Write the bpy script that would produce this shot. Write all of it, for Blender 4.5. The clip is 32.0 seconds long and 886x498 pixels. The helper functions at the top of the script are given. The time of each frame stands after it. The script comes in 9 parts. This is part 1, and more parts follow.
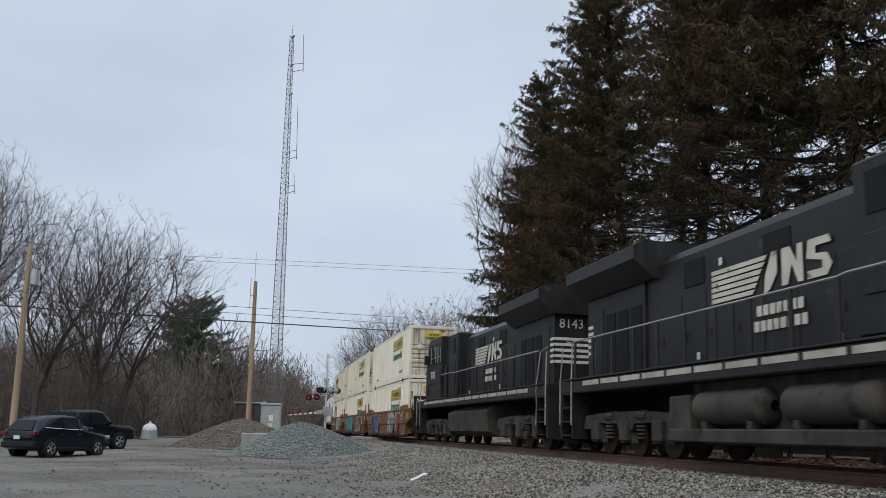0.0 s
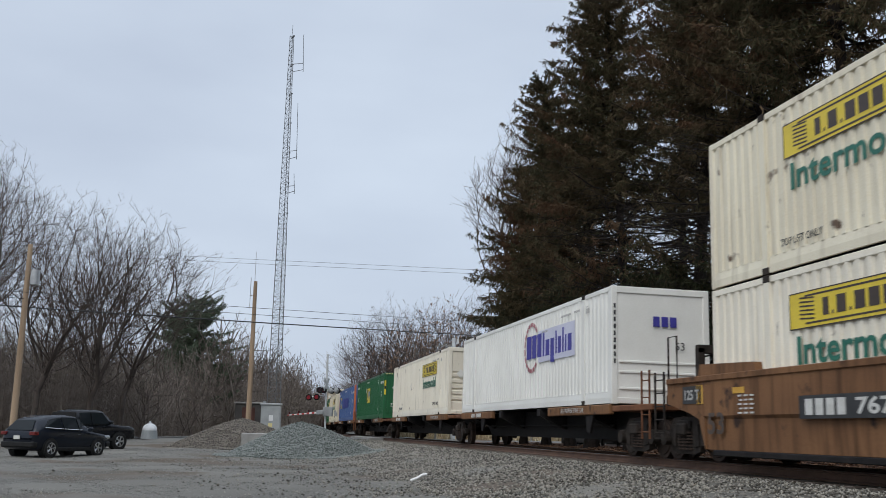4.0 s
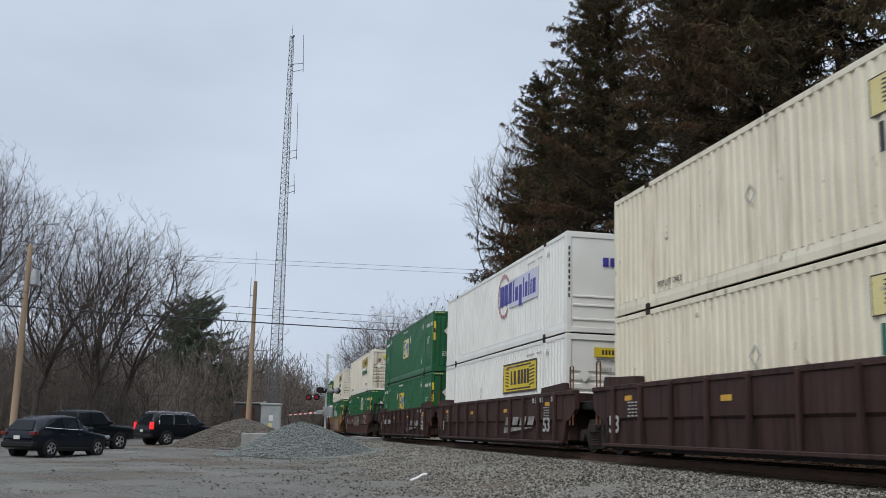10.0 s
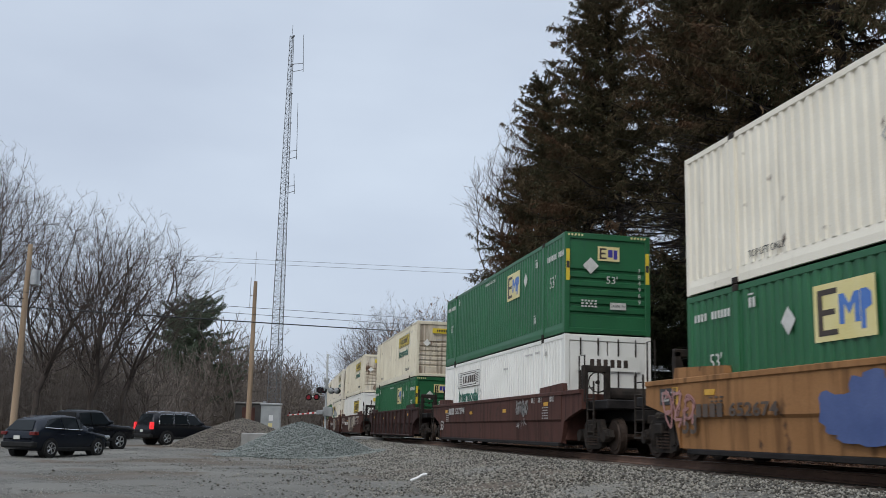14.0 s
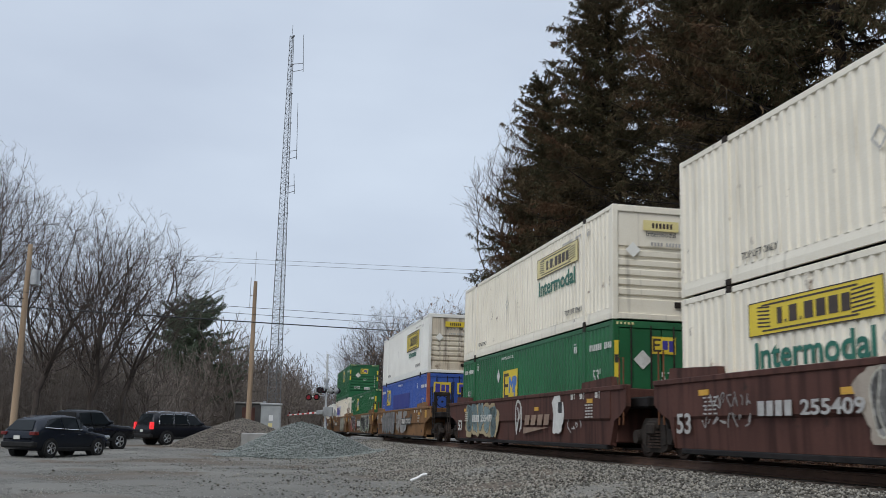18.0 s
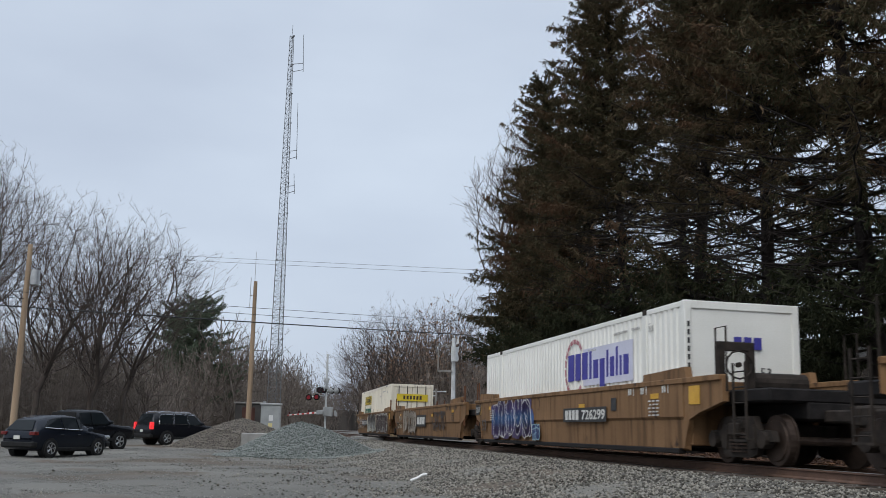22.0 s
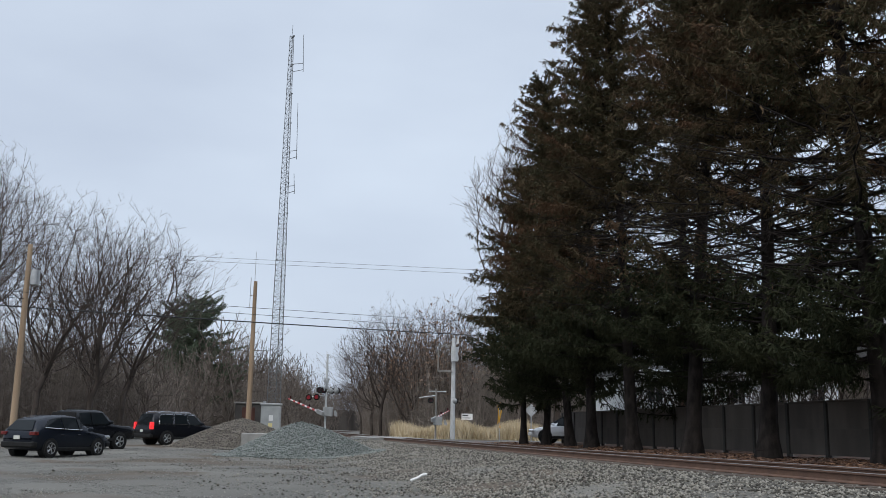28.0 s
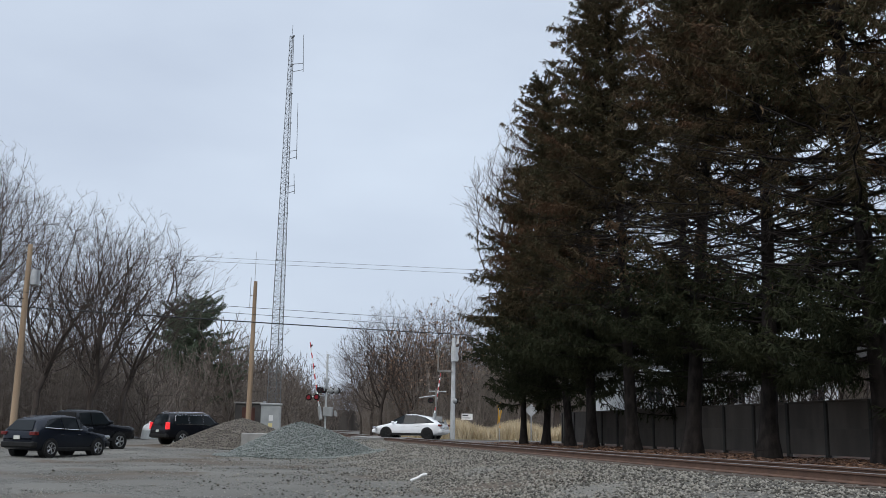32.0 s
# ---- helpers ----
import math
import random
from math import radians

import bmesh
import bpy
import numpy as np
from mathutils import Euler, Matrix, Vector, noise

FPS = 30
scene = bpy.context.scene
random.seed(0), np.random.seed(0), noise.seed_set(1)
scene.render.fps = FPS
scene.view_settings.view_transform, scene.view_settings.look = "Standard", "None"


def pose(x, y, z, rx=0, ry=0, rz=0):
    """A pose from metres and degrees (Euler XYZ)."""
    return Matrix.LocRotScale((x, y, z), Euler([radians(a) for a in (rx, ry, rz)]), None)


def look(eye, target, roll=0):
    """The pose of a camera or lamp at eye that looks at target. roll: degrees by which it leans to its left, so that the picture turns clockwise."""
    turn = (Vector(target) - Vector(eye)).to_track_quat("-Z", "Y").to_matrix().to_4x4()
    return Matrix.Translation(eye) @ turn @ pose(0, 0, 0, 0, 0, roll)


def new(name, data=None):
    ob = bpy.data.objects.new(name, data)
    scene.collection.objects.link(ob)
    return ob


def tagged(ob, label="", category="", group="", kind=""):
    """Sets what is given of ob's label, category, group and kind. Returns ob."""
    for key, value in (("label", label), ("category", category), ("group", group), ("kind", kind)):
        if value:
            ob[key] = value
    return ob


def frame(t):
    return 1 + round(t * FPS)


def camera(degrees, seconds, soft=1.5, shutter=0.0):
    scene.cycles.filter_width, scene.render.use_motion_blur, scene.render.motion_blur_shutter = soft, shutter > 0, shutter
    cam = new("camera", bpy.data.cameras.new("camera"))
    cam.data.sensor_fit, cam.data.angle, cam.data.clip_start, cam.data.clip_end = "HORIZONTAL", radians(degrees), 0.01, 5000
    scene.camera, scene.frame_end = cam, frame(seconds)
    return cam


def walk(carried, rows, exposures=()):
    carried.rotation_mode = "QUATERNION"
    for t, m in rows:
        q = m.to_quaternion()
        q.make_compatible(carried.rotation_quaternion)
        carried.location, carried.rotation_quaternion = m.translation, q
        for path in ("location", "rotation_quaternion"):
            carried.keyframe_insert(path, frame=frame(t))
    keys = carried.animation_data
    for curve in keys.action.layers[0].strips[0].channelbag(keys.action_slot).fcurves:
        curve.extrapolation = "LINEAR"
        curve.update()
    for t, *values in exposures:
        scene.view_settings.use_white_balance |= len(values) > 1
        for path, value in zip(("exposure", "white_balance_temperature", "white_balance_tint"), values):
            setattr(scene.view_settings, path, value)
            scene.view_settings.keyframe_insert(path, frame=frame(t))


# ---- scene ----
# The camera stands still on a low tripod beside a single-track main line.
EYE = (0.0, 0.0, 1.30)
PITCH, ROLL, LENS = radians(10.602), 1.0055, 49.35
CLIP = 32.0
cam = camera(LENS, CLIP, soft=0.6, shutter=0.1)
still = look(EYE, (0.0, math.cos(PITCH), EYE[2] + math.sin(PITCH)), ROLL)
walk(cam, [(0.0, still), (CLIP, still)], exposures=[(0.0, 0.05), (22.0, 0.05), (25.0, 0.12), (CLIP, 0.12)])

# ---------------------------------------------------------------- light
SUN_ELEV, SUN_AZ = radians(48), radians(205)
world = bpy.data.worlds.new("overcast_sky")
scene.world = world
world.use_nodes = True
wn, wl = world.node_tree.nodes, world.node_tree.links
wn.clear()
w_out = wn.new("ShaderNodeOutputWorld")
w_bg = wn.new("ShaderNodeBackground")
w_sky = wn.new("ShaderNodeTexSky")
w_sky.sky_type, w_sky.sun_disc = "NISHITA", False
w_sky.sun_elevation, w_sky.sun_rotation = SUN_ELEV, SUN_AZ
w_sky.dust_density = 3.0
w_co = wn.new("ShaderNodeTexCoord")
w_map = wn.new("ShaderNodeMapping")
w_map.inputs["Scale"].default_value = (1.0, 1.0, 2.6)
w_n = wn.new("ShaderNodeTexNoise")
w_n.inputs["Scale"].default_value, w_n.inputs["Detail"].default_value = 2.3, 5.0
w_n.inputs["Roughness"].default_value = 0.45
w_r = wn.new("ShaderNodeValToRGB")
w_r.color_ramp.elements[0].position, w_r.color_ramp.elements[0].color = 0.36, (0.545, 0.622, 0.752, 1)
w_r.color_ramp.elements[1].position, w_r.color_ramp.elements[1].color = 0.70, (0.675, 0.765, 0.890, 1)
# an overcast sky is brighter overhead than at the horizon
w_sep = wn.new("ShaderNodeSeparateXYZ")
w_up = wn.new("ShaderNodeMapRange")
w_up.interpolation_type = "SMOOTHSTEP"
w_up.inputs["From Min"].default_value, w_up.inputs["From Max"].default_value = 0.42, 1.0
w_up.inputs["To Min"].default_value, w_up.inputs["To Max"].default_value = 1.0, 2.2
w_mul = wn.new("ShaderNodeVectorMath")
w_mul.operation = "SCALE"
w_skys = wn.new("ShaderNodeVectorMath")
w_skys.operation = "SCALE"
w_skys.inputs["Scale"].default_value = 0.09
w_mix = wn.new("ShaderNodeMix")
w_mix.data_type = "RGBA"
w_mix.inputs["Factor"].default_value = 0.88
for a, b in ((w_co.outputs["Generated"], w_map.inputs[0]), (w_map.outputs[0], w_n.inputs["Vector"]), (w_n.outputs["Fac"], w_r.inputs[0]),
             (w_co.outputs["Generated"], w_sep.inputs[0]), (w_sep.outputs["Z"], w_up.inputs["Value"]), (w_r.outputs[0], w_mul.inputs[0]),
             (w_up.outputs[0], w_mul.inputs["Scale"]), (w_sky.outputs[0], w_skys.inputs[0]), (w_skys.outputs[0], w_mix.inputs["A"]),
             (w_mul.outputs[0], w_mix.inputs["B"]), (w_mix.outputs["Result"], w_bg.inputs["Color"]), (w_bg.outputs[0], w_out.inputs[0])):
    wl.new(a, b)
w_bg.inputs["Strength"].default_value = 1.0
sun = new("sun", bpy.data.lights.new("sun", "SUN"))
sun.data.energy, sun.data.angle, sun.data.color = 1.3, radians(35), (1.0, 0.96, 0.90)
sun.matrix_world = look((0, 0, 60), (60 * math.sin(radians(28)), 60 * math.cos(radians(28)), 60 - 60 * math.tan(SUN_ELEV)))

# ---------------------------------------------------------------- materials
def surf(name, c1, c2, scale=3.0, rough=0.6, bump=0.15, metal=0.0, stretch=(1, 1, 1), fine=40.0, spot=None, spot_at=0.66, spot_scale=2.0, island=0.0,
         detail=6.0, streak=None, streak_at=0.6):
    """A painted, mineral or wooden surface: two colours in broad patches, fine grain, optional spots and downward streaks of a third colour."""
    m = bpy.data.materials.new(name)
    m.use_nodes = True
    n, l = m.node_tree.nodes, m.node_tree.links
    b = n["Principled BSDF"]
    co, mp, info = n.new("ShaderNodeTexCoord"), n.new("ShaderNodeMapping"), n.new("ShaderNodeObjectInfo")
    add = n.new("ShaderNodeVectorMath")
    add.operation = "MULTIPLY_ADD"
    add.inputs[1].default_value = (37.0, 53.0, 71.0)
    l.new(info.outputs["Random"], add.inputs[0])
    l.new(co.outputs["Object"], add.inputs[2])
    l.new(add.outputs[0], mp.inputs[0])
    mp.inputs["Scale"].default_value = stretch
    n1, n2 = n.new("ShaderNodeTexNoise"), n.new("ShaderNodeTexNoise")
    n1.inputs["Scale"].default_value, n1.inputs["Detail"].default_value = scale, detail
    n2.inputs["Scale"].default_value, n2.inputs["Detail"].default_value = fine, 3.0
    l.new(mp.outputs[0], n1.inputs["Vector"])
    l.new(add.outputs[0], n2.inputs["Vector"])
    ramp = n.new("ShaderNodeValToRGB")
    ramp.color_ramp.elements[0].position, ramp.color_ramp.elements[1].position = 0.32, 0.68
    ramp.color_ramp.elements[0].color, ramp.color_ramp.elements[1].color = (*c1, 1), (*c2, 1)
    fac = n1.outputs["Fac"]
    if island:
        geo, mx = n.new("ShaderNodeNewGeometry"), n.new("ShaderNodeMix")
        mx.inputs["Factor"].default_value = island
        l.new(fac, mx.inputs["A"])
        l.new(geo.outputs["Random Per Island"], mx.inputs["B"])
        fac = mx.outputs["Result"]
    l.new(fac, ramp.inputs[0])
    grain = n.new("ShaderNodeMix")
    grain.data_type, grain.blend_type = "RGBA", "OVERLAY"
    grain.inputs["Factor"].default_value = 0.25
    l.new(ramp.outputs[0], grain.inputs["A"])
    l.new(n2.outputs["Fac"], grain.inputs["B"])
    colour = grain.outputs["Result"]
    if spot:
        n3, st, mx = n.new("ShaderNodeTexNoise"), n.new("ShaderNodeMapRange"), n.new("ShaderNodeMix")
        n3.inputs["Scale"].default_value, n3.inputs["Detail"].default_value = spot_scale, 8.0
        l.new(add.outputs[0], n3.inputs["Vector"])
        st.inputs["From Min"].default_value, st.inputs["From Max"].default_value = spot_at, spot_at + 0.08
        l.new(n3.outputs["Fac"], st.inputs["Value"])
        mx.data_type = "RGBA"
        mx.inputs["B"].default_value = (*spot, 1)
        l.new(st.outputs[0], mx.inputs["Factor"])
        l.new(colour, mx.inputs["A"])
        colour = mx.outputs["Result"]
    if streak:
        mp4, n4, st, mx = n.new("ShaderNodeMapping"), n.new("ShaderNodeTexNoise"), n.new("ShaderNodeMapRange"), n.new("ShaderNodeMix")
        mp4.inputs["Scale"].default_value = (3.2, 3.2, 0.22)
        n4.inputs["Scale"].default_value, n4.inputs["Detail"].default_value = 1.6, 7.0
        l.new(add.outputs[0], mp4.inputs[0])
        l.new(mp4.outputs[0], n4.inputs["Vector"])
        st.inputs["From Min"].default_value, st.inputs["From Max"].default_value = streak_at, streak_at + 0.2
        st.inputs["To Max"].default_value = 0.75
        l.new(n4.outputs["Fac"], st.inputs["Value"])
        mx.data_type = "RGBA"
        mx.inputs["B"].default_value = (*streak, 1)
        l.new(st.outputs[0], mx.inputs["Factor"])
        l.new(colour, mx.inputs["A"])
        colour = mx.outputs["Result"]
    l.new(colour, b.inputs["Base Color"])
    b.inputs["Metallic"].default_value = metal
    rr = n.new("ShaderNodeMapRange")
    rr.inputs["To Min"].default_value, rr.inputs["To Max"].default_value = max(rough - 0.12, 0.02), min(rough + 0.12, 1)
    l.new(n1.outputs["Fac"], rr.inputs["Value"])
    l.new(rr.outputs[0], b.inputs["Roughness"])
    if bump:
        bp = n.new("ShaderNodeBump")
        bp.inputs["Strength"].default_value, bp.inputs["Distance"].default_value = bump, 0.01
        l.new(n2.outputs["Fac"], bp.inputs["Height"])
        l.new(bp.outputs[0], b.inputs["Normal"])
    return m


def glass(name, colour=(0.02, 0.025, 0.03)):
    m = bpy.data.materials.new(name)
    m.use_nodes = True
    b = m.node_tree.nodes["Principled BSDF"]
    b.inputs["Base Color"].default_value = (*colour, 1)
    b.inputs["Roughness"].default_value = 0.05
    b.inputs["Specular IOR Level"].default_value = 0.16
    return m


def glow(name, colour, power):
    m = surf(name, colour, colour, rough=0.3, bump=0)
    b = m.node_tree.nodes["Principled BSDF"]
    b.inputs["Emission Color"].default_value, b.inputs["Emission Strength"].default_value = (*colour, 1), power
    return m


def shades(c, k=0.85):
    return tuple(v * k for v in c), c


M = {}
RUST = (0.13, 0.065, 0.035)
M["white"] = surf("white_container_paint", (0.715, 0.660, 0.540), (0.810, 0.755, 0.628), 0.7, 0.5, 0.1, spot=(0.14, 0.09, 0.06), spot_at=0.675, spot_scale=2.4, streak=(0.38, 0.34, 0.27), streak_at=0.58)
M["clean"] = surf("clean_white_paint", (0.71, 0.70, 0.645), (0.79, 0.78, 0.725), 0.8, 0.42, 0.08, streak=(0.42, 0.41, 0.38), streak_at=0.68)
M["cream"] = surf("yellowed_white_paint", (0.655, 0.59, 0.445), (0.755, 0.695, 0.535), 0.7, 0.5, 0.1, spot=(0.10, 0.06, 0.035), spot_at=0.655, spot_scale=2.4, streak=(0.36, 0.30, 0.21), streak_at=0.56)
M["green"] = surf("green_container_paint", (0.010, 0.088, 0.030), (0.015, 0.120, 0.043), 0.7, 0.42, 0.08, spot=(0.06, 0.10, 0.07), spot_at=0.72, streak=(0.015, 0.075, 0.045), streak_at=0.6)
M["blue"] = surf("faded_blue_container_paint", (0.055, 0.105, 0.255), (0.076, 0.135, 0.30), 0.7, 0.5, 0.08, spot=(0.14, 0.15, 0.2), spot_at=0.70, streak=(0.07, 0.11, 0.24), streak_at=0.6)
M["deepblue"] = surf("blue_container_paint", (0.030, 0.075, 0.30), (0.040, 0.095, 0.36), 0.7, 0.45, 0.08, streak=(0.035, 0.06, 0.2), streak_at=0.62)
M["patch"] = surf("dark_blue_patch", *shades((0.030, 0.045, 0.25)), 1.0, 0.5, 0.05)
M["orange_post"] = surf("orange_post_paint", (0.44, 0.11, 0.04), (0.55, 0.15, 0.055), 2, 0.55, 0.1, spot=RUST)
M["dull_post"] = surf("dull_red_orange_post_paint", (0.25, 0.07, 0.04), (0.34, 0.10, 0.055), 2, 0.6, 0.1, spot=RUST)
M["rust"] = surf("rusty_steel", (0.10, 0.045, 0.025), (0.19, 0.085, 0.045), 3.0, 0.85, 0.3)
M["black"] = surf("grimy_black_steel", (0.010, 0.009, 0.009), (0.024, 0.021, 0.020), 4.0, 0.7, 0.2)
M["streak_end"] = surf("rust_streaked_white_paint", (0.52, 0.43, 0.31), (0.72, 0.66, 0.54), 0.9, 0.55, 0.1, spot=(0.15, 0.08, 0.04), spot_at=0.61, spot_scale=1.4, streak=(0.085, 0.042, 0.022), streak_at=0.48)
M["cream_mark"] = surf("worn_cream_paint", (0.42, 0.40, 0.32), (0.56, 0.54, 0.45), 2.0, 0.55, 0.0, spot=(0.05, 0.05, 0.05), spot_at=0.64, spot_scale=3.0)
M["truck"] = surf("dusty_cast_steel", (0.020, 0.017, 0.015), (0.045, 0.036, 0.030), 5.0, 0.85, 0.3)
M["wheel"] = surf("wheel_steel", (0.035, 0.025, 0.020), (0.07, 0.05, 0.04), 6.0, 0.6, 0.2, metal=0.4)
WELL = {
    "brown": ((0.160, 0.080, 0.040), (0.220, 0.112, 0.054)),
    "maroon": ((0.070, 0.032, 0.025), (0.100, 0.046, 0.036)),
    "orange": ((0.255, 0.125, 0.050), (0.325, 0.165, 0.070)),
    "tan": ((0.170, 0.096, 0.048), (0.245, 0.141, 0.071)),
    "clay": ((0.172, 0.090, 0.042), (0.245, 0.132, 0.060)),
    "plum": ((0.042, 0.023, 0.021), (0.062, 0.034, 0.030)),
}
for _k, (_a, _b) in WELL.items():
    M[_k] = surf(_k + "_freight_car_paint", _a, _b, 0.8, 0.65, 0.15, spot=(0.045, 0.028, 0.022), spot_at=0.63, spot_scale=1.8, streak=tuple(v * 0.42 for v in _a), streak_at=0.48)
for _k in list(WELL) + ["black", "truck", "wheel", "rust"]:
    M[_k].node_tree.nodes["Principled BSDF"].inputs["Specular IOR Level"].default_value = 0.14
M["yellow"] = surf("yellow_sign_vinyl", (0.62, 0.46, 0.030), (0.72, 0.55, 0.045), 1.5, 0.45, 0.05, spot=(0.42, 0.33, 0.08), spot_at=0.70)
M["paleyellow"] = surf("faded_yellow_sign_vinyl", (0.66, 0.56, 0.22), (0.72, 0.63, 0.32), 1.5, 0.45, 0.05)
M["ink"] = surf("dark_brown_ink", (0.035, 0.022, 0.016), (0.055, 0.036, 0.026), 6, 0.5, 0.0)
M["blackink"] = surf("black_ink", (0.018, 0.018, 0.018), (0.04, 0.04, 0.04), 6, 0.5, 0.0)
M["greenink"] = surf("green_ink", (0.010, 0.11, 0.075), (0.020, 0.15, 0.10), 5, 0.5, 0.0)
M["blueink"] = surf("blue_ink", (0.05, 0.14, 0.42), (0.08, 0.19, 0.50), 5, 0.5, 0.0)
M["purpleink"] = surf("purple_ink", (0.035, 0.030, 0.24), (0.05, 0.045, 0.30), 5, 0.5, 0.0)
M["whiteink"] = surf("white_stencil_paint", (0.50, 0.49, 0.45), (0.62, 0.61, 0.57), 6, 0.55, 0.0)
M["greyink"] = surf("grey_stencil_paint", (0.33, 0.32, 0.30), (0.45, 0.44, 0.42), 6, 0.6, 0.0)
M["tealink"] = surf("teal_spray_paint", (0.03, 0.22, 0.24), (0.06, 0.34, 0.36), 1.5, 0.6, 0.0)
M["pinkink"] = surf("pink_spray_paint", (0.50, 0.16, 0.26), (0.60, 0.24, 0.34), 1.5, 0.6, 0.0)
M["cyanink"] = surf("pale_blue_spray_paint", (0.22, 0.36, 0.42), (0.30, 0.45, 0.50), 1.5, 0.6, 0.0)
M["greyspray"] = surf("grey_spray_paint", (0.19, 0.18, 0.17), (0.31, 0.295, 0.28), 1.2, 0.65, 0.0, streak=(0.12, 0.10, 0.09), streak_at=0.55)
M["camo"] = surf("faded_pale_spray_paint", (0.30, 0.25, 0.20), (0.42, 0.37, 0.30), 0.9, 0.65, 0.0, streak=(0.17, 0.12, 0.09), streak_at=0.52)
M["winemark"] = surf("dark_wine_spray_paint", (0.030, 0.020, 0.024), (0.070, 0.026, 0.030), 1.4, 0.55, 0.0)
M["redmark"] = surf("dull_red_spray_paint", (0.24, 0.045, 0.035), (0.32, 0.065, 0.05), 1.4, 0.6, 0.0)
M["pinkmark"] = surf("dull_pink_spray_paint", (0.36, 0.17, 0.16), (0.44, 0.24, 0.22), 1.4, 0.6, 0.0)
M["bluespray"] = surf("dull_blue_spray_paint", (0.045, 0.075, 0.20), (0.08, 0.115, 0.26), 1.4, 0.6, 0.0)
M["deepspray"] = surf("strong_blue_spray_paint", (0.035, 0.075, 0.26), (0.075, 0.13, 0.36), 1.4, 0.6, 0.0)
M["silverspray"] = surf("silver_spray_paint", (0.36, 0.36, 0.35), (0.56, 0.56, 0.54), 1.2, 0.5, 0.0, streak=(0.26, 0.25, 0.24), streak_at=0.55)
M["tealdark"] = surf("dark_teal_spray_paint", (0.02, 0.12, 0.13), (0.04, 0.20, 0.20), 1.4, 0.6, 0.0)
M["whitewash"] = surf("worn_white_stencil", (0.12, 0.10, 0.09), (0.34, 0.32, 0.30), 3.0, 0.7, 0.0)
M["rustmark"] = surf("rust_orange_spray_paint", (0.26, 0.10, 0.05), (0.34, 0.15, 0.08), 1.4, 0.6, 0.0)
M["winered"] = surf("wine_red_spray_paint", (0.13, 0.03, 0.03), (0.19, 0.045, 0.045), 1.4, 0.6, 0.0)
M["tanmark"] = surf("tan_spray_paint", (0.30, 0.235, 0.13), (0.40, 0.32, 0.19), 1.2, 0.6, 0.0)
M["sandmark"] = surf("sand_coloured_mark_paint", (0.20, 0.13, 0.09), (0.33, 0.235, 0.165), 2.5, 0.65, 0.0)
M["cyandull"] = surf("dull_pale_blue_spray_paint", (0.17, 0.25, 0.26), (0.25, 0.33, 0.33), 1.5, 0.6, 0.0)
M["steelmark"] = surf("steel_grey_spray_paint", (0.11, 0.12, 0.125), (0.19, 0.20, 0.205), 1.2, 0.6, 0.0)
M["blackspray"] = surf("black_spray_paint", (0.014, 0.015, 0.020), (0.034, 0.036, 0.046), 1.5, 0.5, 0.0)
M["sagespray"] = surf("sage_green_spray_paint", (0.16, 0.19, 0.13), (0.24, 0.27, 0.19), 1.4, 0.6, 0.0)


def fade(name, stops):
    """Spray paint that changes colour from its foot to its top."""
    m = surf(name, stops[0], stops[-1], 1.5, 0.55, 0.0)
    n, l = m.node_tree.nodes, m.node_tree.links
    co, sep, mr, rp = n.new("ShaderNodeTexCoord"), n.new("ShaderNodeSeparateXYZ"), n.new("ShaderNodeMapRange"), n.new("ShaderNodeValToRGB")
    mr.inputs["From Min"].default_value, mr.inputs["From Max"].default_value = -0.6, 0.6
    while len(rp.color_ramp.elements) < len(stops):
        rp.color_ramp.elements.new(0.5)
    for i, c in enumerate(stops):
        rp.color_ramp.elements[i].position, rp.color_ramp.elements[i].color = i / (len(stops) - 1), (*c, 1)
    l.new(co.outputs["Object"], sep.inputs[0])
    l.new(sep.outputs["Z"], mr.inputs["Value"])
    l.new(mr.outputs[0], rp.inputs[0])
    l.new(rp.outputs[0], n["Principled BSDF"].inputs["Base Color"])
    return m


M["duskspray"] = fade("purple_and_blue_spray_paint", ((0.05, 0.03, 0.08), (0.05, 0.035, 0.11), (0.03, 0.12, 0.30), (0.07, 0.05, 0.16), (0.05, 0.03, 0.07)))
M["fadespray"] = fade("black_to_silver_spray_paint", ((0.50, 0.50, 0.48), (0.40, 0.40, 0.38), (0.10, 0.09, 0.09), (0.03, 0.028, 0.03)))
M["umber"] = surf("dark_umber_spray_paint", (0.055, 0.038, 0.028), (0.085, 0.06, 0.045), 2, 0.6, 0.0)
M["lilac"] = surf("pale_lilac_vinyl", (0.52, 0.52, 0.62), (0.60, 0.60, 0.70), 1.5, 0.5, 0.0)
M["ringred"] = surf("faded_red_ring", (0.34, 0.10, 0.12), (0.45, 0.22, 0.24), 0.6, 0.5, 0.0)
M["amber"] = surf("yellow_reflector", (0.52, 0.28, 0.03), (0.62, 0.35, 0.05), 4, 0.4, 0.0)

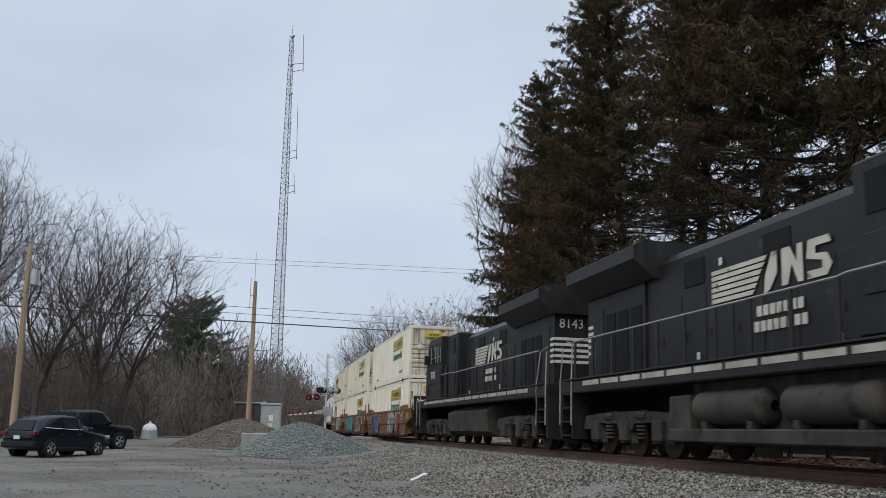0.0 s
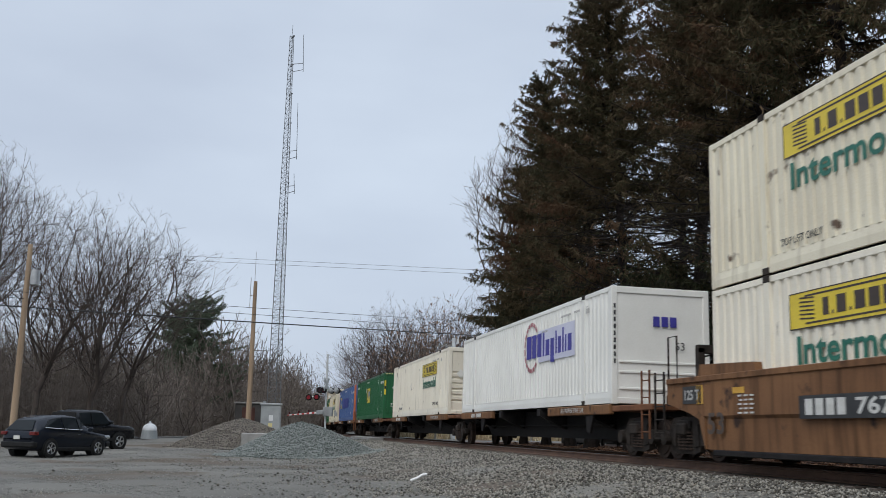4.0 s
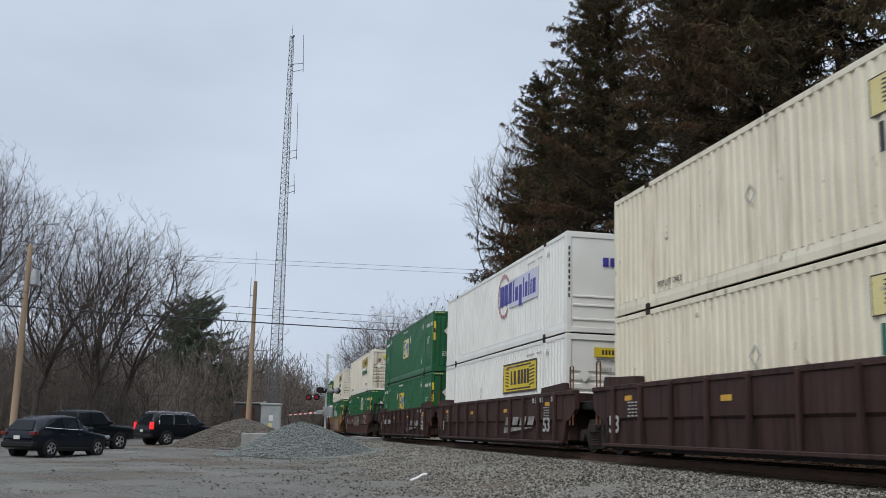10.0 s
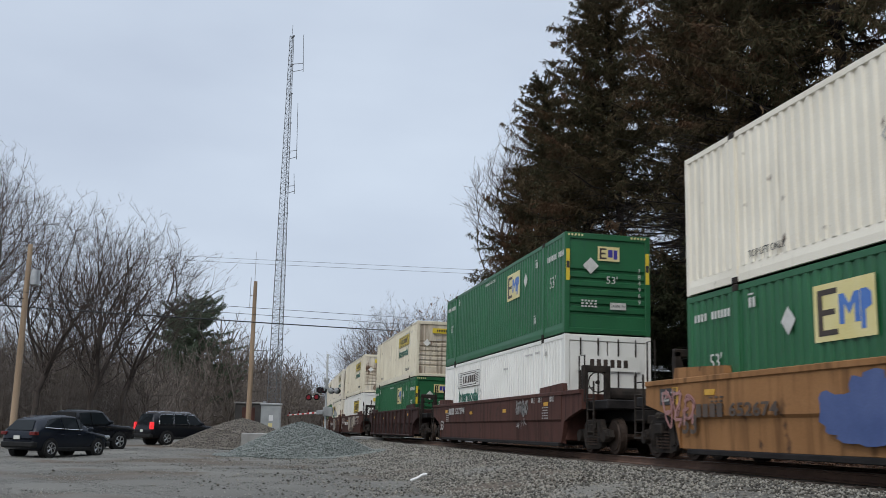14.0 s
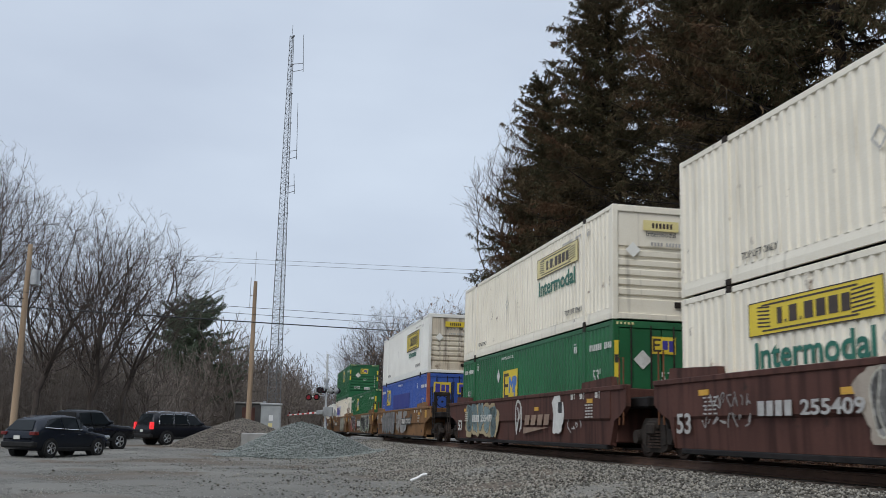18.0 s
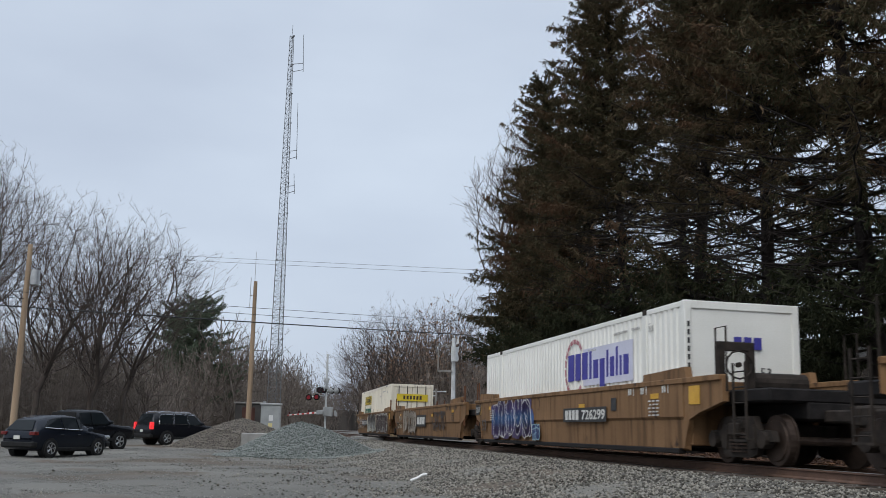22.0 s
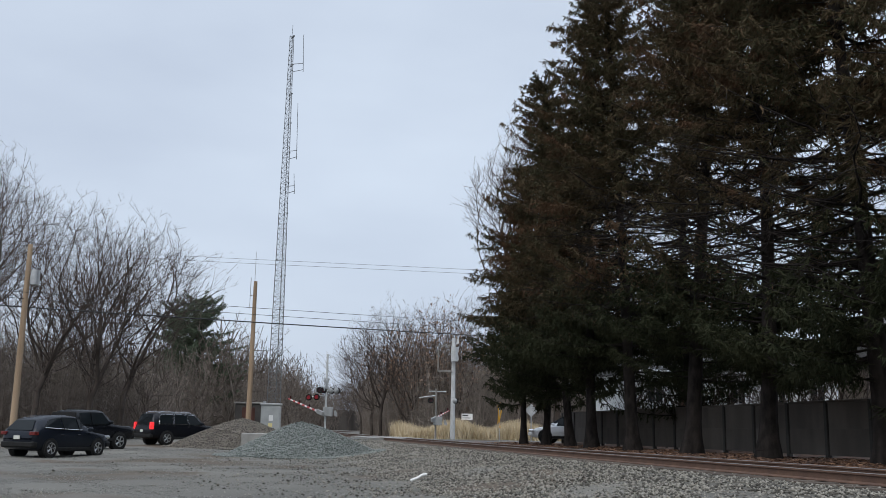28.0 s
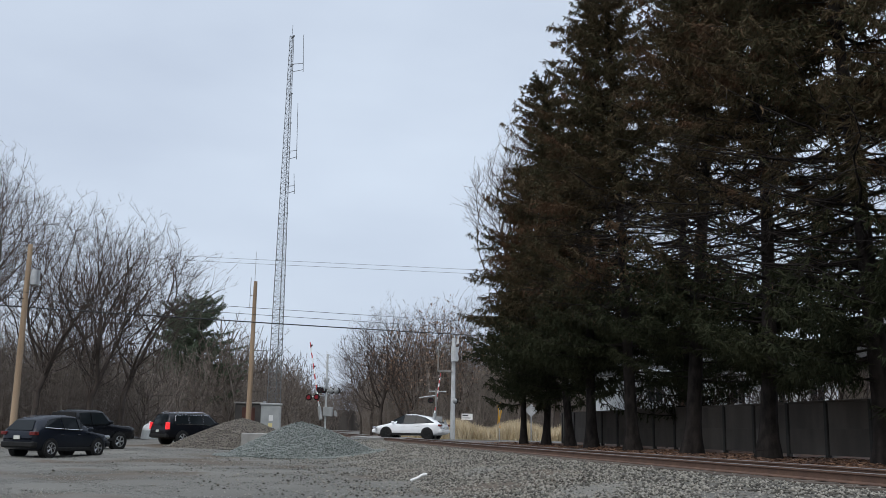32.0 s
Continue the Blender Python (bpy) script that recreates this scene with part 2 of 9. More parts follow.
# ---------------------------------------------------------------- mesh building
class Shape:
    """Collects vertices and faces of one mesh."""

    def __init__(self):
        self.v, self.f = [], []

    def put(self, verts, faces, m=None):
        k = len(self.v)
        self.v += [tuple(m @ Vector(p)) if m else tuple(p) for p in verts]
        self.f += [tuple(i + k for i in f) for f in faces]
        return self

    def box(self, x0, x1, y0, y1, z0, z1, c=0.0, m=None):
        """A box with its edges cut off by c."""
        c = min(c, (x1 - x0) * 0.45, (y1 - y0) * 0.45, (z1 - z0) * 0.45)
        if c <= 0:
            v = [(x, y, z) for x in (x0, x1) for y in (y0, y1) for z in (z0, z1)]
            return self.put(v, [(0, 1, 3, 2), (4, 6, 7, 5), (0, 4, 5, 1), (2, 3, 7, 6), (0, 2, 6, 4), (1, 5, 7, 3)], m)
        v, at = [], {}
        for i, x in enumerate((x0, x1)):
            for j, y in enumerate((y0, y1)):
                for k, z in enumerate((z0, z1)):
                    sx, sy, sz = (c, -c)[i], (c, -c)[j], (c, -c)[k]
                    for a, p in enumerate(((x, y + sy, z + sz), (x + sx, y, z + sz), (x + sx, y + sy, z))):
                        at[i, j, k, a] = len(v)
                        v.append(p)
        f = []
        for i in (0, 1):
            f.append([at[i, j, k, 0] for j, k in ((0, 0), (0, 1), (1, 1), (1, 0))])
            f.append([at[j, i, k, 1] for j, k in ((0, 0), (0, 1), (1, 1), (1, 0))])
            f.append([at[j, k, i, 2] for j, k in ((0, 0), (0, 1), (1, 1), (1, 0))])
            for j in (0, 1):
                f.append([at[0, i, j, 1], at[1, i, j, 1], at[1, i, j, 2], at[0, i, j, 2]])
                f.append([at[i, 0, j, 0], at[i, 1, j, 0], at[i, 1, j, 2], at[i, 0, j, 2]])
                f.append([at[i, j, 0, 0], at[i, j, 1, 0], at[i, j, 1, 1], at[i, j, 0, 1]])
                for k in (0, 1):
                    f.append([at[i, j, k, a] for a in (0, 1, 2)])
        return self.put(v, f, m)

    def tube(self, p0, p1, r0, r1=None, n=10, caps=True):
        """A straight round bar from p0 to p1."""
        p0, p1 = Vector(p0), Vector(p1)
        r1 = r0 if r1 is None else r1
        q = (p1 - p0).to_track_quat("Z", "Y").to_matrix()
        ring = [(math.cos(2 * math.pi * i / n), math.sin(2 * math.pi * i / n)) for i in range(n)]
        v = [p0 + q @ Vector((a * r0, b * r0, 0)) for a, b in ring] + [p1 + q @ Vector((a * r1, b * r1, 0)) for a, b in ring]
        f = [(i, (i + 1) % n, n + (i + 1) % n, n + i) for i in range(n)]
        if caps:
            f += [tuple(range(n))[::-1], tuple(range(n, 2 * n))]
        return self.put(v, f)

    def path(self, pts, r, n=6):
        """A bent round bar through the points, in one piece."""
        P = [Vector(p) for p in pts]
        closed = (P[0] - P[-1]).length < 1e-5
        v, f = [], []
        up = Vector((0, 0, 1))
        for i, p in enumerate(P):
            a, b = P[max(i - 1, 0)], P[min(i + 1, len(P) - 1)]
            if closed and i in (0, len(P) - 1):
                a, b = P[-2], P[1]
            d = (b - a).normalized() if (b - a).length > 1e-9 else Vector((1, 0, 0))
            side = d.cross(up)
            side = side.normalized() if side.length > 0.05 else d.cross(Vector((0, 1, 0))).normalized()
            w = side.cross(d)
            v += [p + side * (r * math.cos(2 * math.pi * k / n)) + w * (r * math.sin(2 * math.pi * k / n)) for k in range(n)]
        for i in range(len(P) - 1):
            f += [(i * n + k, i * n + (k + 1) % n, (i + 1) * n + (k + 1) % n, (i + 1) * n + k) for k in range(n)]
        f += [tuple(range(n))[::-1], tuple(range((len(P) - 1) * n, len(P) * n))]
        return self.put(v, f)

    def prism(self, poly, a, b, axis="y", m=None):
        """A flat outline drawn out from a to b along an axis. Outline points: (x, z) for y, (y, z) for x, (x, y) for z."""
        at = {"y": lambda p, t: (p[0], t, p[1]), "x": lambda p, t: (t, p[0], p[1]), "z": lambda p, t: (p[0], p[1], t)}[axis]
        n = len(poly)
        v = [at(p, a) for p in poly] + [at(p, b) for p in poly]
        f = [(i, (i + 1) % n, n + (i + 1) % n, n + i) for i in range(n)] + [tuple(range(n))[::-1], tuple(range(n, 2 * n))]
        return self.put(v, f, m)

    def ball(self, c, r, n=10, squash=1.0):
        v, f = [], []
        for i in range(n // 2 + 1):
            a = math.pi * i / (n // 2)
            for j in range(n):
                t = 2 * math.pi * j / n
                v.append((c[0] + r * math.sin(a) * math.cos(t), c[1] + r * math.sin(a) * math.sin(t), c[2] + r * squash * math.cos(a)))
        for i in range(n // 2):
            for j in range(n):
                f.append((i * n + j, i * n + (j + 1) % n, (i + 1) * n + (j + 1) % n, (i + 1) * n + j))
        return self.put(v, f)

    def mesh(self, name, material, smooth=False):
        me = bpy.data.meshes.new(name)
        me.from_pydata(self.v, [], self.f)
        bm = bmesh.new()
        bm.from_mesh(me)
        bmesh.ops.recalc_face_normals(bm, faces=bm.faces)
        bm.to_mesh(me)
        bm.free()
        if smooth:
            me.shade_smooth()
        me.materials.append(material)
        return me


def part(name, shape, material, parent, label="", smooth=False, at=None):
    """Links a shape, or a mesh that is there already, as one object under a thing or under a part."""
    me = shape if isinstance(shape, bpy.types.Mesh) else shape.mesh(name, material, smooth)
    ob = new(name, me)
    ob.parent = parent
    if at is not None:
        ob.matrix_basis = at
    if label:
        ob["label"] = label
    return ob


def thing(name, label, category, m=None, group="", kind=""):
    ob = new(name)
    ob.empty_display_size = 0.3
    if m is not None:
        ob.matrix_basis = m
    return tagged(ob, label, category, group, kind)


def solid(name, shape, material, label, category, m=None, group="", kind="", smooth=False):
    """A thing of one mesh."""
    ob = new(name, shape if isinstance(shape, bpy.types.Mesh) else shape.mesh(name, material, smooth))
    if m is not None:
        ob.matrix_basis = m
    return tagged(ob, label, category, group, kind)


def big_mesh(name, verts, faces, material, smooth=False):
    """A mesh from arrays, for what has very many small pieces. faces: one array of triangles or of quads."""
    me = bpy.data.meshes.new(name)
    verts, faces = np.asarray(verts, np.float32), np.asarray(faces, np.int32)
    k, c = faces.shape
    me.vertices.add(len(verts))
    me.vertices.foreach_set("co", verts.ravel())
    me.loops.add(k * c)
    me.loops.foreach_set("vertex_index", faces.ravel())
    me.polygons.add(k)
    me.polygons.foreach_set("loop_start", np.arange(k, dtype=np.int32) * c)
    me.update(calc_edges=True)
    if smooth:
        me.shade_smooth()
    me.materials.append(material)
    return me


LETTERS = {}


def letters(text, height, material, stretch=1.0):
    """A mesh of raised characters in the x-z plane, centred, facing -y."""
    key = (text, height, material.name, stretch)
    if key not in LETTERS:
        cu = bpy.data.curves.new("lettering", "FONT")
        cu.body, cu.size, cu.extrude, cu.resolution_u = text, height * 1.4, 0.002, 2
        cu.align_x, cu.align_y = "CENTER", "CENTER"
        ob = bpy.data.objects.new("lettering", cu)
        scene.collection.objects.link(ob)
        me = bpy.data.meshes.new_from_object(ob.evaluated_get(bpy.context.evaluated_depsgraph_get()))
        bpy.data.objects.remove(ob)
        me.transform(Matrix.Rotation(radians(90), 4, "X") @ Matrix.Diagonal((stretch, 1, 1, 1)))
        me.materials.clear()
        me.materials.append(material)
        LETTERS[key] = me
    return LETTERS[key]


def fitted(text, w, h, material, fat=0.0):
    """Raised characters stretched to a width and a height, centred; fat: metres by which the strokes swell."""
    key = (text, w, h, material.name, fat)
    if key not in LETTERS:
        cu = bpy.data.curves.new("lettering", "FONT")
        cu.body, cu.size, cu.extrude, cu.resolution_u, cu.offset = text, 1.0, 0.002, 3, fat / h * 0.7
        ob = bpy.data.objects.new("lettering", cu)
        scene.collection.objects.link(ob)
        me = bpy.data.meshes.new_from_object(ob.evaluated_get(bpy.context.evaluated_depsgraph_get()))
        bpy.data.objects.remove(ob)
        co = np.array([v.co for v in me.vertices])
        lo, hi = co.min(0), co.max(0)
        me.transform(Matrix.Translation(tuple(-(lo + hi) / 2)))
        me.transform(Matrix.Rotation(radians(90), 4, "X") @ Matrix.Diagonal((w / (hi[0] - lo[0]), h / (hi[1] - lo[1]), 1, 1)))
        me.materials.clear()
        me.materials.append(material)
        LETTERS[key] = me
    return LETTERS[key]


# ---------------------------------------------------------------- the track's line
RAIL_Z, GRADE, CANT = 0.777, -0.00098, 0.72
_u = np.arange(-260.0, 700.0, 0.5)
_th = radians(12.239) - 0.000369 * np.clip(_u, 0, 80) - 0.00092 * np.clip(_u - 80, 0, 150)
_x = np.concatenate([[0], np.cumsum(-np.sin(_th[:-1]) * 0.5)])
_y = np.concatenate([[0], np.cumsum(np.cos(_th[:-1]) * 0.5)])
_k = int(np.argmin(abs(_u)))
_x += 10.217 * math.cos(radians(12.239)) - _x[_k]
_y += 10.217 * math.sin(radians(12.239)) - _y[_k]


def track(u, side=0.0, up=0.0):
    """A point of the line, u metres past the camera; side: metres towards the camera's side."""
    t = float(np.interp(u, _u, _th))
    return Vector((float(np.interp(u, _u, _x)) - side * math.cos(t), float(np.interp(u, _u, _y)) - side * math.sin(t), RAIL_Z + GRADE * u + up))


def off_track(x, y):
    """Distance from the line, positive on the camera's side."""
    i = np.argmin((np.asarray(x)[..., None] - _x[::4]) ** 2 + (np.asarray(y)[..., None] - _y[::4]) ** 2, axis=-1) * 4
    return -((x - _x[i]) * np.cos(_th[i]) + (y - _y[i]) * np.sin(_th[i])), _u[i]


def rolling(a, t, half=6.8):
    """The pose of a rail vehicle whose centre lies a metres along the line, by the train's own clock, at t seconds. x: away from the camera, y: to the camera's side."""
    u = a - 22.845 * t - 0.01366 * (t - 16.0) ** 2
    p, q = track(u - half), track(u + half)
    d = (q - p).normalized()
    side = Vector((-d.y, d.x, 0)).normalized()
    up = d.cross(side)
    m = Matrix((d, side, up)).transposed().to_4x4()
    return Matrix.Translation((p + q) / 2) @ m @ Matrix.Rotation(radians(CANT), 4, "X")


TIMES = [i * 1.0 for i in range(33)]
MOVES = []


def ride(ob, a, m=Matrix()):
    """Notes that a thing rides on the train; motions() keys it."""
    ob.matrix_basis = rolling(a, 0.0) @ m
    MOVES.append((ob, [(t, rolling(a, t) @ m) for t in TIMES]))
    return ob
# ---------------------------------------------------------------- ground
def smooth(t):
    t = np.clip(t, 0.0, 1.0)
    return t * t * (3 - 2 * t)


def ground_z(x, y):
    """Height of the ground: a flat gravel lot that climbs to the trackbed, and level land behind the line."""
    x, y = np.asarray(x, float), np.asarray(y, float)
    s, u = off_track(x, y)
    rail = RAIL_Z + GRADE * u
    lot = 0.007 * np.clip(y - 35.0, 0, 45.0)
    cross = smooth(1 - np.abs(u - 69.0) / 7.5) * smooth(1 - (np.abs(s) - 9.0) / 12.0)
    bed = rail - 0.30 - 0.02 * cross
    z = lot + (bed - lot) * smooth((7.0 - s) / 4.8)
    z = np.where(s < 0, rail - 0.30 + 0.12 * smooth((-s - 2.2) / 4.0), z)
    return z + (rail - 0.10 - z) * cross * np.where(np.abs(s) < 1.6, 0.0, 1.0)


def gz(x, y):
    return float(ground_z(np.array([x]), np.array([y]))[0])


M["gravel"] = surf("trodden_gravel", (0.092, 0.086, 0.074), (0.155, 0.147, 0.127), 0.22, 0.95, 0.9, fine=26, spot=(0.082, 0.060, 0.040), spot_at=0.53, spot_scale=0.16, detail=10)
M["ballastbed"] = surf("dark_ballast_bed", (0.066, 0.060, 0.050), (0.115, 0.106, 0.089), 1.0, 0.95, 0.9, fine=24)
M["litterflake"] = surf("fallen_brown_leaf", (0.060, 0.028, 0.016), (0.22, 0.125, 0.075), 1.0, 0.9, 0.0, island=0.9)
M["stone"] = surf("crushed_stone", (0.055, 0.050, 0.041), (0.265, 0.246, 0.208), 0.6, 0.9, 0.4, island=0.75)
M["lotstone"] = surf("gravel_lot_stone", (0.110, 0.112, 0.100), (0.245, 0.244, 0.222), 0.6, 0.9, 0.3, island=0.8)
M["pilestone"] = surf("grey_green_crushed_stone", (0.088, 0.100, 0.092), (0.225, 0.242, 0.225), 0.6, 0.9, 0.4, island=0.7)
M["dirtstone"] = surf("brown_dirty_stone", (0.070, 0.060, 0.050), (0.185, 0.163, 0.136), 0.6, 0.95, 0.4, island=0.7)
M["rail"] = surf("rusty_rail_side", (0.080, 0.043, 0.029), (0.130, 0.073, 0.048), 4.0, 0.85, 0.3)
M["railtop"] = surf("worn_rail_head", (0.24, 0.21, 0.19), (0.33, 0.30, 0.28), 3.0, 0.35, 0.05, metal=0.8)
M["tie"] = surf("weathered_tie", (0.055, 0.042, 0.034), (0.11, 0.088, 0.070), 3.0, 0.9, 0.5, stretch=(1, 0.2, 1))
M["asphalt"] = surf("worn_asphalt", (0.075, 0.075, 0.075), (0.13, 0.128, 0.125), 0.5, 0.9, 0.4, fine=60)
M["needles"] = surf("needle_litter", (0.062, 0.032, 0.020), (0.155, 0.080, 0.050), 1.0, 0.95, 0.8, fine=22, spot=(0.05, 0.042, 0.03), spot_at=0.58, spot_scale=0.8)


def land():
    xs = np.concatenate([np.linspace(-3000, -120, 14)[:-1], np.linspace(-120, -32, 20)[:-1], np.linspace(-32, 30, 125)[:-1], np.linspace(30, 120, 20)[:-1], np.linspace(120, 3000, 14)])
    ys = np.concatenate([np.linspace(-600, -20, 10)[:-1], np.linspace(-20, 100, 241)[:-1], np.linspace(100, 320, 60)[:-1], np.linspace(320, 4500, 16)])
    X, Y = np.meshgrid(xs, ys)
    Z = ground_z(X, Y)
    near = (np.abs(X) < 32) & (Y > -20) & (Y < 100)
    Z = Z + np.where(near, 0.028 * np.sin(X * 1.7 + 0.6 * np.sin(Y * 0.9)) * np.sin(Y * 1.3 + X * 0.4), 0.0)
    nx, ny = len(xs), len(ys)
    i = np.arange(nx * ny).reshape(ny, nx)
    f = np.stack([i[:-1, :-1], i[:-1, 1:], i[1:, 1:], i[1:, :-1]], -1).reshape(-1, 4)
    g = new("ground", big_mesh("ground", np.stack([X, Y, Z], -1).reshape(-1, 3), f, M["gravel"], True))
    tagged(g, "grey gravel lot with brown dirt patches", "ground", kind="structure")


def sweep(prof, u0, u1, step, name, mat, smooth_it=False):
    """An outline (side, up) drawn along the line of the track."""
    us = np.arange(u0, u1 + step, step)
    v, n = [], len(prof)
    for u in us:
        v += [track(u, a, b) for a, b in prof]
    f = []
    for i in range(len(us) - 1):
        f += [(i * n + j, i * n + (j + 1) % n, (i + 1) * n + (j + 1) % n, (i + 1) * n + j) for j in range(n)]
    return Shape().put(v, f).mesh(name, mat, smooth_it)


OCTA_V = np.array([(1, 0, 0), (-1, 0, 0), (0, 1, 0), (0, -1, 0), (0, 0, 1), (0, 0, -1)], np.float32)
OCTA_F = np.array([(0, 2, 4), (2, 1, 4), (1, 3, 4), (3, 0, 4), (2, 0, 5), (1, 2, 5), (3, 1, 5), (0, 3, 5)], np.int32)


def stones(P, R, seed):
    """Angular stones at the points P with radii R, as arrays."""
    rng = np.random.default_rng(seed)
    n = len(P)
    V = OCTA_V[None] * rng.uniform(0.55, 1.15, (n, 6, 1)) * R[:, None, None]
    V = V + rng.normal(0, 0.16, (n, 6, 3)) * R[:, None, None]
    a = rng.uniform(0, 2 * np.pi, n)
    c, s = np.cos(a), np.sin(a)
    V = np.stack([V[..., 0] * c[:, None] - V[..., 1] * s[:, None], V[..., 0] * s[:, None] + V[..., 1] * c[:, None], V[..., 2] * 0.75], -1) + P[:, None]
    F = OCTA_F[None] + (np.arange(n) * 6)[:, None, None]
    return V.reshape(-1, 3), F.reshape(-1, 3)


def track_points(us, sides):
    t = np.interp(us, _u, _th)
    return np.interp(us, _u, _x) - sides * np.cos(t), np.interp(us, _u, _y) - sides * np.sin(t)


def railway():
    bed = new("ballast", sweep([(4.6, -0.62), (2.1, -0.22), (-2.1, -0.22), (-3.6, -0.50), (-3.6, -1.2), (4.6, -1.2)], -120, 420, 3.0, "ballast", M["ballastbed"]))
    tagged(bed, "raised bed of grey crushed stone", "ballast", kind="structure")
    line = thing("railway_track", "single railway track with rusty rails on wooden ties", "railway track", kind="structure")
    for s in (0.755, -0.755):
        c = s
        prof = [(c - 0.07, -0.175), (c + 0.07, -0.175), (c + 0.07, -0.160), (c + 0.012, -0.135), (c + 0.012, -0.045), (c + 0.037, -0.035), (c + 0.037, -0.008),
                (c - 0.037, -0.008), (c - 0.037, -0.035), (c - 0.012, -0.045), (c - 0.012, -0.135), (c - 0.07, -0.160)]
        r = part("rail", sweep(prof, -120, 420, 3.0, "rail", M["rail"]), None, line, "rusty steel rail")
        part("rail_head", sweep([(c - 0.034, -0.007), (c + 0.034, -0.007), (c + 0.028, 0.0), (c - 0.028, 0.0)], -120, 420, 3.0, "rail_head", M["railtop"]), None, r, "worn shiny running surface")
    tie = Shape().box(-0.11, 0.11, -1.3, 1.3, -0.34, -0.176, 0.012).mesh("tie", M["tie"])
    for i in range(180):
        u = 2.0 + i * 0.52
        p = track(u)
        part("tie", tie, None, line, at=Matrix.Translation(p) @ Matrix.Rotation(math.pi / 2 - float(np.interp(u, _u, _th)) * -1, 4, "Z"))
    rng = np.random.default_rng(5)
    n = 62000
    us, sd = 6.0 + 60.0 * rng.random(n) ** 1.5, 0.85 + np.minimum(rng.random(n) * 5.3, 9.9) + np.where(rng.random(n) < 0.22, rng.exponential(1.8, n), 0.0)
    x, y = track_points(us, sd)
    z = np.where(sd < 2.1, RAIL_Z + GRADE * us - 0.22, RAIL_Z + GRADE * us - 0.22 - 0.40 * (sd - 2.1) / 2.5)
    z = np.maximum(z, ground_z(x, y)) + rng.uniform(-0.005, 0.02, n)
    v, f = stones(np.stack([x, y, z], -1), rng.uniform(0.016, 0.040, n) * (1 + us / 90), 6)
    st = new("ballast_stones", big_mesh("ballast_stones", v, f, M["stone"]))
    tagged(st, "loose angular grey and white ballast stones", "stones", kind="stuff")
    n = 42000
    y = 16.0 + 34.0 * rng.random(n) ** 1.4
    x = rng.uniform(-0.52, 0.34, n) * y
    ok = off_track(x, y)[0] > 4.0
    x, y = x[ok], y[ok]
    v, f = stones(np.stack([x, y, ground_z(x, y) + 0.008], -1), rng.uniform(0.008, 0.022, len(x)) * (0.7 + y / 80), 7)
    st = new("gravel_stones", big_mesh("gravel_stones", v, f, M["lotstone"]))
    tagged(st, "scattered small grey gravel stones", "stones", kind="stuff")
    # needle litter under the pines, behind the line
    us, sd = np.meshgrid(np.arange(8.0, 62.0, 1.0), np.linspace(-2.4, -13.0, 24), indexing="ij")
    x, y = track_points(us, sd)
    z = ground_z(x, y) + 0.03 + 0.06 * np.sin(us * 1.1) * np.sin(sd * 1.7)
    i = np.arange(us.size).reshape(us.shape)
    f = np.stack([i[:-1, :-1], i[1:, :-1], i[1:, 1:], i[:-1, 1:]], -1).reshape(-1, 4)
    tagged(new("needle_litter", big_mesh("needle_litter", np.stack([x, y, z], -1).reshape(-1, 3), f, M["needles"], True)), "strip of reddish-brown fallen needles under the trees", "litter", kind="structure")
    n = 26000
    us, sd = 8.0 + 50 * rng.random(n) ** 1.4, rng.uniform(-7.6, -2.2, n)
    x, y = track_points(us, sd)
    o = np.stack([x, y, ground_z(x, y) + 0.03 + 0.06 * np.sin(us * 1.1) * np.sin(sd * 1.7) + rng.uniform(0.0, 0.035, n)], -1)
    a = rng.normal(0, 1, (n, 3)) * np.array([1, 1, 0.35]) * rng.uniform(0.02, 0.07, (n, 1))
    b = rng.normal(0, 1, (n, 3)) * np.array([1, 1, 0.35]) * 0.03
    v = np.stack([o - a, o + b, o + a, o - b], 1).reshape(-1, 3)
    tagged(new("fallen_leaves", big_mesh("fallen_leaves", v, np.arange(len(v)).reshape(-1, 4), M["litterflake"])), "fallen brown leaves, twigs and needles beside the track", "leaves", kind="stuff")


def heap(name, cx, cy, rx, ry, h, mat, seed, label):
    """A loose heap of stone: a rough mound covered with single stones."""
    rng = np.random.default_rng(seed)
    base = gz(cx, cy)

    def top(x, y):
        q = np.sqrt(((x - cx) / rx) ** 2 + ((y - cy) / ry) ** 2)
        q = q * (1 + 0.10 * np.sin(3 * np.arctan2(y - cy, x - cx) + seed))
        return base + h * np.clip(1 - q, 0, 1) ** 0.92 * np.where(q < 0.25, 0.93 + 0.28 * q, 1.0) - 0.05
    xs, ys = np.meshgrid(np.linspace(cx - rx, cx + rx, 40), np.linspace(cy - ry, cy + ry, 40))
    z = top(xs, ys) + rng.uniform(-0.02, 0.02, xs.shape)
    i = np.arange(1600).reshape(40, 40)
    f = np.stack([i[:-1, :-1], i[:-1, 1:], i[1:, 1:], i[1:, :-1]], -1).reshape(-1, 4)
    ob = thing(name, label, "gravel pile")
    part("mound", big_mesh("mound", np.stack([xs, ys, z], -1).reshape(-1, 3), f, mat, True), None, ob)
    n = 15000
    r, a = np.sqrt(rng.random(n)) * 1.08, rng.uniform(0, 2 * np.pi, n)
    x, y = cx + r * rx * np.cos(a), cy + r * ry * np.sin(a)
    v, f = stones(np.stack([x, y, np.maximum(top(x, y), ground_z(x, y)) + 0.02], -1), rng.uniform(0.022, 0.062, n), seed + 1)
    tagged(part("stone_layer", big_mesh("stone_layer", v, f, mat), None, ob), kind="stuff")
    return ob


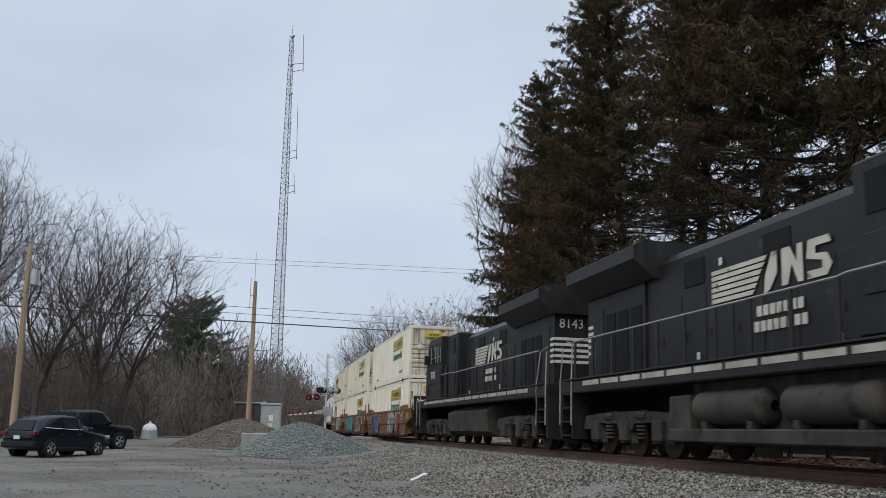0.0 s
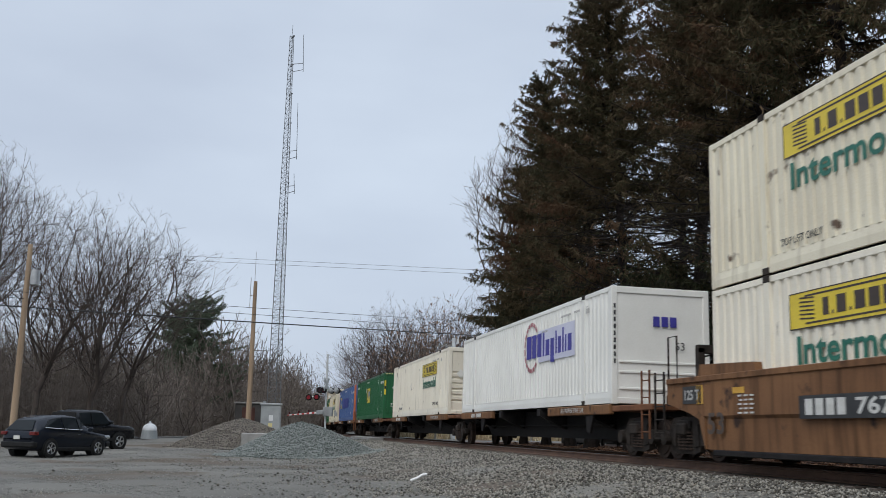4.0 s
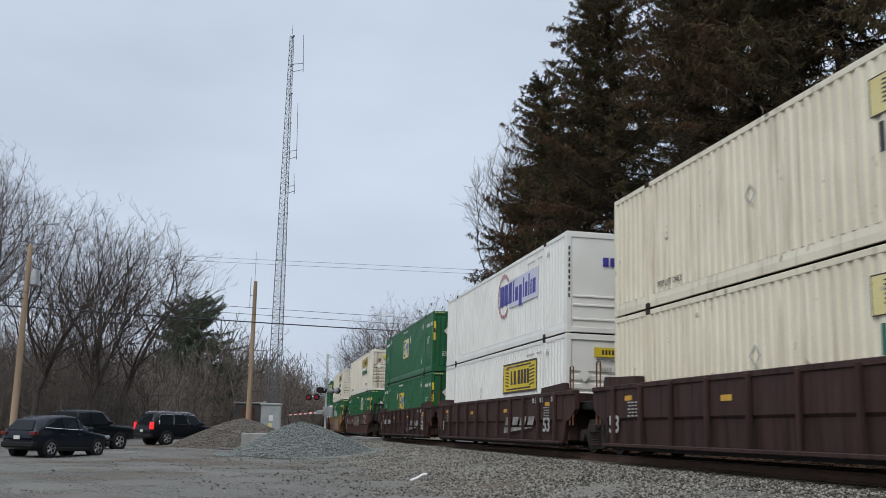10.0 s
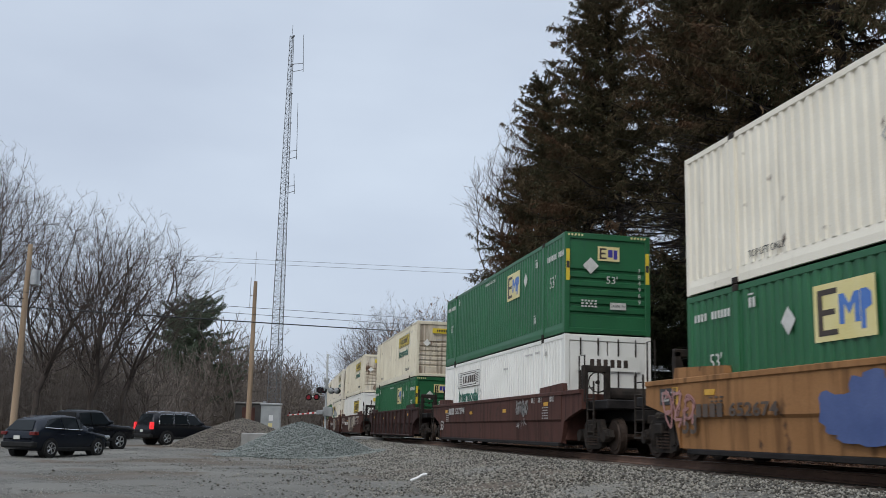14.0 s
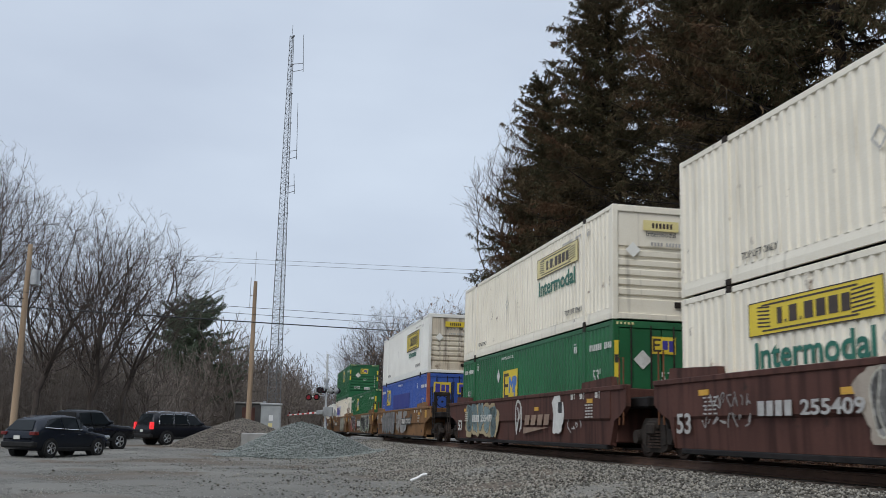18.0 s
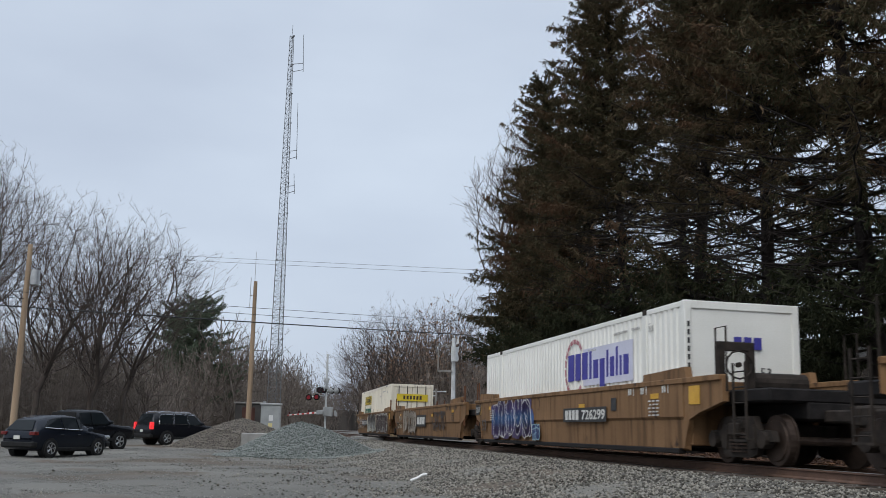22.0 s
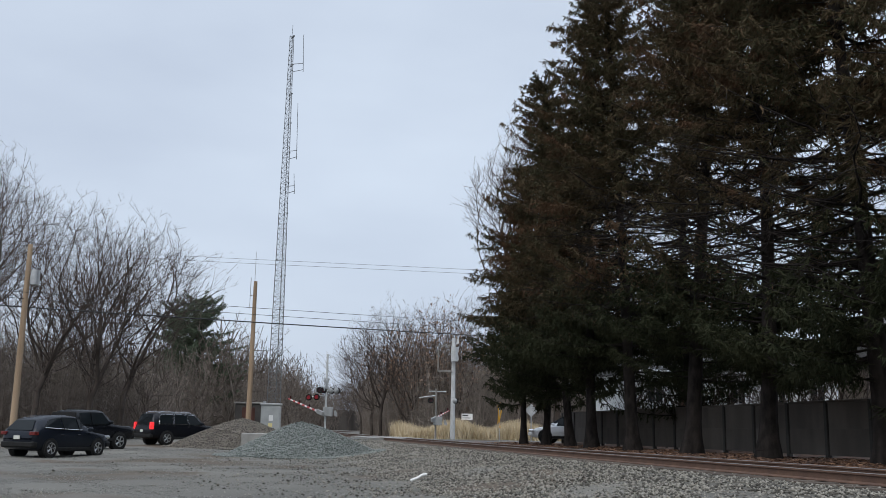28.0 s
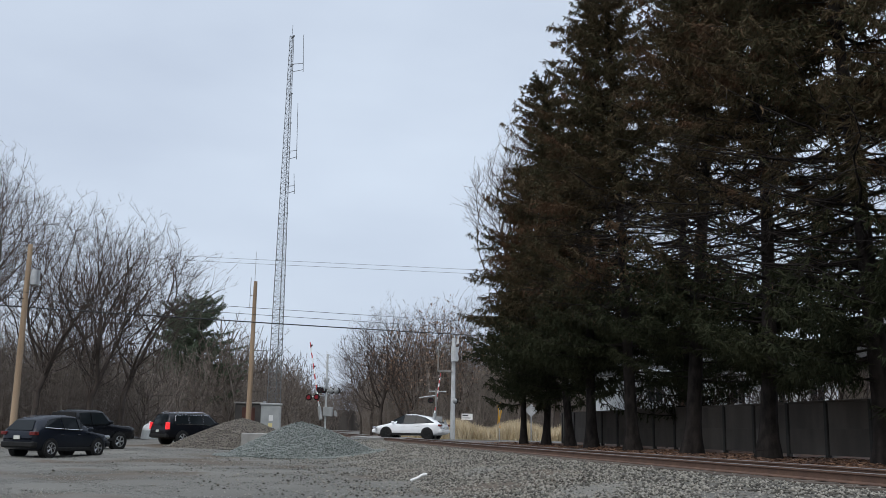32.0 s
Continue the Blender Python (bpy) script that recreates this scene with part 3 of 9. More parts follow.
land()
railway()
heap("gravel_pile", -6.1, 43.2, 3.5, 3.4, 1.62, M["pilestone"], 11, "heap of clean grey-green crushed stone")
heap("gravel_pile", -10.85, 54.0, 3.9, 3.6, 1.74, M["dirtstone"], 12, "heap of dirty brown stone behind the clean one")
# ---------------------------------------------------------------- trees
M["bark"] = surf("grey_brown_bark", (0.048, 0.039, 0.034), (0.100, 0.083, 0.072), 2.5, 0.95, 0.7, stretch=(1, 1, 0.25))
M["twig"] = surf("grey_brown_twigs", (0.060, 0.047, 0.041), (0.115, 0.090, 0.078), 0.5, 0.95, 0.0, island=0.5)
M["farwood"] = surf("distant_bare_twigs", (0.098, 0.081, 0.069), (0.178, 0.150, 0.128), 0.12, 0.95, 0.0, island=0.4)
M["brushwood"] = surf("bare_brush_twigs", (0.150, 0.126, 0.108), (0.260, 0.222, 0.192), 0.12, 0.95, 0.0, island=0.4)
M["rimwood"] = surf("far_bare_woods", (0.034, 0.030, 0.028), (0.070, 0.062, 0.056), 0.35, 0.95, 0.0, stretch=(1, 1, 0.2))
M["pinebark"] = surf("dark_scaly_bark", (0.013, 0.011, 0.010), (0.038, 0.032, 0.029), 5.0, 0.95, 1.0, stretch=(1, 1, 0.4))
M["needle"] = surf("brownish_dark_needles", (0.046, 0.049, 0.026), (0.106, 0.074, 0.044), 0.28, 0.9, 0.0, island=0.35, spot=(0.104, 0.062, 0.037), spot_at=0.54, spot_scale=0.22)
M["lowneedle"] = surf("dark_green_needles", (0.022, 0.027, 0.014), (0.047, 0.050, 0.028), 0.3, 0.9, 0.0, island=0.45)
M["greenneedle"] = surf("green_pine_needles", (0.072, 0.095, 0.062), (0.125, 0.150, 0.102), 0.4, 0.75, 0.0, island=0.5)
M["deadleaf"] = surf("withered_leaves", (0.16, 0.095, 0.06), (0.30, 0.20, 0.14), 1.0, 0.9, 0.0, island=0.8)
M["hay"] = surf("dry_straw_grass", (0.42, 0.33, 0.20), (0.62, 0.52, 0.36), 0.6, 0.95, 0.0, island=0.6)

for _k in ("bark", "twig", "farwood", "brushwood", "rimwood", "pinebark", "needle", "lowneedle", "greenneedle"):
    M[_k].node_tree.nodes["Principled BSDF"].inputs["Specular IOR Level"].default_value = 0.08


def bars3(P0, P1, R0, R1, k=3):
    """Tapered bars with k sides between points, as arrays of vertices and quads."""
    P0, P1 = np.asarray(P0, float), np.asarray(P1, float)
    d = P1 - P0
    d = d / np.maximum(np.linalg.norm(d, axis=1, keepdims=True), 1e-6)
    ref = np.where(np.abs(d[:, 2:3]) > 0.9, np.array([[1.0, 0, 0]]), np.array([[0, 0, 1.0]]))
    a = np.cross(d, ref)
    a = a / np.linalg.norm(a, axis=1, keepdims=True)
    b = np.cross(d, a)
    V = []
    for P, R in ((P0, R0), (P1, R1)):
        for i in range(k):
            t = 2 * math.pi * i / k
            V.append(P + (a * math.cos(t) + b * math.sin(t)) * np.asarray(R)[:, None])
    V = np.stack(V, 1)
    F = np.array([(i, (i + 1) % k, k + (i + 1) % k, k + i) for i in range(k)])
    F = F[None] + (np.arange(len(P0)) * 2 * k)[:, None, None]
    return V.reshape(-1, 3), F.reshape(-1, 4)


def bare_tree(seed, height, base=0.28, wide=0.30, points=900, lean=0.0, tip=0.007, forks=3, skew=0.0, spray=0.75):
    """A leafless broad-leaved tree. Limbs reach for points spread through an egg-shaped crown, each from the nearest limb that gives a short way
    down to the root; a limb is as thick as all that it carries. Gives limbs and twigs as (p0, p1, r0, r1)."""
    rng = np.random.default_rng(seed)
    cz, rz, rw = height * (1 + base) / 2, height * (1 - base) / 2, height * wide
    ax = np.array([lean, 0.25 * lean * rng.normal(), 0.0])
    d = rng.normal(0, 1, (points, 3))
    d = d / np.linalg.norm(d, axis=1, keepdims=True) * (rng.random((points, 1)) ** 0.42)
    lump = 1 + 0.16 * np.sin(d[:, :1] * 5 + seed) + 0.14 * np.sin(d[:, 1:2] * 6 + seed * 2) + 0.10 * np.sin(d[:, 2:] * 7)
    P = d * lump * np.array([rw, rw, rz])
    low = 1 - 0.40 * np.clip(-P[:, 2:] / rz, 0, 1)
    P[:, :2] *= low
    P[:, 2] += cz
    P = P + ax * P[:, 2:] + np.array([skew * rw, 0, 0])
    cap = points * 16 + 64
    nodes, parent, way, along = np.zeros((cap, 3)), np.full(cap, -1), np.zeros(cap), np.zeros((cap, 3))
    nodes[0, 2] = -0.3
    count = 1

    def add(q, k):
        nonlocal count
        v = q - nodes[k]
        d = float(np.linalg.norm(v))
        nodes[count], parent[count], way[count], along[count] = q, k, way[k] + d, v / max(d, 1e-6)
        count += 1
        return count - 1
    fork = height * base * 0.8
    k = 0
    for i in range(1, 5):
        z = fork * i / 4
        k = add(ax * z + np.append(rng.normal(0, 0.012 * height * 0.3, 2), z), k)
    for i in range(forks):
        a = 2 * math.pi * (i + rng.random() * 0.6) / forks
        j, q = k, nodes[k].copy()
        v = np.array([math.cos(a) * 0.6, math.sin(a) * 0.6, 1.0]) + ax
        for m in range(5):
            v = v + np.append(rng.normal(0, 0.10, 2), 0.04)
            q = q + v / np.linalg.norm(v) * (height - fork) * 0.10
            j = add(q.copy(), j)
    hub = nodes[k].copy()
    order = np.argsort(np.linalg.norm(P - hub, axis=1))
    for i in order:
        p = P[i]
        N = nodes[3:count]
        gapv = p - N
        dist = np.sqrt((gapv * gapv).sum(1))
        turn = 1 - (gapv * along[3:count]).sum(1) / np.maximum(dist, 1e-6)
        cost = dist * (1 + 0.55 * turn) + 0.20 * way[3:count] + 0.2 * np.clip(N[:, 2] - p[2], 0, None)
        j = int(np.argmin(cost)) + 3
        gap = float(dist[j - 3])
        n = min(max(1, int(gap / 0.8)), 15)
        a = nodes[j].copy()
        sag = np.array([0, 0, -0.03 * gap]) + rng.normal(0, 0.02 * gap, 3)
        for m in range(n):
            t = (m + 1) / n
            j = add(a + (p - a) * t + sag * 4 * t * (1 - t) * 0.5, j)
    n = count
    load = np.zeros(n)
    kids = np.zeros(n, int)
    for i in range(n - 1, 0, -1):
        if not kids[i]:
            load[i] = 1.0
        load[parent[i]] += load[i]
        kids[parent[i]] += 1
    # limbs straighten as they thicken
    heir = np.zeros(n, int)
    for i in range(1, n):
        if heir[parent[i]] == 0 or load[i] > load[heir[parent[i]]]:
            heir[parent[i]] = i
    inner = np.array([i for i in range(4, n) if heir[i]])
    for _ in range(5):
        nodes[inner] = 0.5 * nodes[inner] + 0.25 * nodes[parent[inner]] + 0.25 * nodes[heir[inner]]
    R = tip * load ** 0.50
    R[0] *= 1.5
    R = np.minimum(R, 0.020 * height)
    limbs, twigs = [], []
    for i in range(1, n):
        (limbs if R[i] > tip * 2.2 else twigs).append((nodes[parent[i]], nodes[i], R[parent[i]] if load[parent[i]] < load[i] * 3 else R[i] * 1.15, R[i]))
        if load[i] < 14 and rng.random() < spray:
            v = nodes[i] - hub
            v = v / max(np.linalg.norm(v), 1e-6)
            for m in range(2):
                w = v * 0.9 + rng.normal(0, 0.62, 3) + np.array([0, 0, 0.10])
                w = w / np.linalg.norm(w) * rng.uniform(0.20, 0.62) * height / 15
                mid = nodes[i] + w * 0.55 + rng.normal(0, 0.012, 3)
                twigs.append((nodes[i], mid, tip * 0.75, tip * 0.55))
                twigs.append((mid, nodes[i] + w + np.array([0, 0, 0.03]), tip * 0.55, tip * 0.25))
                twigs.append((mid, mid + w * 0.45 + rng.normal(0, 0.13, 3), tip * 0.5, tip * 0.25))
    return limbs, twigs


def as_arrays(segs, k=3):
    return bars3([tuple(s[0]) for s in segs], [tuple(s[1]) for s in segs], [s[2] for s in segs], [s[3] for s in segs], k)


def tree_thing(name, label, trunk_mesh, *crowns, x, y, turn=0.0, scale=1.0, tilt=0.0):
    t = thing(name, label, "tree", Matrix.Translation((x, y, gz(x, y))) @ Matrix.Rotation(turn, 4, "Z") @ Matrix.Rotation(tilt, 4, "X"))
    t.scale = (scale,) * 3
    part("trunk", trunk_mesh, None, t)
    for c in crowns:
        part("crown" if len(c.materials) and c.materials[0] != M["deadleaf"] else "leaves", c, None, t)
    return t


def conifer(seed, height, radius, bare=2.2, dense=1.0, gap=None, needles="needle", low_to=0.0, taper=0.62, clear=0.0, towards=0.0, room=4.0):
    """A spruce with whorls of limbs and hanging sprays of needles. gap: heights between which many limbs are bare;
    low_to: height up to which the needles are green and about half as bright as those above.
    """
    rng = np.random.default_rng(seed)
    segs, O, D, Ln = [], [], [], []
    trunk = []
    bend = rng.normal(0, 0.10, 4)

    def axis(z):
        k = z / height
        return np.array([bend[0] * z * 0.12 + bend[2] * math.sin(k * 5) * 1.2, bend[1] * z * 0.12 + bend[3] * math.sin(k * 4 + 1) - bend[3] * math.sin(1), z])
    r = lambda z: max(0.0108 * height * max(1 - z / height, 0.0) ** 0.9, 0.02) * (1 + 0.9 * math.exp(-z * 2.2))
    cuts = [0.0, 0.25, 0.6, 1.2, 2.2] + [2.2 + (height - 2.2) * (i + 1) / 14 for i in range(14)]
    for i, (a, b) in enumerate(zip(cuts, cuts[1:])):
        trunk.append((axis(a) - np.array([0, 0, 0.25 * (i == 0)]), axis(b), r(a), r(b)))
    z = bare - 1.2
    ph = rng.uniform(0, 6.28, 4)
    while z < height - 0.3:
        k = z / height
        reach = radius * (1 - k) ** taper * (0.8 if k < 0.12 else 1.0)
        for _ in range(int(rng.integers(4, 7)) + (1 if z < clear else 0)):
            az = rng.uniform(0, 2 * np.pi)
            if z < bare + 1.1 * math.sin(az * 2 + ph[1]) + 0.5 * math.sin(az * 5 + ph[2]):
                continue
            L = reach * rng.uniform(0.50, 1.14) + 0.25
            if z < clear and math.cos(az - towards) > 0.05:
                L = min(L, room * rng.uniform(0.75, 1.0) / math.cos(az - towards))
            out = np.array([math.cos(az), math.sin(az), 0.0])
            side = np.array([-out[1], out[0], 0.0])
            rise = (rng.uniform(-0.45, 0.22) + 0.12 * math.sin(az * 3 + z * 0.8 + ph[3])) if k < 0.75 else rng.uniform(0.1, 0.5)
            if z < bare + 2.5:
                rise = max(rise, -0.12)
            n = max(3, int(L / 0.55))
            p = axis(z) + np.array([0, 0, rng.uniform(-0.15, 0.15)])
            prev = p
            holed = gap and gap[0] < z < gap[1] and math.sin(az * 2 + ph[0]) + math.sin(z * 1.7 + ph[1]) + 0.5 * math.sin(az * 5 + z + ph[2]) > -1.0
            for i in range(n):
                t = (i + 1) / n
                q = p + out * L * t + np.array([0, 0, L * (rise * t + 0.22 * t * t)]) + side * rng.normal(0, 0.07)
                segs.append((prev, q, (0.034 if holed else 0.026) * (1 - t * 0.8) * (L / 3 + 0.3), (0.034 if holed else 0.026) * (1 - min(t + 1 / n, 1) * 0.8) * (L / 3 + 0.3)))
                if holed:
                    for _k in range(2):
                        w = out * rng.uniform(0, 0.6) + side * rng.normal(0, 0.6) + np.array([0, 0, rng.normal(-0.2, 0.35)])
                        segs.append((q, q + w * 0.9, 0.010, 0.004))
                m = int(rng.integers(24, 37) * dense)
                if holed:
                    m = int(m * 0.22) if rng.random() < 0.30 else 0
                if t > 0.2 and m:
                    w = (0.30 + 0.5 * (1 - t)) * min(1.0, L / 2.5)
                    o = prev + (q - prev) * rng.random((m, 1))
                    d = out * rng.uniform(-0.2, 0.8, (m, 1)) + side * rng.normal(0, 0.65, (m, 1)) + np.array([0, 0, -1.0]) * rng.uniform(-0.35, 1.25, (m, 1))
                    O.append(o)
                    D.append(d / np.linalg.norm(d, axis=1, keepdims=True))
                    Ln.append(rng.uniform(0.16, 0.58, (m, 1)) * (0.4 + w))
                prev = q
        z += rng.uniform(0.22, 0.38)
    O, D, Ln = np.concatenate(O), np.concatenate(D), np.concatenate(Ln)
    V, F, base = [], [], 0
    for rep in range(4):
        # each spray: a spindle and three side shoots
        o = O + D * Ln * (0.0, 0.2, 0.42, 0.62)[rep]
        d = D if rep == 0 else D + rng.normal(0, 0.50, D.shape) + np.array([0, 0, -0.2])
        d = d / np.linalg.norm(d, axis=1, keepdims=True)
        ln = Ln * (1.0, 0.55, 0.5, 0.45)[rep]
        wv = np.cross(d, rng.normal(0, 1, d.shape))
        wv = wv / np.linalg.norm(wv, axis=1, keepdims=True) * rng.uniform(0.013, 0.029, (len(o), 1))
        V.append(np.stack([o - wv, o + wv, o + d * ln], 1))
    V = np.concatenate(V)
    # sprays below about low_to get the darker green colour
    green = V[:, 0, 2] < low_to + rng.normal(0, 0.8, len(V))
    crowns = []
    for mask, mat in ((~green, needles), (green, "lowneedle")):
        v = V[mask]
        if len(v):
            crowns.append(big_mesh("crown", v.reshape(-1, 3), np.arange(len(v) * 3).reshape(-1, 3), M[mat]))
    tv, tf = bars3([t[0] for t in trunk], [t[1] for t in trunk], [t[2] for t in trunk], [t[3] for t in trunk], 9)
    bv, bf = bars3([s[0] for s in segs], [s[1] for s in segs], [s[2] for s in segs], [s[3] for s in segs], 3)
    tv, tf = np.concatenate([tv, bv]), np.concatenate([tf, bf + len(tv)])
    return [big_mesh("trunk", tv, tf, M["pinebark"])] + crowns


def conifers():
    # along the line: distance, offset, height, spread, bare foot, heights of the gaps in the branches, turn
    rows = [(52.4, -5.4, 16.0, 5.2, 3.0, None, 0.3), (50.2, -6.0, 17.5, 5.4, 3.0, None, 1.9), (46.2, -6.0, 19.6, 5.2, 3.0, None, 4.0), (42.6, -5.8, 23.0, 5.0, 3.1, (6.5, 9.5), 2.2),
            (38.0, -5.9, 24.5, 5.4, 3.5, (5.6, 11.2), 5.6), (32.6, -5.9, 26.0, 5.4, 3.4, (5.2, 11.2), 0.9), (27.6, -6.0, 25.0, 6.0, 3.2, (4.7, 10.8), 2.9), (22.7, -6.6, 26.5, 6.3, 2.4, (4.4, 9.0), 4.4),
            (17.5, -6.2, 25.0, 6.5, 2.3, (3.9, 7.4), 1.2), (40.5, -9.8, 23.0, 5.0, 2.4, (5.5, 10.5), 3.3)]
    for i, (u, s, h, rad, bare, gap, turn) in enumerate(rows):
        p = track(u, s)
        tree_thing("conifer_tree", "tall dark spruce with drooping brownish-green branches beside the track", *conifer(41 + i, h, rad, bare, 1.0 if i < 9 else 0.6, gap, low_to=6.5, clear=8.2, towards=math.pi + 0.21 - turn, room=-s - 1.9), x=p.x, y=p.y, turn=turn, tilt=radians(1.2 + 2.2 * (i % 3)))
    tree_thing("conifer_tree", "green pine at the edge of the bare woods", *conifer(56, 14.3, 6.2, 4.5, 1.7, needles="greenneedle", taper=0.45), x=-25.2, y=101.0, turn=0.5)
    tree_thing("conifer_tree", "small green pine among bare trees", *conifer(57, 13.8, 5.6, 4.5, 1.6, needles="greenneedle", taper=0.45), x=-29.0, y=104.0, turn=2.5)


def join(copies):
    V, F, base = [], [], 0
    for v, f, m in copies:
        V.append(v @ np.array(m.to_3x3()).T + np.array(m.translation))
        F.append(f + base)
        base += len(v)
    return np.concatenate(V), np.concatenate(F)


def flat_bars(segs, seed):
    """Thin twigs as single slim blades."""
    rng = np.random.default_rng(seed)
    A, B = np.array([s[0] for s in segs]), np.array([s[1] for s in segs])
    ra, rb = np.array([s[2] for s in segs])[:, None], np.array([s[3] for s in segs])[:, None]
    w = np.cross(B - A, rng.normal(0, 1, A.shape))
    w = w / np.maximum(np.linalg.norm(w, axis=1, keepdims=True), 1e-6)
    V = np.stack([A + w * ra, A - w * ra, B - w * rb, B + w * rb], 1)
    return V.reshape(-1, 3), np.arange(len(segs) * 4).reshape(-1, 4)


def woods():
    # near bare trees at the edge of the lot
    big = []
    for seed, h, base, wide, lean, skew in ((3, 15.3, 0.30, 0.37, 0.04, 0.12), (8, 15.0, 0.34, 0.34, 0.07, 0.2), (15, 18.5, 0.36, 0.28, 0.03, 0.1), (22, 12.5, 0.30, 0.38, -0.03, 0.0), (29, 27.0, 0.40, 0.19, 0.02, 0.0)):
        limbs, twigs = bare_tree(seed, h, base, wide, 2200 if h < 20 else 2000, lean, 0.0070 if h < 20 else 0.0105, 3, skew)
        v, f = as_arrays(limbs, 5)
        v2, f2 = flat_bars([(a, b, r0 * 1.35, r1 * 1.35) for a, b, r0, r1 in twigs], seed)
        big.append((big_mesh("trunk", v, f, M["bark"]), big_mesh("crown", v2, f2, M["twig"])))
    rng = np.random.default_rng(17)
    leaf = []
    for seed in (51, 52):
        limbs, twigs = bare_tree(seed, 12.5, 0.15, 0.36, 900, 0.0, 0.0085)
        v, f = as_arrays(limbs, 5)
        v2, f2 = flat_bars([(a, b, r0 * 1.35, r1 * 1.35) for a, b, r0, r1 in twigs], seed)
        at = [t[1] for t in twigs]
        at = np.array([at[i] for i in rng.integers(0, len(at), 1700)])
        o = at + rng.normal(0, 0.08, at.shape)
        a, b = rng.normal(0, 0.055, at.shape), rng.normal(0, 0.055, at.shape)
        v3 = np.stack([o - a, o + b, o + a, o - b], 1).reshape(-1, 3)
        leaf.append((big_mesh("trunk", v, f, M["bark"]), big_mesh("crown", v2, f2, M["twig"]), big_mesh("leaves", v3, np.arange(len(v3)).reshape(-1, 4), M["deadleaf"])))
    spots = [(-22.3, 62.0, 0, 0.0, 1.0), (-25.2, 60.5, 1, 0.4, 0.98), (-22.6, 69.0, 1, 0.2, 1.0), (-31.0, 61.0, 2, 0.6, 1.02), (-34.5, 67.0, 2, 2.7, 1.08), (-25.5, 71.0, 3, 5.0, 1.1),
             (-29.0, 72.0, 0, 2.2, 1.0), (-38.0, 64.0, 0, 5.2, 1.2), (-28.8, 58.0, 2, 5.9, 0.96), (-36.5, 60.5, 1, 2.9, 1.2)]
    for x, y, k, turn, sc in spots:
        tree_thing("bare_tree", "leafless grey-brown broad-leaved tree at the edge of the lot", *big[k], x=x, y=y, turn=turn, scale=sc)
    # trees before the centre wood, and a bare tree behind the pines
    tree_thing("bare_tree", "leafless forked tree standing before the wood", *big[3], x=-5.6, y=92.0, turn=1.0, scale=0.92)
    tree_thing("bare_tree", "tall fine-twigged bare tree behind the pines", *big[4], x=6.5, y=78.0, turn=2.0, scale=0.97)
    tree_thing("bare_tree", "tall fine-twigged bare tree behind the pines", *big[4], x=9.6, y=80.0, turn=4.0, scale=1.06)
    for x, y, k, turn, sc in ((-4.0, 99.0, 0, 2.0, 0.9), (-8.6, 124.0, 3, 0.4, 1.0), (-12.0, 150.0, 0, 3.0, 0.95), (1.5, 97.0, 0, 5.0, 0.95)):
        tree_thing("bare_tree", "leafless tree leaning towards the railway beyond the crossing", *big[k], x=x, y=y, turn=turn, scale=sc)
    for x, y, k, turn, sc in ((-3.2, 90.5, 0, 0.3, 0.86), (-1.0, 94.0, 1, 2.1, 1.0), (1.3, 91.0, 1, 4.4, 0.95)):
        tree_thing("bare_tree", "tree with withered pale brown leaves still on its twigs", *leaf[k], x=x, y=y, turn=turn, scale=sc)
    for i, (x, y) in enumerate(((-41.0, 390.0), (-43.5, 420.0), (-40.5, 440.0), (-37.5, 432.0), (-46.0, 460.0), (-39.0, 462.0), (-37.5, 400.0))):
        tree_thing("bare_tree", "leafless tree far along the railway", *big[(0, 3)[i % 2]], x=x, y=y, turn=i * 1.1, scale=1.3 + 0.1 * (i % 3))
    # the woods behind, too dense to count
    kinds = []
    for seed, h, wide in ((31, 14.0, 0.32), (32, 15.5, 0.28), (33, 12.5, 0.36), (34, 14.5, 0.30)):
        limbs, twigs = bare_tree(seed, h, 0.06, wide, 230, 0.0, 0.018, 3, spray=0.42)
        v, f = as_arrays([q for q in limbs if q[2] > 0.05], 3)
        v2, f2 = flat_bars([(a, b, r0 * 1.6, r1 * 2.0) for a, b, r0, r1 in twigs] + [q for q in limbs if q[2] <= 0.05], seed)
        kinds.append((np.concatenate([v, v2]), np.concatenate([f, f2 + len(v)])))
    rnd = random.Random(77)
    groups = {"left": [], "right": []}
    for i in range(6000):
        y = 74 + 200 * rnd.random() ** 1.5
        x = rnd.uniform(-0.62, 0.2) * y
        if i < 210:
            p = track(112 + 1.0 * i + rnd.uniform(0, 8), rnd.choice((-1, 1)) * rnd.uniform(5.6, 15))
            x, y = p.x, p.y
        s = float(off_track(np.array([x]), np.array([y]))[0][0])
        left = s > 5.5 + max(0, (120 - y) * 0.22)
        right = s < -4.5 and y > 93 and x / y < 0.16
        if not (left or right) or abs(s) > 70:
            continue
        small = 0.66 if left and y < 95 else 0.95
        m = Matrix.Translation((x, y, gz(x, y))) @ Matrix.Rotation(rnd.uniform(0, 6.28), 4, "Z") @ Matrix.Scale(rnd.uniform(0.72, 1.04) * small * (0.9 if right else 1.0), 4)
        groups["left" if left else "right"].append((*kinds[rnd.randrange(4)], m))
    for side, g in groups.items():
        g = g[:330 if side == "left" else 210]
        v, f = join(g)
        tagged(new("far_woods", big_mesh("far_woods", v, f, M["farwood"])), "dense leafless brown-grey woods", "woods", kind="stuff")


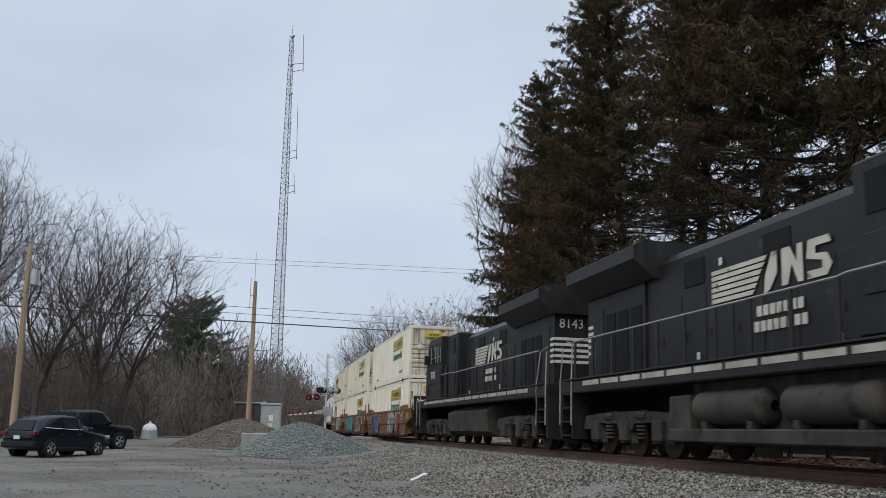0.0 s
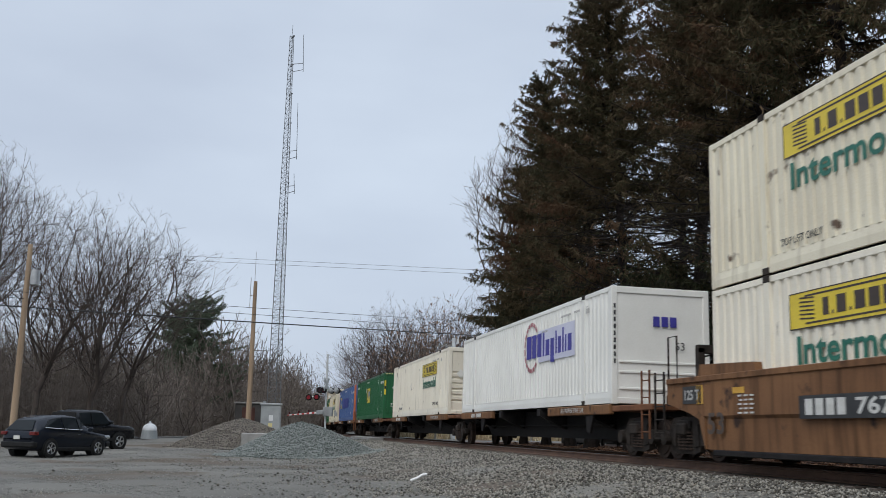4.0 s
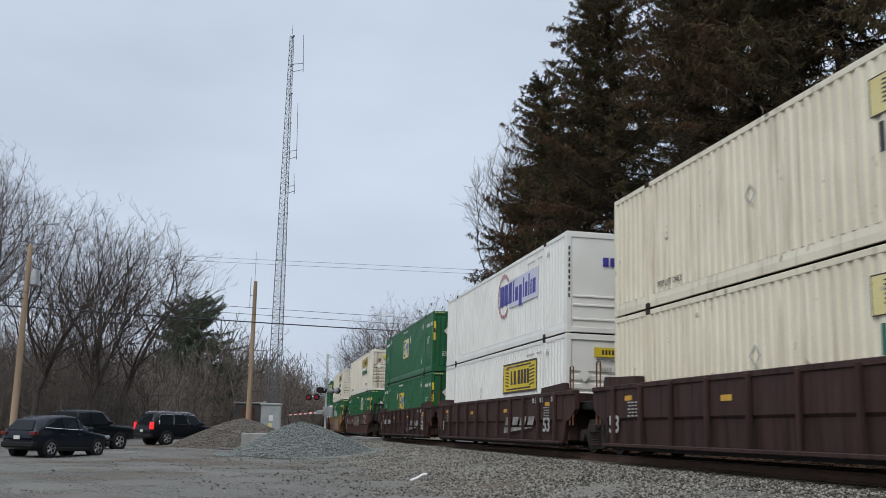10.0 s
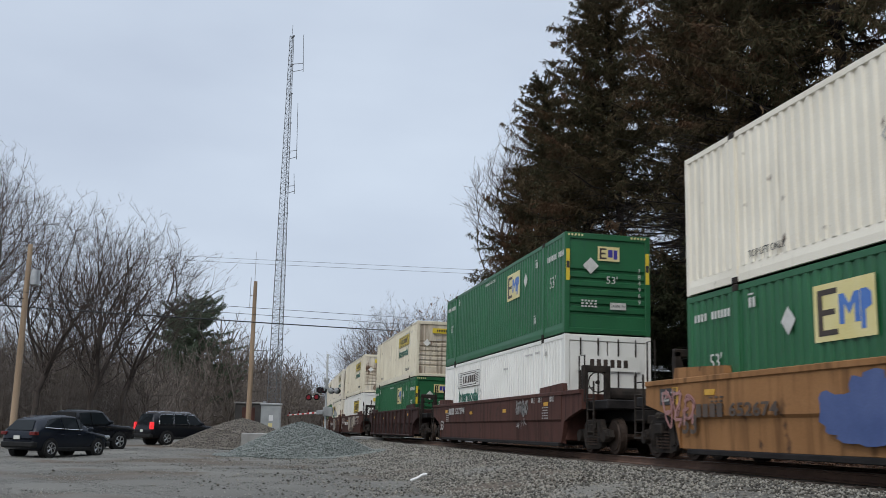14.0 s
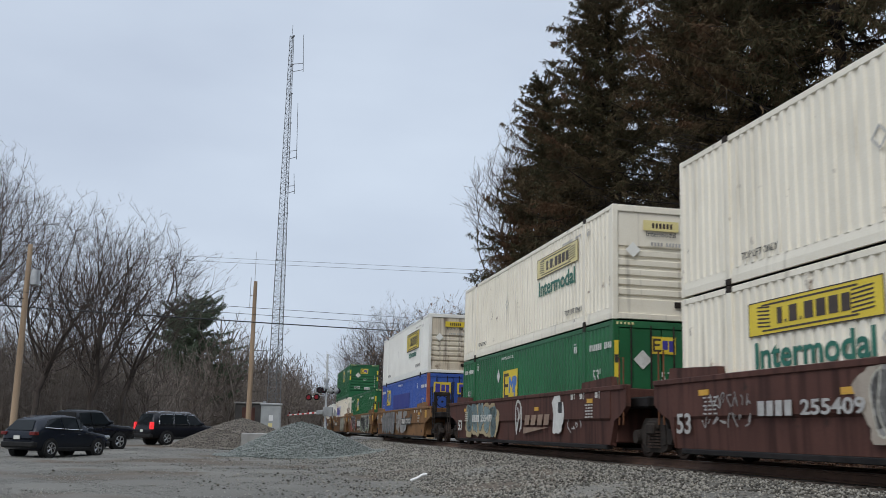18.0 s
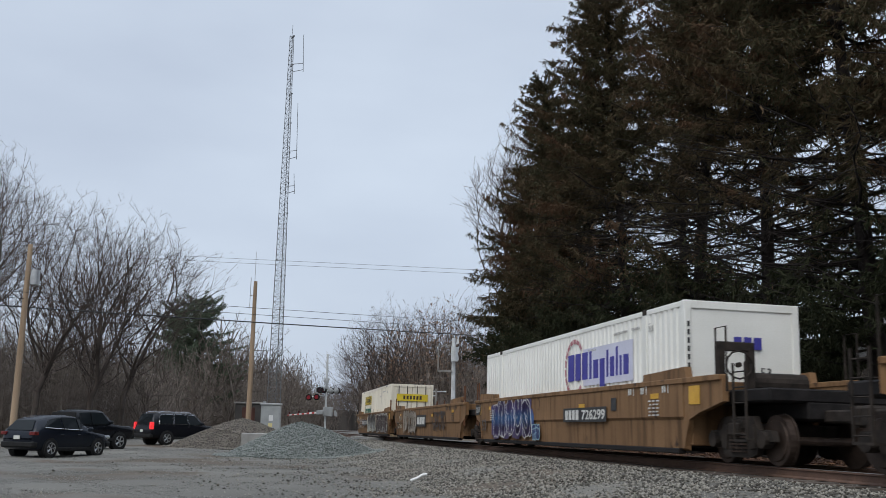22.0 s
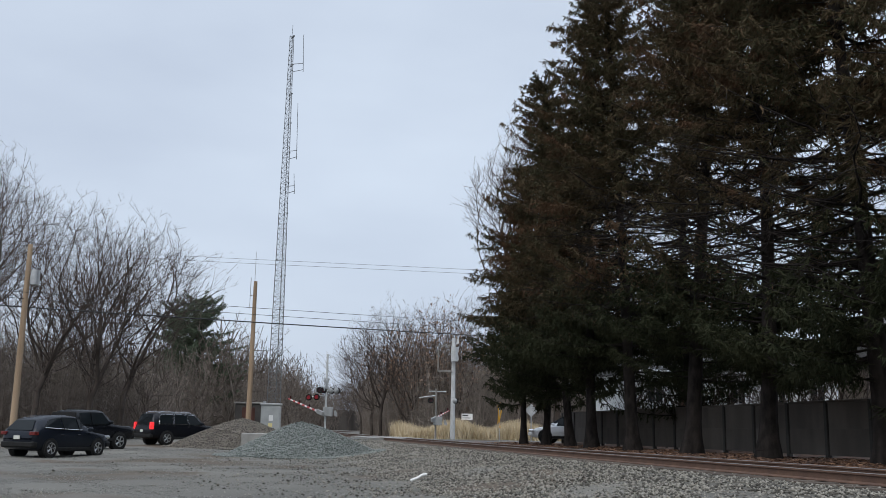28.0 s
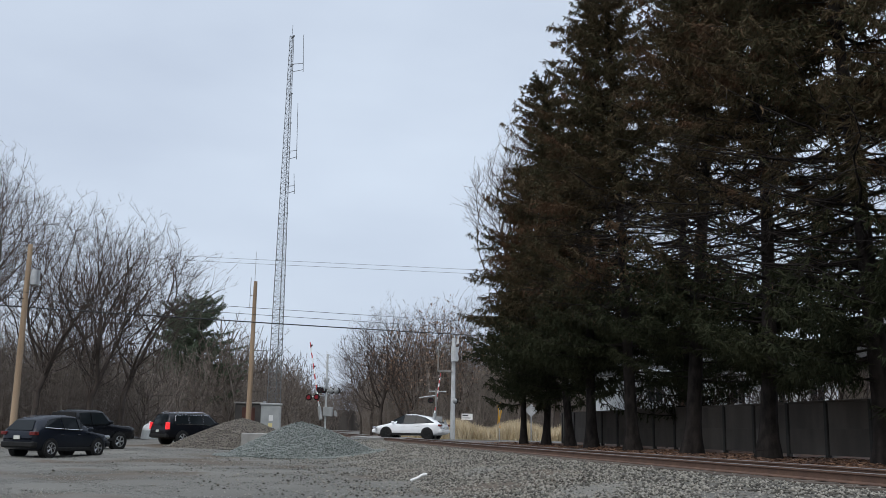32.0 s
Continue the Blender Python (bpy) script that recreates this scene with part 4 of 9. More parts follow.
def thicket():
    """Upright brush that fills the foot of the woods, and the wooded rim of the land all round."""
    rng = np.random.default_rng(9)
    n = 60000
    y = 66 + 90 * rng.random(n) ** 1.3
    x = rng.uniform(-0.52, 0.18, n) * y
    s, u = off_track(x, y)
    left = (s > 5.5 + np.clip((120 - y) * 0.30, 0, 20)) & (x < -9)
    right = (s < -4.5) & (y > 84) & (x / y < 0.17)
    ok = (left | right)
    x, y = x[ok][:26000], y[ok][:26000]
    n = len(x)
    z = ground_z(x, y)
    h = rng.uniform(0.8, 1.0, n) * (1.4 + 8.0 * rng.random(n) ** 1.4)
    P0 = np.stack([x, y, z - 0.1], -1)
    P1 = P0 + np.stack([rng.normal(0, 0.16, n) * h, rng.normal(0, 0.16, n) * h, h], -1)
    v, f = bars3(P0, P1, rng.uniform(0.012, 0.032, n), np.full(n, 0.006), 3)
    # taller saplings in the wood beyond the crossing
    m = 9000
    sy = 90 + 60 * rng.random(m) ** 1.3
    sx = rng.uniform(-0.09, 0.15, m) * sy
    ok = off_track(sx, sy)[0] < -4.5
    sx, sy = sx[ok], sy[ok]
    h2 = rng.uniform(3.0, 9.5, len(sx))
    Q0 = np.stack([sx, sy, ground_z(sx, sy) - 0.1], -1)
    Q1 = Q0 + np.stack([rng.normal(0, 0.14, len(sx)) * h2, rng.normal(0, 0.14, len(sx)) * h2, h2], -1)
    v2, f2 = bars3(Q0, Q1, rng.uniform(0.015, 0.04, len(sx)), np.full(len(sx), 0.008), 3)
    v, f = np.concatenate([v, v2]), np.concatenate([f, f2 + len(v)])
    P0, P1 = np.concatenate([P0, Q0]), np.concatenate([P1, Q1])
    n = len(P0)
    tagged(new("brush", big_mesh("brush", v, f, M["brushwood"])), "tangle of bare brown brush under the trees", "brush", kind="stuff")
    # side shoots of the brush
    k = rng.integers(0, n, 170000)
    t = rng.uniform(0.25, 0.95, len(k))[:, None]
    q = P0[k] * (1 - t) + P1[k] * t
    d = rng.normal(0, 1, (len(k), 3))
    d[:, 2] = np.abs(d[:, 2]) * 0.8
    d = d / np.linalg.norm(d, axis=1, keepdims=True) * rng.uniform(0.3, 1.1, (len(k), 1))
    v, f = flat_bars(list(zip(q, q + d, np.full(len(k), 0.019), np.full(len(k), 0.006))), 4)
    tagged(new("brush_twigs", big_mesh("brush_twigs", v, f, M["brushwood"])), "fine bare brown twigs of the brush", "brush", kind="stuff")
    a = np.linspace(0, 2 * np.pi, 3601)
    top = 8.5 + 1.0 * np.sin(a * 37) + 0.6 * np.sin(a * 91 + 1) + rng.uniform(-0.7, 0.7, len(a))
    X, Y = 420 * np.sin(a), 420 * np.cos(a)
    V = np.concatenate([np.stack([X, Y, np.full(len(a), -3.0)], -1), np.stack([X, Y, top], -1)])
    m = len(a)
    i = np.arange(m - 1)
    tagged(new("backdrop", big_mesh("backdrop", V, np.stack([i, i + 1, m + i + 1, m + i], -1), M["rimwood"])), "distant brown wooded rim", "backdrop", kind="structure")


conifers()
woods()
thicket()
# ---------------------------------------------------------------- containers
CL, CW, CH = 16.154, 2.59, 2.896
HX, HY = CL / 2, CW / 2
SIDE = Matrix.Rotation(radians(180), 4, "Z")        # lettering turned to the camera's side
END = Matrix.Rotation(radians(-90), 4, "Z")         # lettering turned to the leading end


def ribbed_side(y, ribs=58, deep=0.036):
    """A steel side folded into upright ribs, from the bottom rail to the top rail, drawn as one folded sheet with thickness."""
    s, out = Shape(), 1 if y > 0 else -1
    x0, x1, z0, z1 = -HX + 0.14, HX - 0.14, 0.30, CH - 0.12
    pitch = (x1 - x0) / ribs
    line = []
    for i in range(ribs):
        x = x0 + i * pitch
        line += [(x, 0), (x + pitch * 0.36, 0), (x + pitch * 0.50, deep), (x + pitch * 0.86, deep)]
    line.append((x1, 0))
    n = len(line)
    outer = y - out * 0.006
    v = [(x, outer - out * d, z) for z in (z0, z1) for x, d in line] + [(x, outer - out * (d + 0.01), z) for z in (z0, z1) for x, d in line]
    f = []
    for i in range(n - 1):
        f += [(i, i + 1, n + i + 1, n + i), (2 * n + i, 3 * n + i, 3 * n + i + 1, 2 * n + i + 1)]
    return s.put(v, f)


def slatted_end(x, out):
    """An end wall pressed into deep level ribs."""
    s = Shape()
    y0, y1 = -HY + 0.15, HY - 0.15
    prof = [(0.0, 0.16), (0.0, 0.52)]
    z = 0.52
    for _ in range(6):
        prof += [(-0.055, z + 0.035), (-0.055, z + 0.085), (0.0, z + 0.12), (0.0, z + 0.245)]
        z += 0.245
    prof += [(0.0, CH - 0.17)]
    poly = [(x - out * 0.045 + out * d, zz) for d, zz in prof]
    back = [(x - out * 0.13, zz) for d, zz in reversed(prof)]
    return s.prism(poly + back, y0, y1, "y")


def plain_end(x, out):
    s = Shape()
    s.box(min(x - out * 0.03, x - out * 0.09), max(x - out * 0.03, x - out * 0.09), -HY + 0.15, HY - 0.15, 0.16, CH - 0.15, 0.01)
    return s


C_MESH = {}


def shared(key, make, material, smooth=False):
    if key not in C_MESH:
        C_MESH[key] = make().mesh(key.split("/")[0], material, smooth)
    return C_MESH[key]


def container(colour, end="slats", post=None, label="", tail="doors", stained=False):
    """A 53-foot domestic container, standing on z = 0, its leading end towards -x."""
    c, pm = M[colour], M[post or colour]
    k = "/" + colour
    t = thing("shipping_container", label, "shipping container", group="containers on the train")
    for y in (HY, -HY):
        part("side_panel", shared("side_panel/%s%s" % (colour, y > 0), lambda: ribbed_side(y), c), c, t)
        part("bottom_rail", shared("bottom_rail/%s%s" % (colour, y > 0), lambda: Shape().prism(
            [(y, 0.02), (y, 0.16), (y * 0.985, 0.31), (y * 0.955, 0.31), (y * 0.955, 0.02)], -HX + 0.1, HX - 0.1, "x"), c), c, t)
        part("top_rail", shared("top_rail/%s%s" % (colour, y > 0), lambda: Shape().box(-HX + 0.1, HX - 0.1, min(y, y * 0.955), max(y, y * 0.955), CH - 0.13, CH - 0.01, 0.012), c), c, t)
        for x in (6.1, -6.1):
            lp = part("lifting_post", shared("lifting_post/%s%s%s" % (colour, y > 0, x), lambda: Shape().box(
                x - 0.095, x + 0.095, min(y + (0.020 if y > 0 else -0.020), y * 0.95), max(y + (0.020 if y > 0 else -0.020), y * 0.95), 0.0, CH, 0.014), c), c, t)
            for z in (0.0, CH - 0.12):
                part("corner_casting", shared("mid_casting/%s%s%s" % (y > 0, x, z > 1), lambda: Shape().box(
                    x - 0.10, x + 0.10, min(y + (0.026 if y > 0 else -0.026), y * 0.9), max(y + (0.026 if y > 0 else -0.026), y * 0.9), z - 0.012, z + 0.125, 0.015), M["truck"]), M["truck"], lp, "dirty steel casting")
        for x, out in ((-HX, -1), (HX, 1)):
            cp = part("corner_post", shared("corner_post/%s%s%s" % (post or colour, y > 0, x > 0), lambda: Shape().box(
                min(x, x - out * 0.15), max(x, x - out * 0.15), min(y, y - math.copysign(0.16, y)), max(y, y - math.copysign(0.16, y)), 0.0, CH, 0.015), pm), pm, t,
                "orange corner post" if post else "")
    part("roof", shared("roof" + k, lambda: Shape().box(-HX + 0.05, HX - 0.05, -HY + 0.04, HY - 0.04, CH - 0.07, CH - 0.025, 0.01), c), c, t)
    part("floor", shared("floor/all", lambda: Shape().box(-HX + 0.05, HX - 0.05, -HY + 0.06, HY - 0.06, 0.05, 0.15, 0.01), M["black"]), M["black"], t)
    for x, out, kind in ((-HX, -1, end), (HX, 1, tail)):
        sill = part("end_sill", shared("end_sill/%s%s" % (post or colour, x > 0), lambda: Shape().box(min(x, x - out * 0.12), max(x, x - out * 0.12), -HY + 0.14, HY - 0.14, 0.02, 0.165, 0.012), pm), pm, t)
        part("end_header", shared("end_header/%s%s" % (colour, x > 0), lambda: Shape().box(min(x, x - out * 0.12), max(x, x - out * 0.12), -HY + 0.14, HY - 0.14, CH - 0.175, CH - 0.005, 0.012), c), c, t)
        if kind == "slats":
            em = M["streak_end"] if stained else c
            part("end_wall", shared("end_wall/%s%s" % (em.name, x > 0), lambda: slatted_end(x, out), em), em, t, "rust-streaked ribbed end wall" if stained else "ribbed end wall")
        elif kind == "plain":
            part("end_wall", shared("flat_wall/%s%s" % (colour, x > 0), lambda: plain_end(x, out), c), c, t)
            for z in (0.35, 0.75, 1.0):
                part("end_rib", shared("end_rib/%s%s%s" % (colour, x > 0, z), lambda: Shape().box(min(x - out * 0.03, x + out * 0.004), max(x - out * 0.03, x + out * 0.004), -HY + 0.2, HY - 0.2, z, z + 0.07, 0.02), c), c, t)
        elif kind == "ribs":
            def upright():
                s = plain_end(x, out)
                for i in range(9):
                    y = -HY + 0.30 + i * 0.248
                    s.box(min(x - out * 0.03, x + out * 0.002), max(x - out * 0.03, x + out * 0.002), y - 0.07, y + 0.07, 0.3, CH - 0.3, 0.03)
                return s
            part("end_wall", shared("upright_wall/%s%s" % (colour, x > 0), upright, c), c, t)
        else:
            for sgn in (-1, 1):
                d = part("door", shared("door/%s%s%s" % (colour, x > 0, sgn), lambda: Shape().box(min(x - out * 0.02, x - out * 0.08), max(x - out * 0.02, x - out * 0.08),
                         min(sgn * 0.015, sgn * (HY - 0.16)), max(sgn * 0.015, sgn * (HY - 0.16)), 0.175, CH - 0.185, 0.015), c), c, t)
                for yy in (0.30, 0.82):
                    part("locking_rod", shared("locking_rod/%s%s%s" % (x > 0, sgn, yy), lambda: Shape().tube((x + out * 0.012, sgn * yy, 0.1), (x + out * 0.012, sgn * yy, CH - 0.1), 0.022, n=8)
                         .box(min(x - out * 0.02, x + out * 0.02), max(x - out * 0.02, x + out * 0.02), sgn * yy - 0.07, sgn * yy + 0.07, 0.85, 0.93, 0.01), M["truck"]), M["truck"], d, "galvanised locking rod")
    return t


def on_side(t, shape_or_mesh, mat, x, z, name, label="", y=HY + 0.005):
    """Lays something flat on the side that faces the camera. x runs to the right as one looks at the side: towards -x of the container."""
    return part(name, shape_or_mesh, mat, t, label, at=Matrix.Translation((-x, y, z)) @ SIDE)


def on_end(t, shape_or_mesh, mat, y, z, name, label="", x=-HX - 0.006):
    return part(name, shape_or_mesh, mat, t, label, at=Matrix.Translation((x, -y, z)) @ END)


def plate(w, h, thick=0.004, x=0.0, z=0.0):
    return Shape().box(x - w / 2, x + w / 2, -thick, 0.0, z - h / 2, z + h / 2)


def bars(rows, gap=0.38):
    """Plain bars in place of writing. rows: (x, z, width, height, pieces)."""
    s = Shape()
    for x, z, w, h, n in rows:
        p = w / n
        for i in range(n):
            s.box(x - w / 2 + i * p, x - w / 2 + (i + 1 - gap) * p, -0.008, -0.001, z - h / 2, z + h / 2)
    return s


def banner(w, h):
    """A hatched scroll with a row of plain dark blocks across it."""
    s = Shape()
    a, b, t = w * 0.40, h * 0.37, h * 0.025
    for z in (b, -b):
        s.box(-a * 0.95, a * 0.85, -0.008, -0.001, z - t, z + t)
    for i in range(6):
        z = -b * 0.75 + i * b * 0.3
        s.prism([(-a * 1.05, z + b * 0.1), (-a * 0.78, z - b * 0.02), (-a * 0.78, z + b * 0.10), (-a * 1.05, z + b * 0.22)], -0.008, -0.001)
        s.prism([(a * 0.74, z - b * 0.1), (a * 1.10, z + b * 0.02), (a * 1.10, z + b * 0.14), (a * 0.74, z + b * 0.02)], -0.008, -0.001)
    x = -w * 0.25
    for k, tall in ((0.55, 1), (0.16, 0.2), (0.85, 1), (0.16, 0.2), (0.9, 1), (0.9, 1), (0.9, 1), (0.8, 1)):
        p = w * 0.074 * k
        s.box(x, x + p, -0.009, -0.001, -b * 0.62, -b * 0.62 + b * 1.24 * tall)
        x += p + w * 0.022
    return s


def small_writing(t, seed, colour="greyink", rows=True):
    """Worn stencils that cannot be read, the lifting note and the placard frames."""
    rnd = random.Random(seed)
    ink = M[colour]
    on_side(t, shared("marking_a/" + colour, lambda: bars([(0, 0, 0.85, 0.06, 12), (0.9, 0.01, 0.5, 0.06, 7)], 0.5), ink), ink, 4.7, 2.52, "marking")
    on_side(t, shared("marking_b/" + colour, lambda: bars([(0, 0, 0.26, 0.13, 3), (0, 0.11, 0.26, 0.02, 1)], 0.55), ink), ink, 6.45, 2.45, "marking")
    on_side(t, shared("marking_c/" + colour, lambda: bars([(0, 0, 0.55, 0.06, 9)], 0.5), ink), ink, rnd.uniform(1.8, 3.4), 2.25, "marking")
    if rows:
        on_side(t, shared("placard_frame/" + colour, lambda: Shape().put([(0, -0.006, -0.2), (0.2, -0.006, 0), (0, -0.006, 0.2), (-0.2, -0.006, 0), (0, -0.006, -0.15), (0.15, -0.006, 0), (0, -0.006, 0.15), (-0.15, -0.006, 0)],
            [(0, 1, 5, 4), (1, 2, 6, 5), (2, 3, 7, 6), (3, 0, 4, 7)]), ink), ink, -1.6, 1.55, "placard_frame")


def white_scroll(t, tint="yellow", x=3.55, framed=False, word=True, wordmat="greenink", seed=0):
    """Yellow banner sign with the word under it, on a white container; a framed one is taller, its word small or missing."""
    w, h, z = (3.85, 0.98, 1.90) if framed else (3.72, 0.60, 2.17)
    k = "%s%s" % (w, h)
    sg = on_side(t, shared("sign_panel/%s%s" % (tint, k), lambda: plate(w, h), M[tint]), M[tint], x, z, "sign_panel", "yellow sign panel with a dark scroll")
    part("sign_scroll", shared("sign_scroll/" + k, lambda: banner(w, h), M["ink"]), M["ink"], sg)
    e = 0.06 if framed else 0.018
    part("sign_border", shared("sign_border/" + k, lambda: Shape().box(-w / 2, w / 2, -0.007, 0, h / 2 - e, h / 2).box(-w / 2, w / 2, -0.007, 0, -h / 2, -h / 2 + e)
         .box(-w / 2, -w / 2 + e, -0.007, 0, -h / 2, h / 2).box(w / 2 - e, w / 2, -0.007, 0, -h / 2, h / 2), M["ink"]), M["ink"], sg)
    if word and framed:
        on_side(t, fitted("Intermodal", 2.3, 0.32, M[wordmat], 0.01), M[wordmat], x - 0.03, 1.22, "lettering", "word under the sign")
    elif word:
        on_side(t, fitted("Intermodal", 3.3, 0.46, M[wordmat], 0.014), M[wordmat], x - 0.03, 1.53, "lettering", "bold word on the side")
    on_side(t, fitted("TOP LIFT ONLY", 1.45, 0.15, M["blackink"]), M["blackink"], 5.2, 0.52, "lettering", "black stencilled words")
    on_side(t, fitted("TOP LIFT ONLY", 1.2, 0.13, M["blackink"]), M["blackink"], -5.0, 0.46, "lettering", "black stencilled words")
    small_writing(t, seed)


def end_scroll(t, tint="yellow"):
    e = on_end(t, shared("end_sign/" + tint, lambda: plate(0.95, 0.26), M[tint]), M[tint], 0.0, 2.40, "end_sign", "small yellow sign")
    part("sign_scroll", shared("end_scroll/all", lambda: bars([(0.05, 0, 0.58, 0.13, 6)]), M["ink"]), M["ink"], e)
    on_end(t, letters("Intermodal", 0.13, M["blackink"]), M["blackink"], 0.0, 2.18, "lettering")
    on_end(t, shared("end_number/all", lambda: bars([(-0.2, 0, 0.34, 0.09, 4), (0.28, 0, 0.5, 0.09, 6)]), M["greyink"]), M["greyink"], 0.1, 1.93, "marking")
    on_end(t, shared("end_placard/all", lambda: Shape().put([(0, -0.006, -0.2), (0.2, -0.006, 0), (0, -0.006, 0.2), (-0.2, -0.006, 0)], [(0, 1, 2, 3)]), M["clean"]), M["clean"], -0.75, 1.75, "placard")
    on_end(t, shared("end_plate/all", lambda: plate(0.17, 0.15), M["truck"]), M["truck"], 0.42, 0.42, "data_plate", "small grey data plate")
    on_end(t, shared("end_box/all", lambda: Shape().box(-0.13, 0.13, -0.03, 0, -0.18, 0.18, 0.02), M["white"]), M["white"], 0.8, 0.40, "vent_box")


def green_marks(t, x=2.77, wide=False, patchmat="paleyellow", end=True):
    """Yellow square with dark and blue blocks, white stencils and white diamonds of a green container."""
    w, h, z = (1.76, 1.02, 1.68) if wide else (1.53, 0.90, 2.06)
    k = Matrix.Diagonal((w / 1.45, 1, h / 1.25, 1))
    s = on_side(t, shared("square_sign/%s%s" % (patchmat, wide), lambda: plate(w, h), M[patchmat]), M[patchmat], x, z, "square_sign", "pale yellow square sign")
    part("sign_block", shared("sign_block_a/all", lambda: Shape().box(-0.62, -0.5, -0.008, 0, -0.5, 0.5).box(-0.5, -0.14, -0.008, 0, 0.38, 0.5).box(-0.5, -0.2, -0.008, 0, -0.06, 0.06).box(-0.5, -0.14, -0.008, 0, -0.5, -0.38), M["ink"]), M["ink"], s, "dark brown block shape", at=k)
    part("sign_block", shared("sign_block_b/all", lambda: Shape().prism([(-0.1, -0.3), (0.02, -0.3), (0.02, 0.12), (0.14, -0.12), (0.26, 0.12), (0.26, -0.3), (0.38, -0.3), (0.38, 0.34), (0.26, 0.34), (0.14, 0.1), (0.02, 0.34), (-0.1, 0.34)], -0.008, -0.001, "y")
         .prism([(0.4, -0.46), (0.5, -0.46), (0.5, -0.08), (0.64, 0.0), (0.64, 0.26), (0.54, 0.36), (0.4, 0.36)], -0.008, -0.001, "y"), M["blueink"]), M["blueink"], s, "blue block shape", at=k)
    wi = M["whiteink"]
    on_side(t, letters("53'", 0.34, wi), wi, 7.0, 1.55, "lettering")
    on_side(t, letters("53'", 0.30, wi), wi, -6.9, 1.52, "lettering")
    on_side(t, shared("marking_j/all", lambda: bars([(-0.5, 0, 0.55, 0.15, 4), (0.3, 0, 0.75, 0.15, 6)]), wi), wi, -6.95, 2.42, "marking")
    on_side(t, shared("marking_k/all", lambda: bars([(0, 0, 0.26, 0.18, 2), (0, 0.15, 0.3, 0.03, 1)]), wi), wi, -5.5, 2.5, "marking")
    on_side(t, fitted("WARNING HIGH CUBE", 1.5, 0.10, wi), wi, (x if abs(x) < 2 else 0.0) - 0.4, 2.62, "lettering", "white stencilled words")
    if end:
        on_side(t, shared("white_diamond/all", lambda: Shape().put([(0, -0.006, -0.24), (0.22, -0.006, 0), (0, -0.006, 0.24), (-0.22, -0.006, 0)], [(0, 1, 2, 3)]), wi), wi, x + (1.45 if x > 0 else -1.5), 2.05, "placard", "white diamond placard")
    on_side(t, shared("marking_g/all", lambda: bars([(0, 0, 0.9, 0.16, 6), (0.85, 0, 0.5, 0.16, 4)]), wi), wi, 6.95, 2.3, "marking")
    on_side(t, shared("marking_h/all", lambda: bars([(0, 0, 0.26, 0.18, 2), (0, 0.15, 0.3, 0.03, 1)]), wi), wi, 5.45, 2.35, "marking")
    on_side(t, shared("marking_i/all", lambda: bars([(0, 0, 0.22, 0.2, 2), (0, 0.15, 0.26, 0.03, 1)]), wi), wi, 5.3, 0.62, "marking")
    if end:
        e = on_end(t, shared("end_square/" + patchmat, lambda: plate(0.66, 0.42), M[patchmat]), M[patchmat], 0.02, 2.32, "end_sign", "small pale yellow sign")
        part("sign_block", shared("end_block_a/all", lambda: Shape().box(-0.27, -0.22, -0.008, 0, -0.16, 0.16).box(-0.22, -0.06, -0.008, 0, 0.11, 0.16).box(-0.22, -0.09, -0.008, 0, -0.02, 0.03).box(-0.22, -0.06, -0.008, 0, -0.16, -0.11), M["ink"]), M["ink"], e)
        part("sign_block", shared("end_block_b/all", lambda: Shape().box(-0.02, 0.12, -0.008, 0, -0.1, 0.12).box(0.15, 0.26, -0.008, 0, -0.15, 0.12), M["purpleink"]), M["purpleink"], e)
        on_end(t, letters("53'", 0.22, wi), wi, 0.12, 1.55, "lettering")
        on_end(t, shared("end_diamond/all", lambda: Shape().put([(0, -0.006, -0.24), (0.24, -0.006, 0), (0, -0.006, 0.24), (-0.24, -0.006, 0)], [(0, 1, 2, 3)]), wi), wi, -0.52, 1.95, "placard", "white diamond placard")
        b = on_end(t, shared("weight_plate/all", lambda: plate(0.48, 0.2), wi), wi, 0.30, 0.82, "weight_plate", "white weight plate")
        part("lettering", letters("24,000 lbs", 0.085, M["blackink"], 0.9), None, b, at=Matrix.Translation((0, -0.004, 0)))
        on_end(t, shared("end_bars/all", lambda: bars([(0, 0.08, 0.5, 0.05, 5), (0, 0, 0.5, 0.05, 4), (0, -0.08, 0.5, 0.05, 5)]), wi), wi, -0.55, 0.86, "marking")
        on_end(t, letters("\n".join("%06d" % (100000 + (int(abs(x) * 7919) + 263034) % 899999)), 0.13, wi), wi, 0.95, 1.42, "lettering", "white upright number")
        for yy in (-1.2, 1.2):
            g = on_end(t, shared("warning_strip/all", lambda: plate(0.11, 0.9), M["yellow"]), M["yellow"], yy, 1.95, "warning_strip", "yellow upright warning label")
            part("strip_block", shared("strip_block/all", lambda: plate(0.09, 0.2, 0.008), M["blackink"]), M["blackink"], g)
        for yy in (-0.95, 0.95):
            on_end(t, shared("height_stripes/all", lambda: bars([(0, 0, 0.5, 0.06, 5)], 0.5), M["paleyellow"]), M["paleyellow"], yy, CH - 0.07, "height_stripe", "black and yellow height stripes")


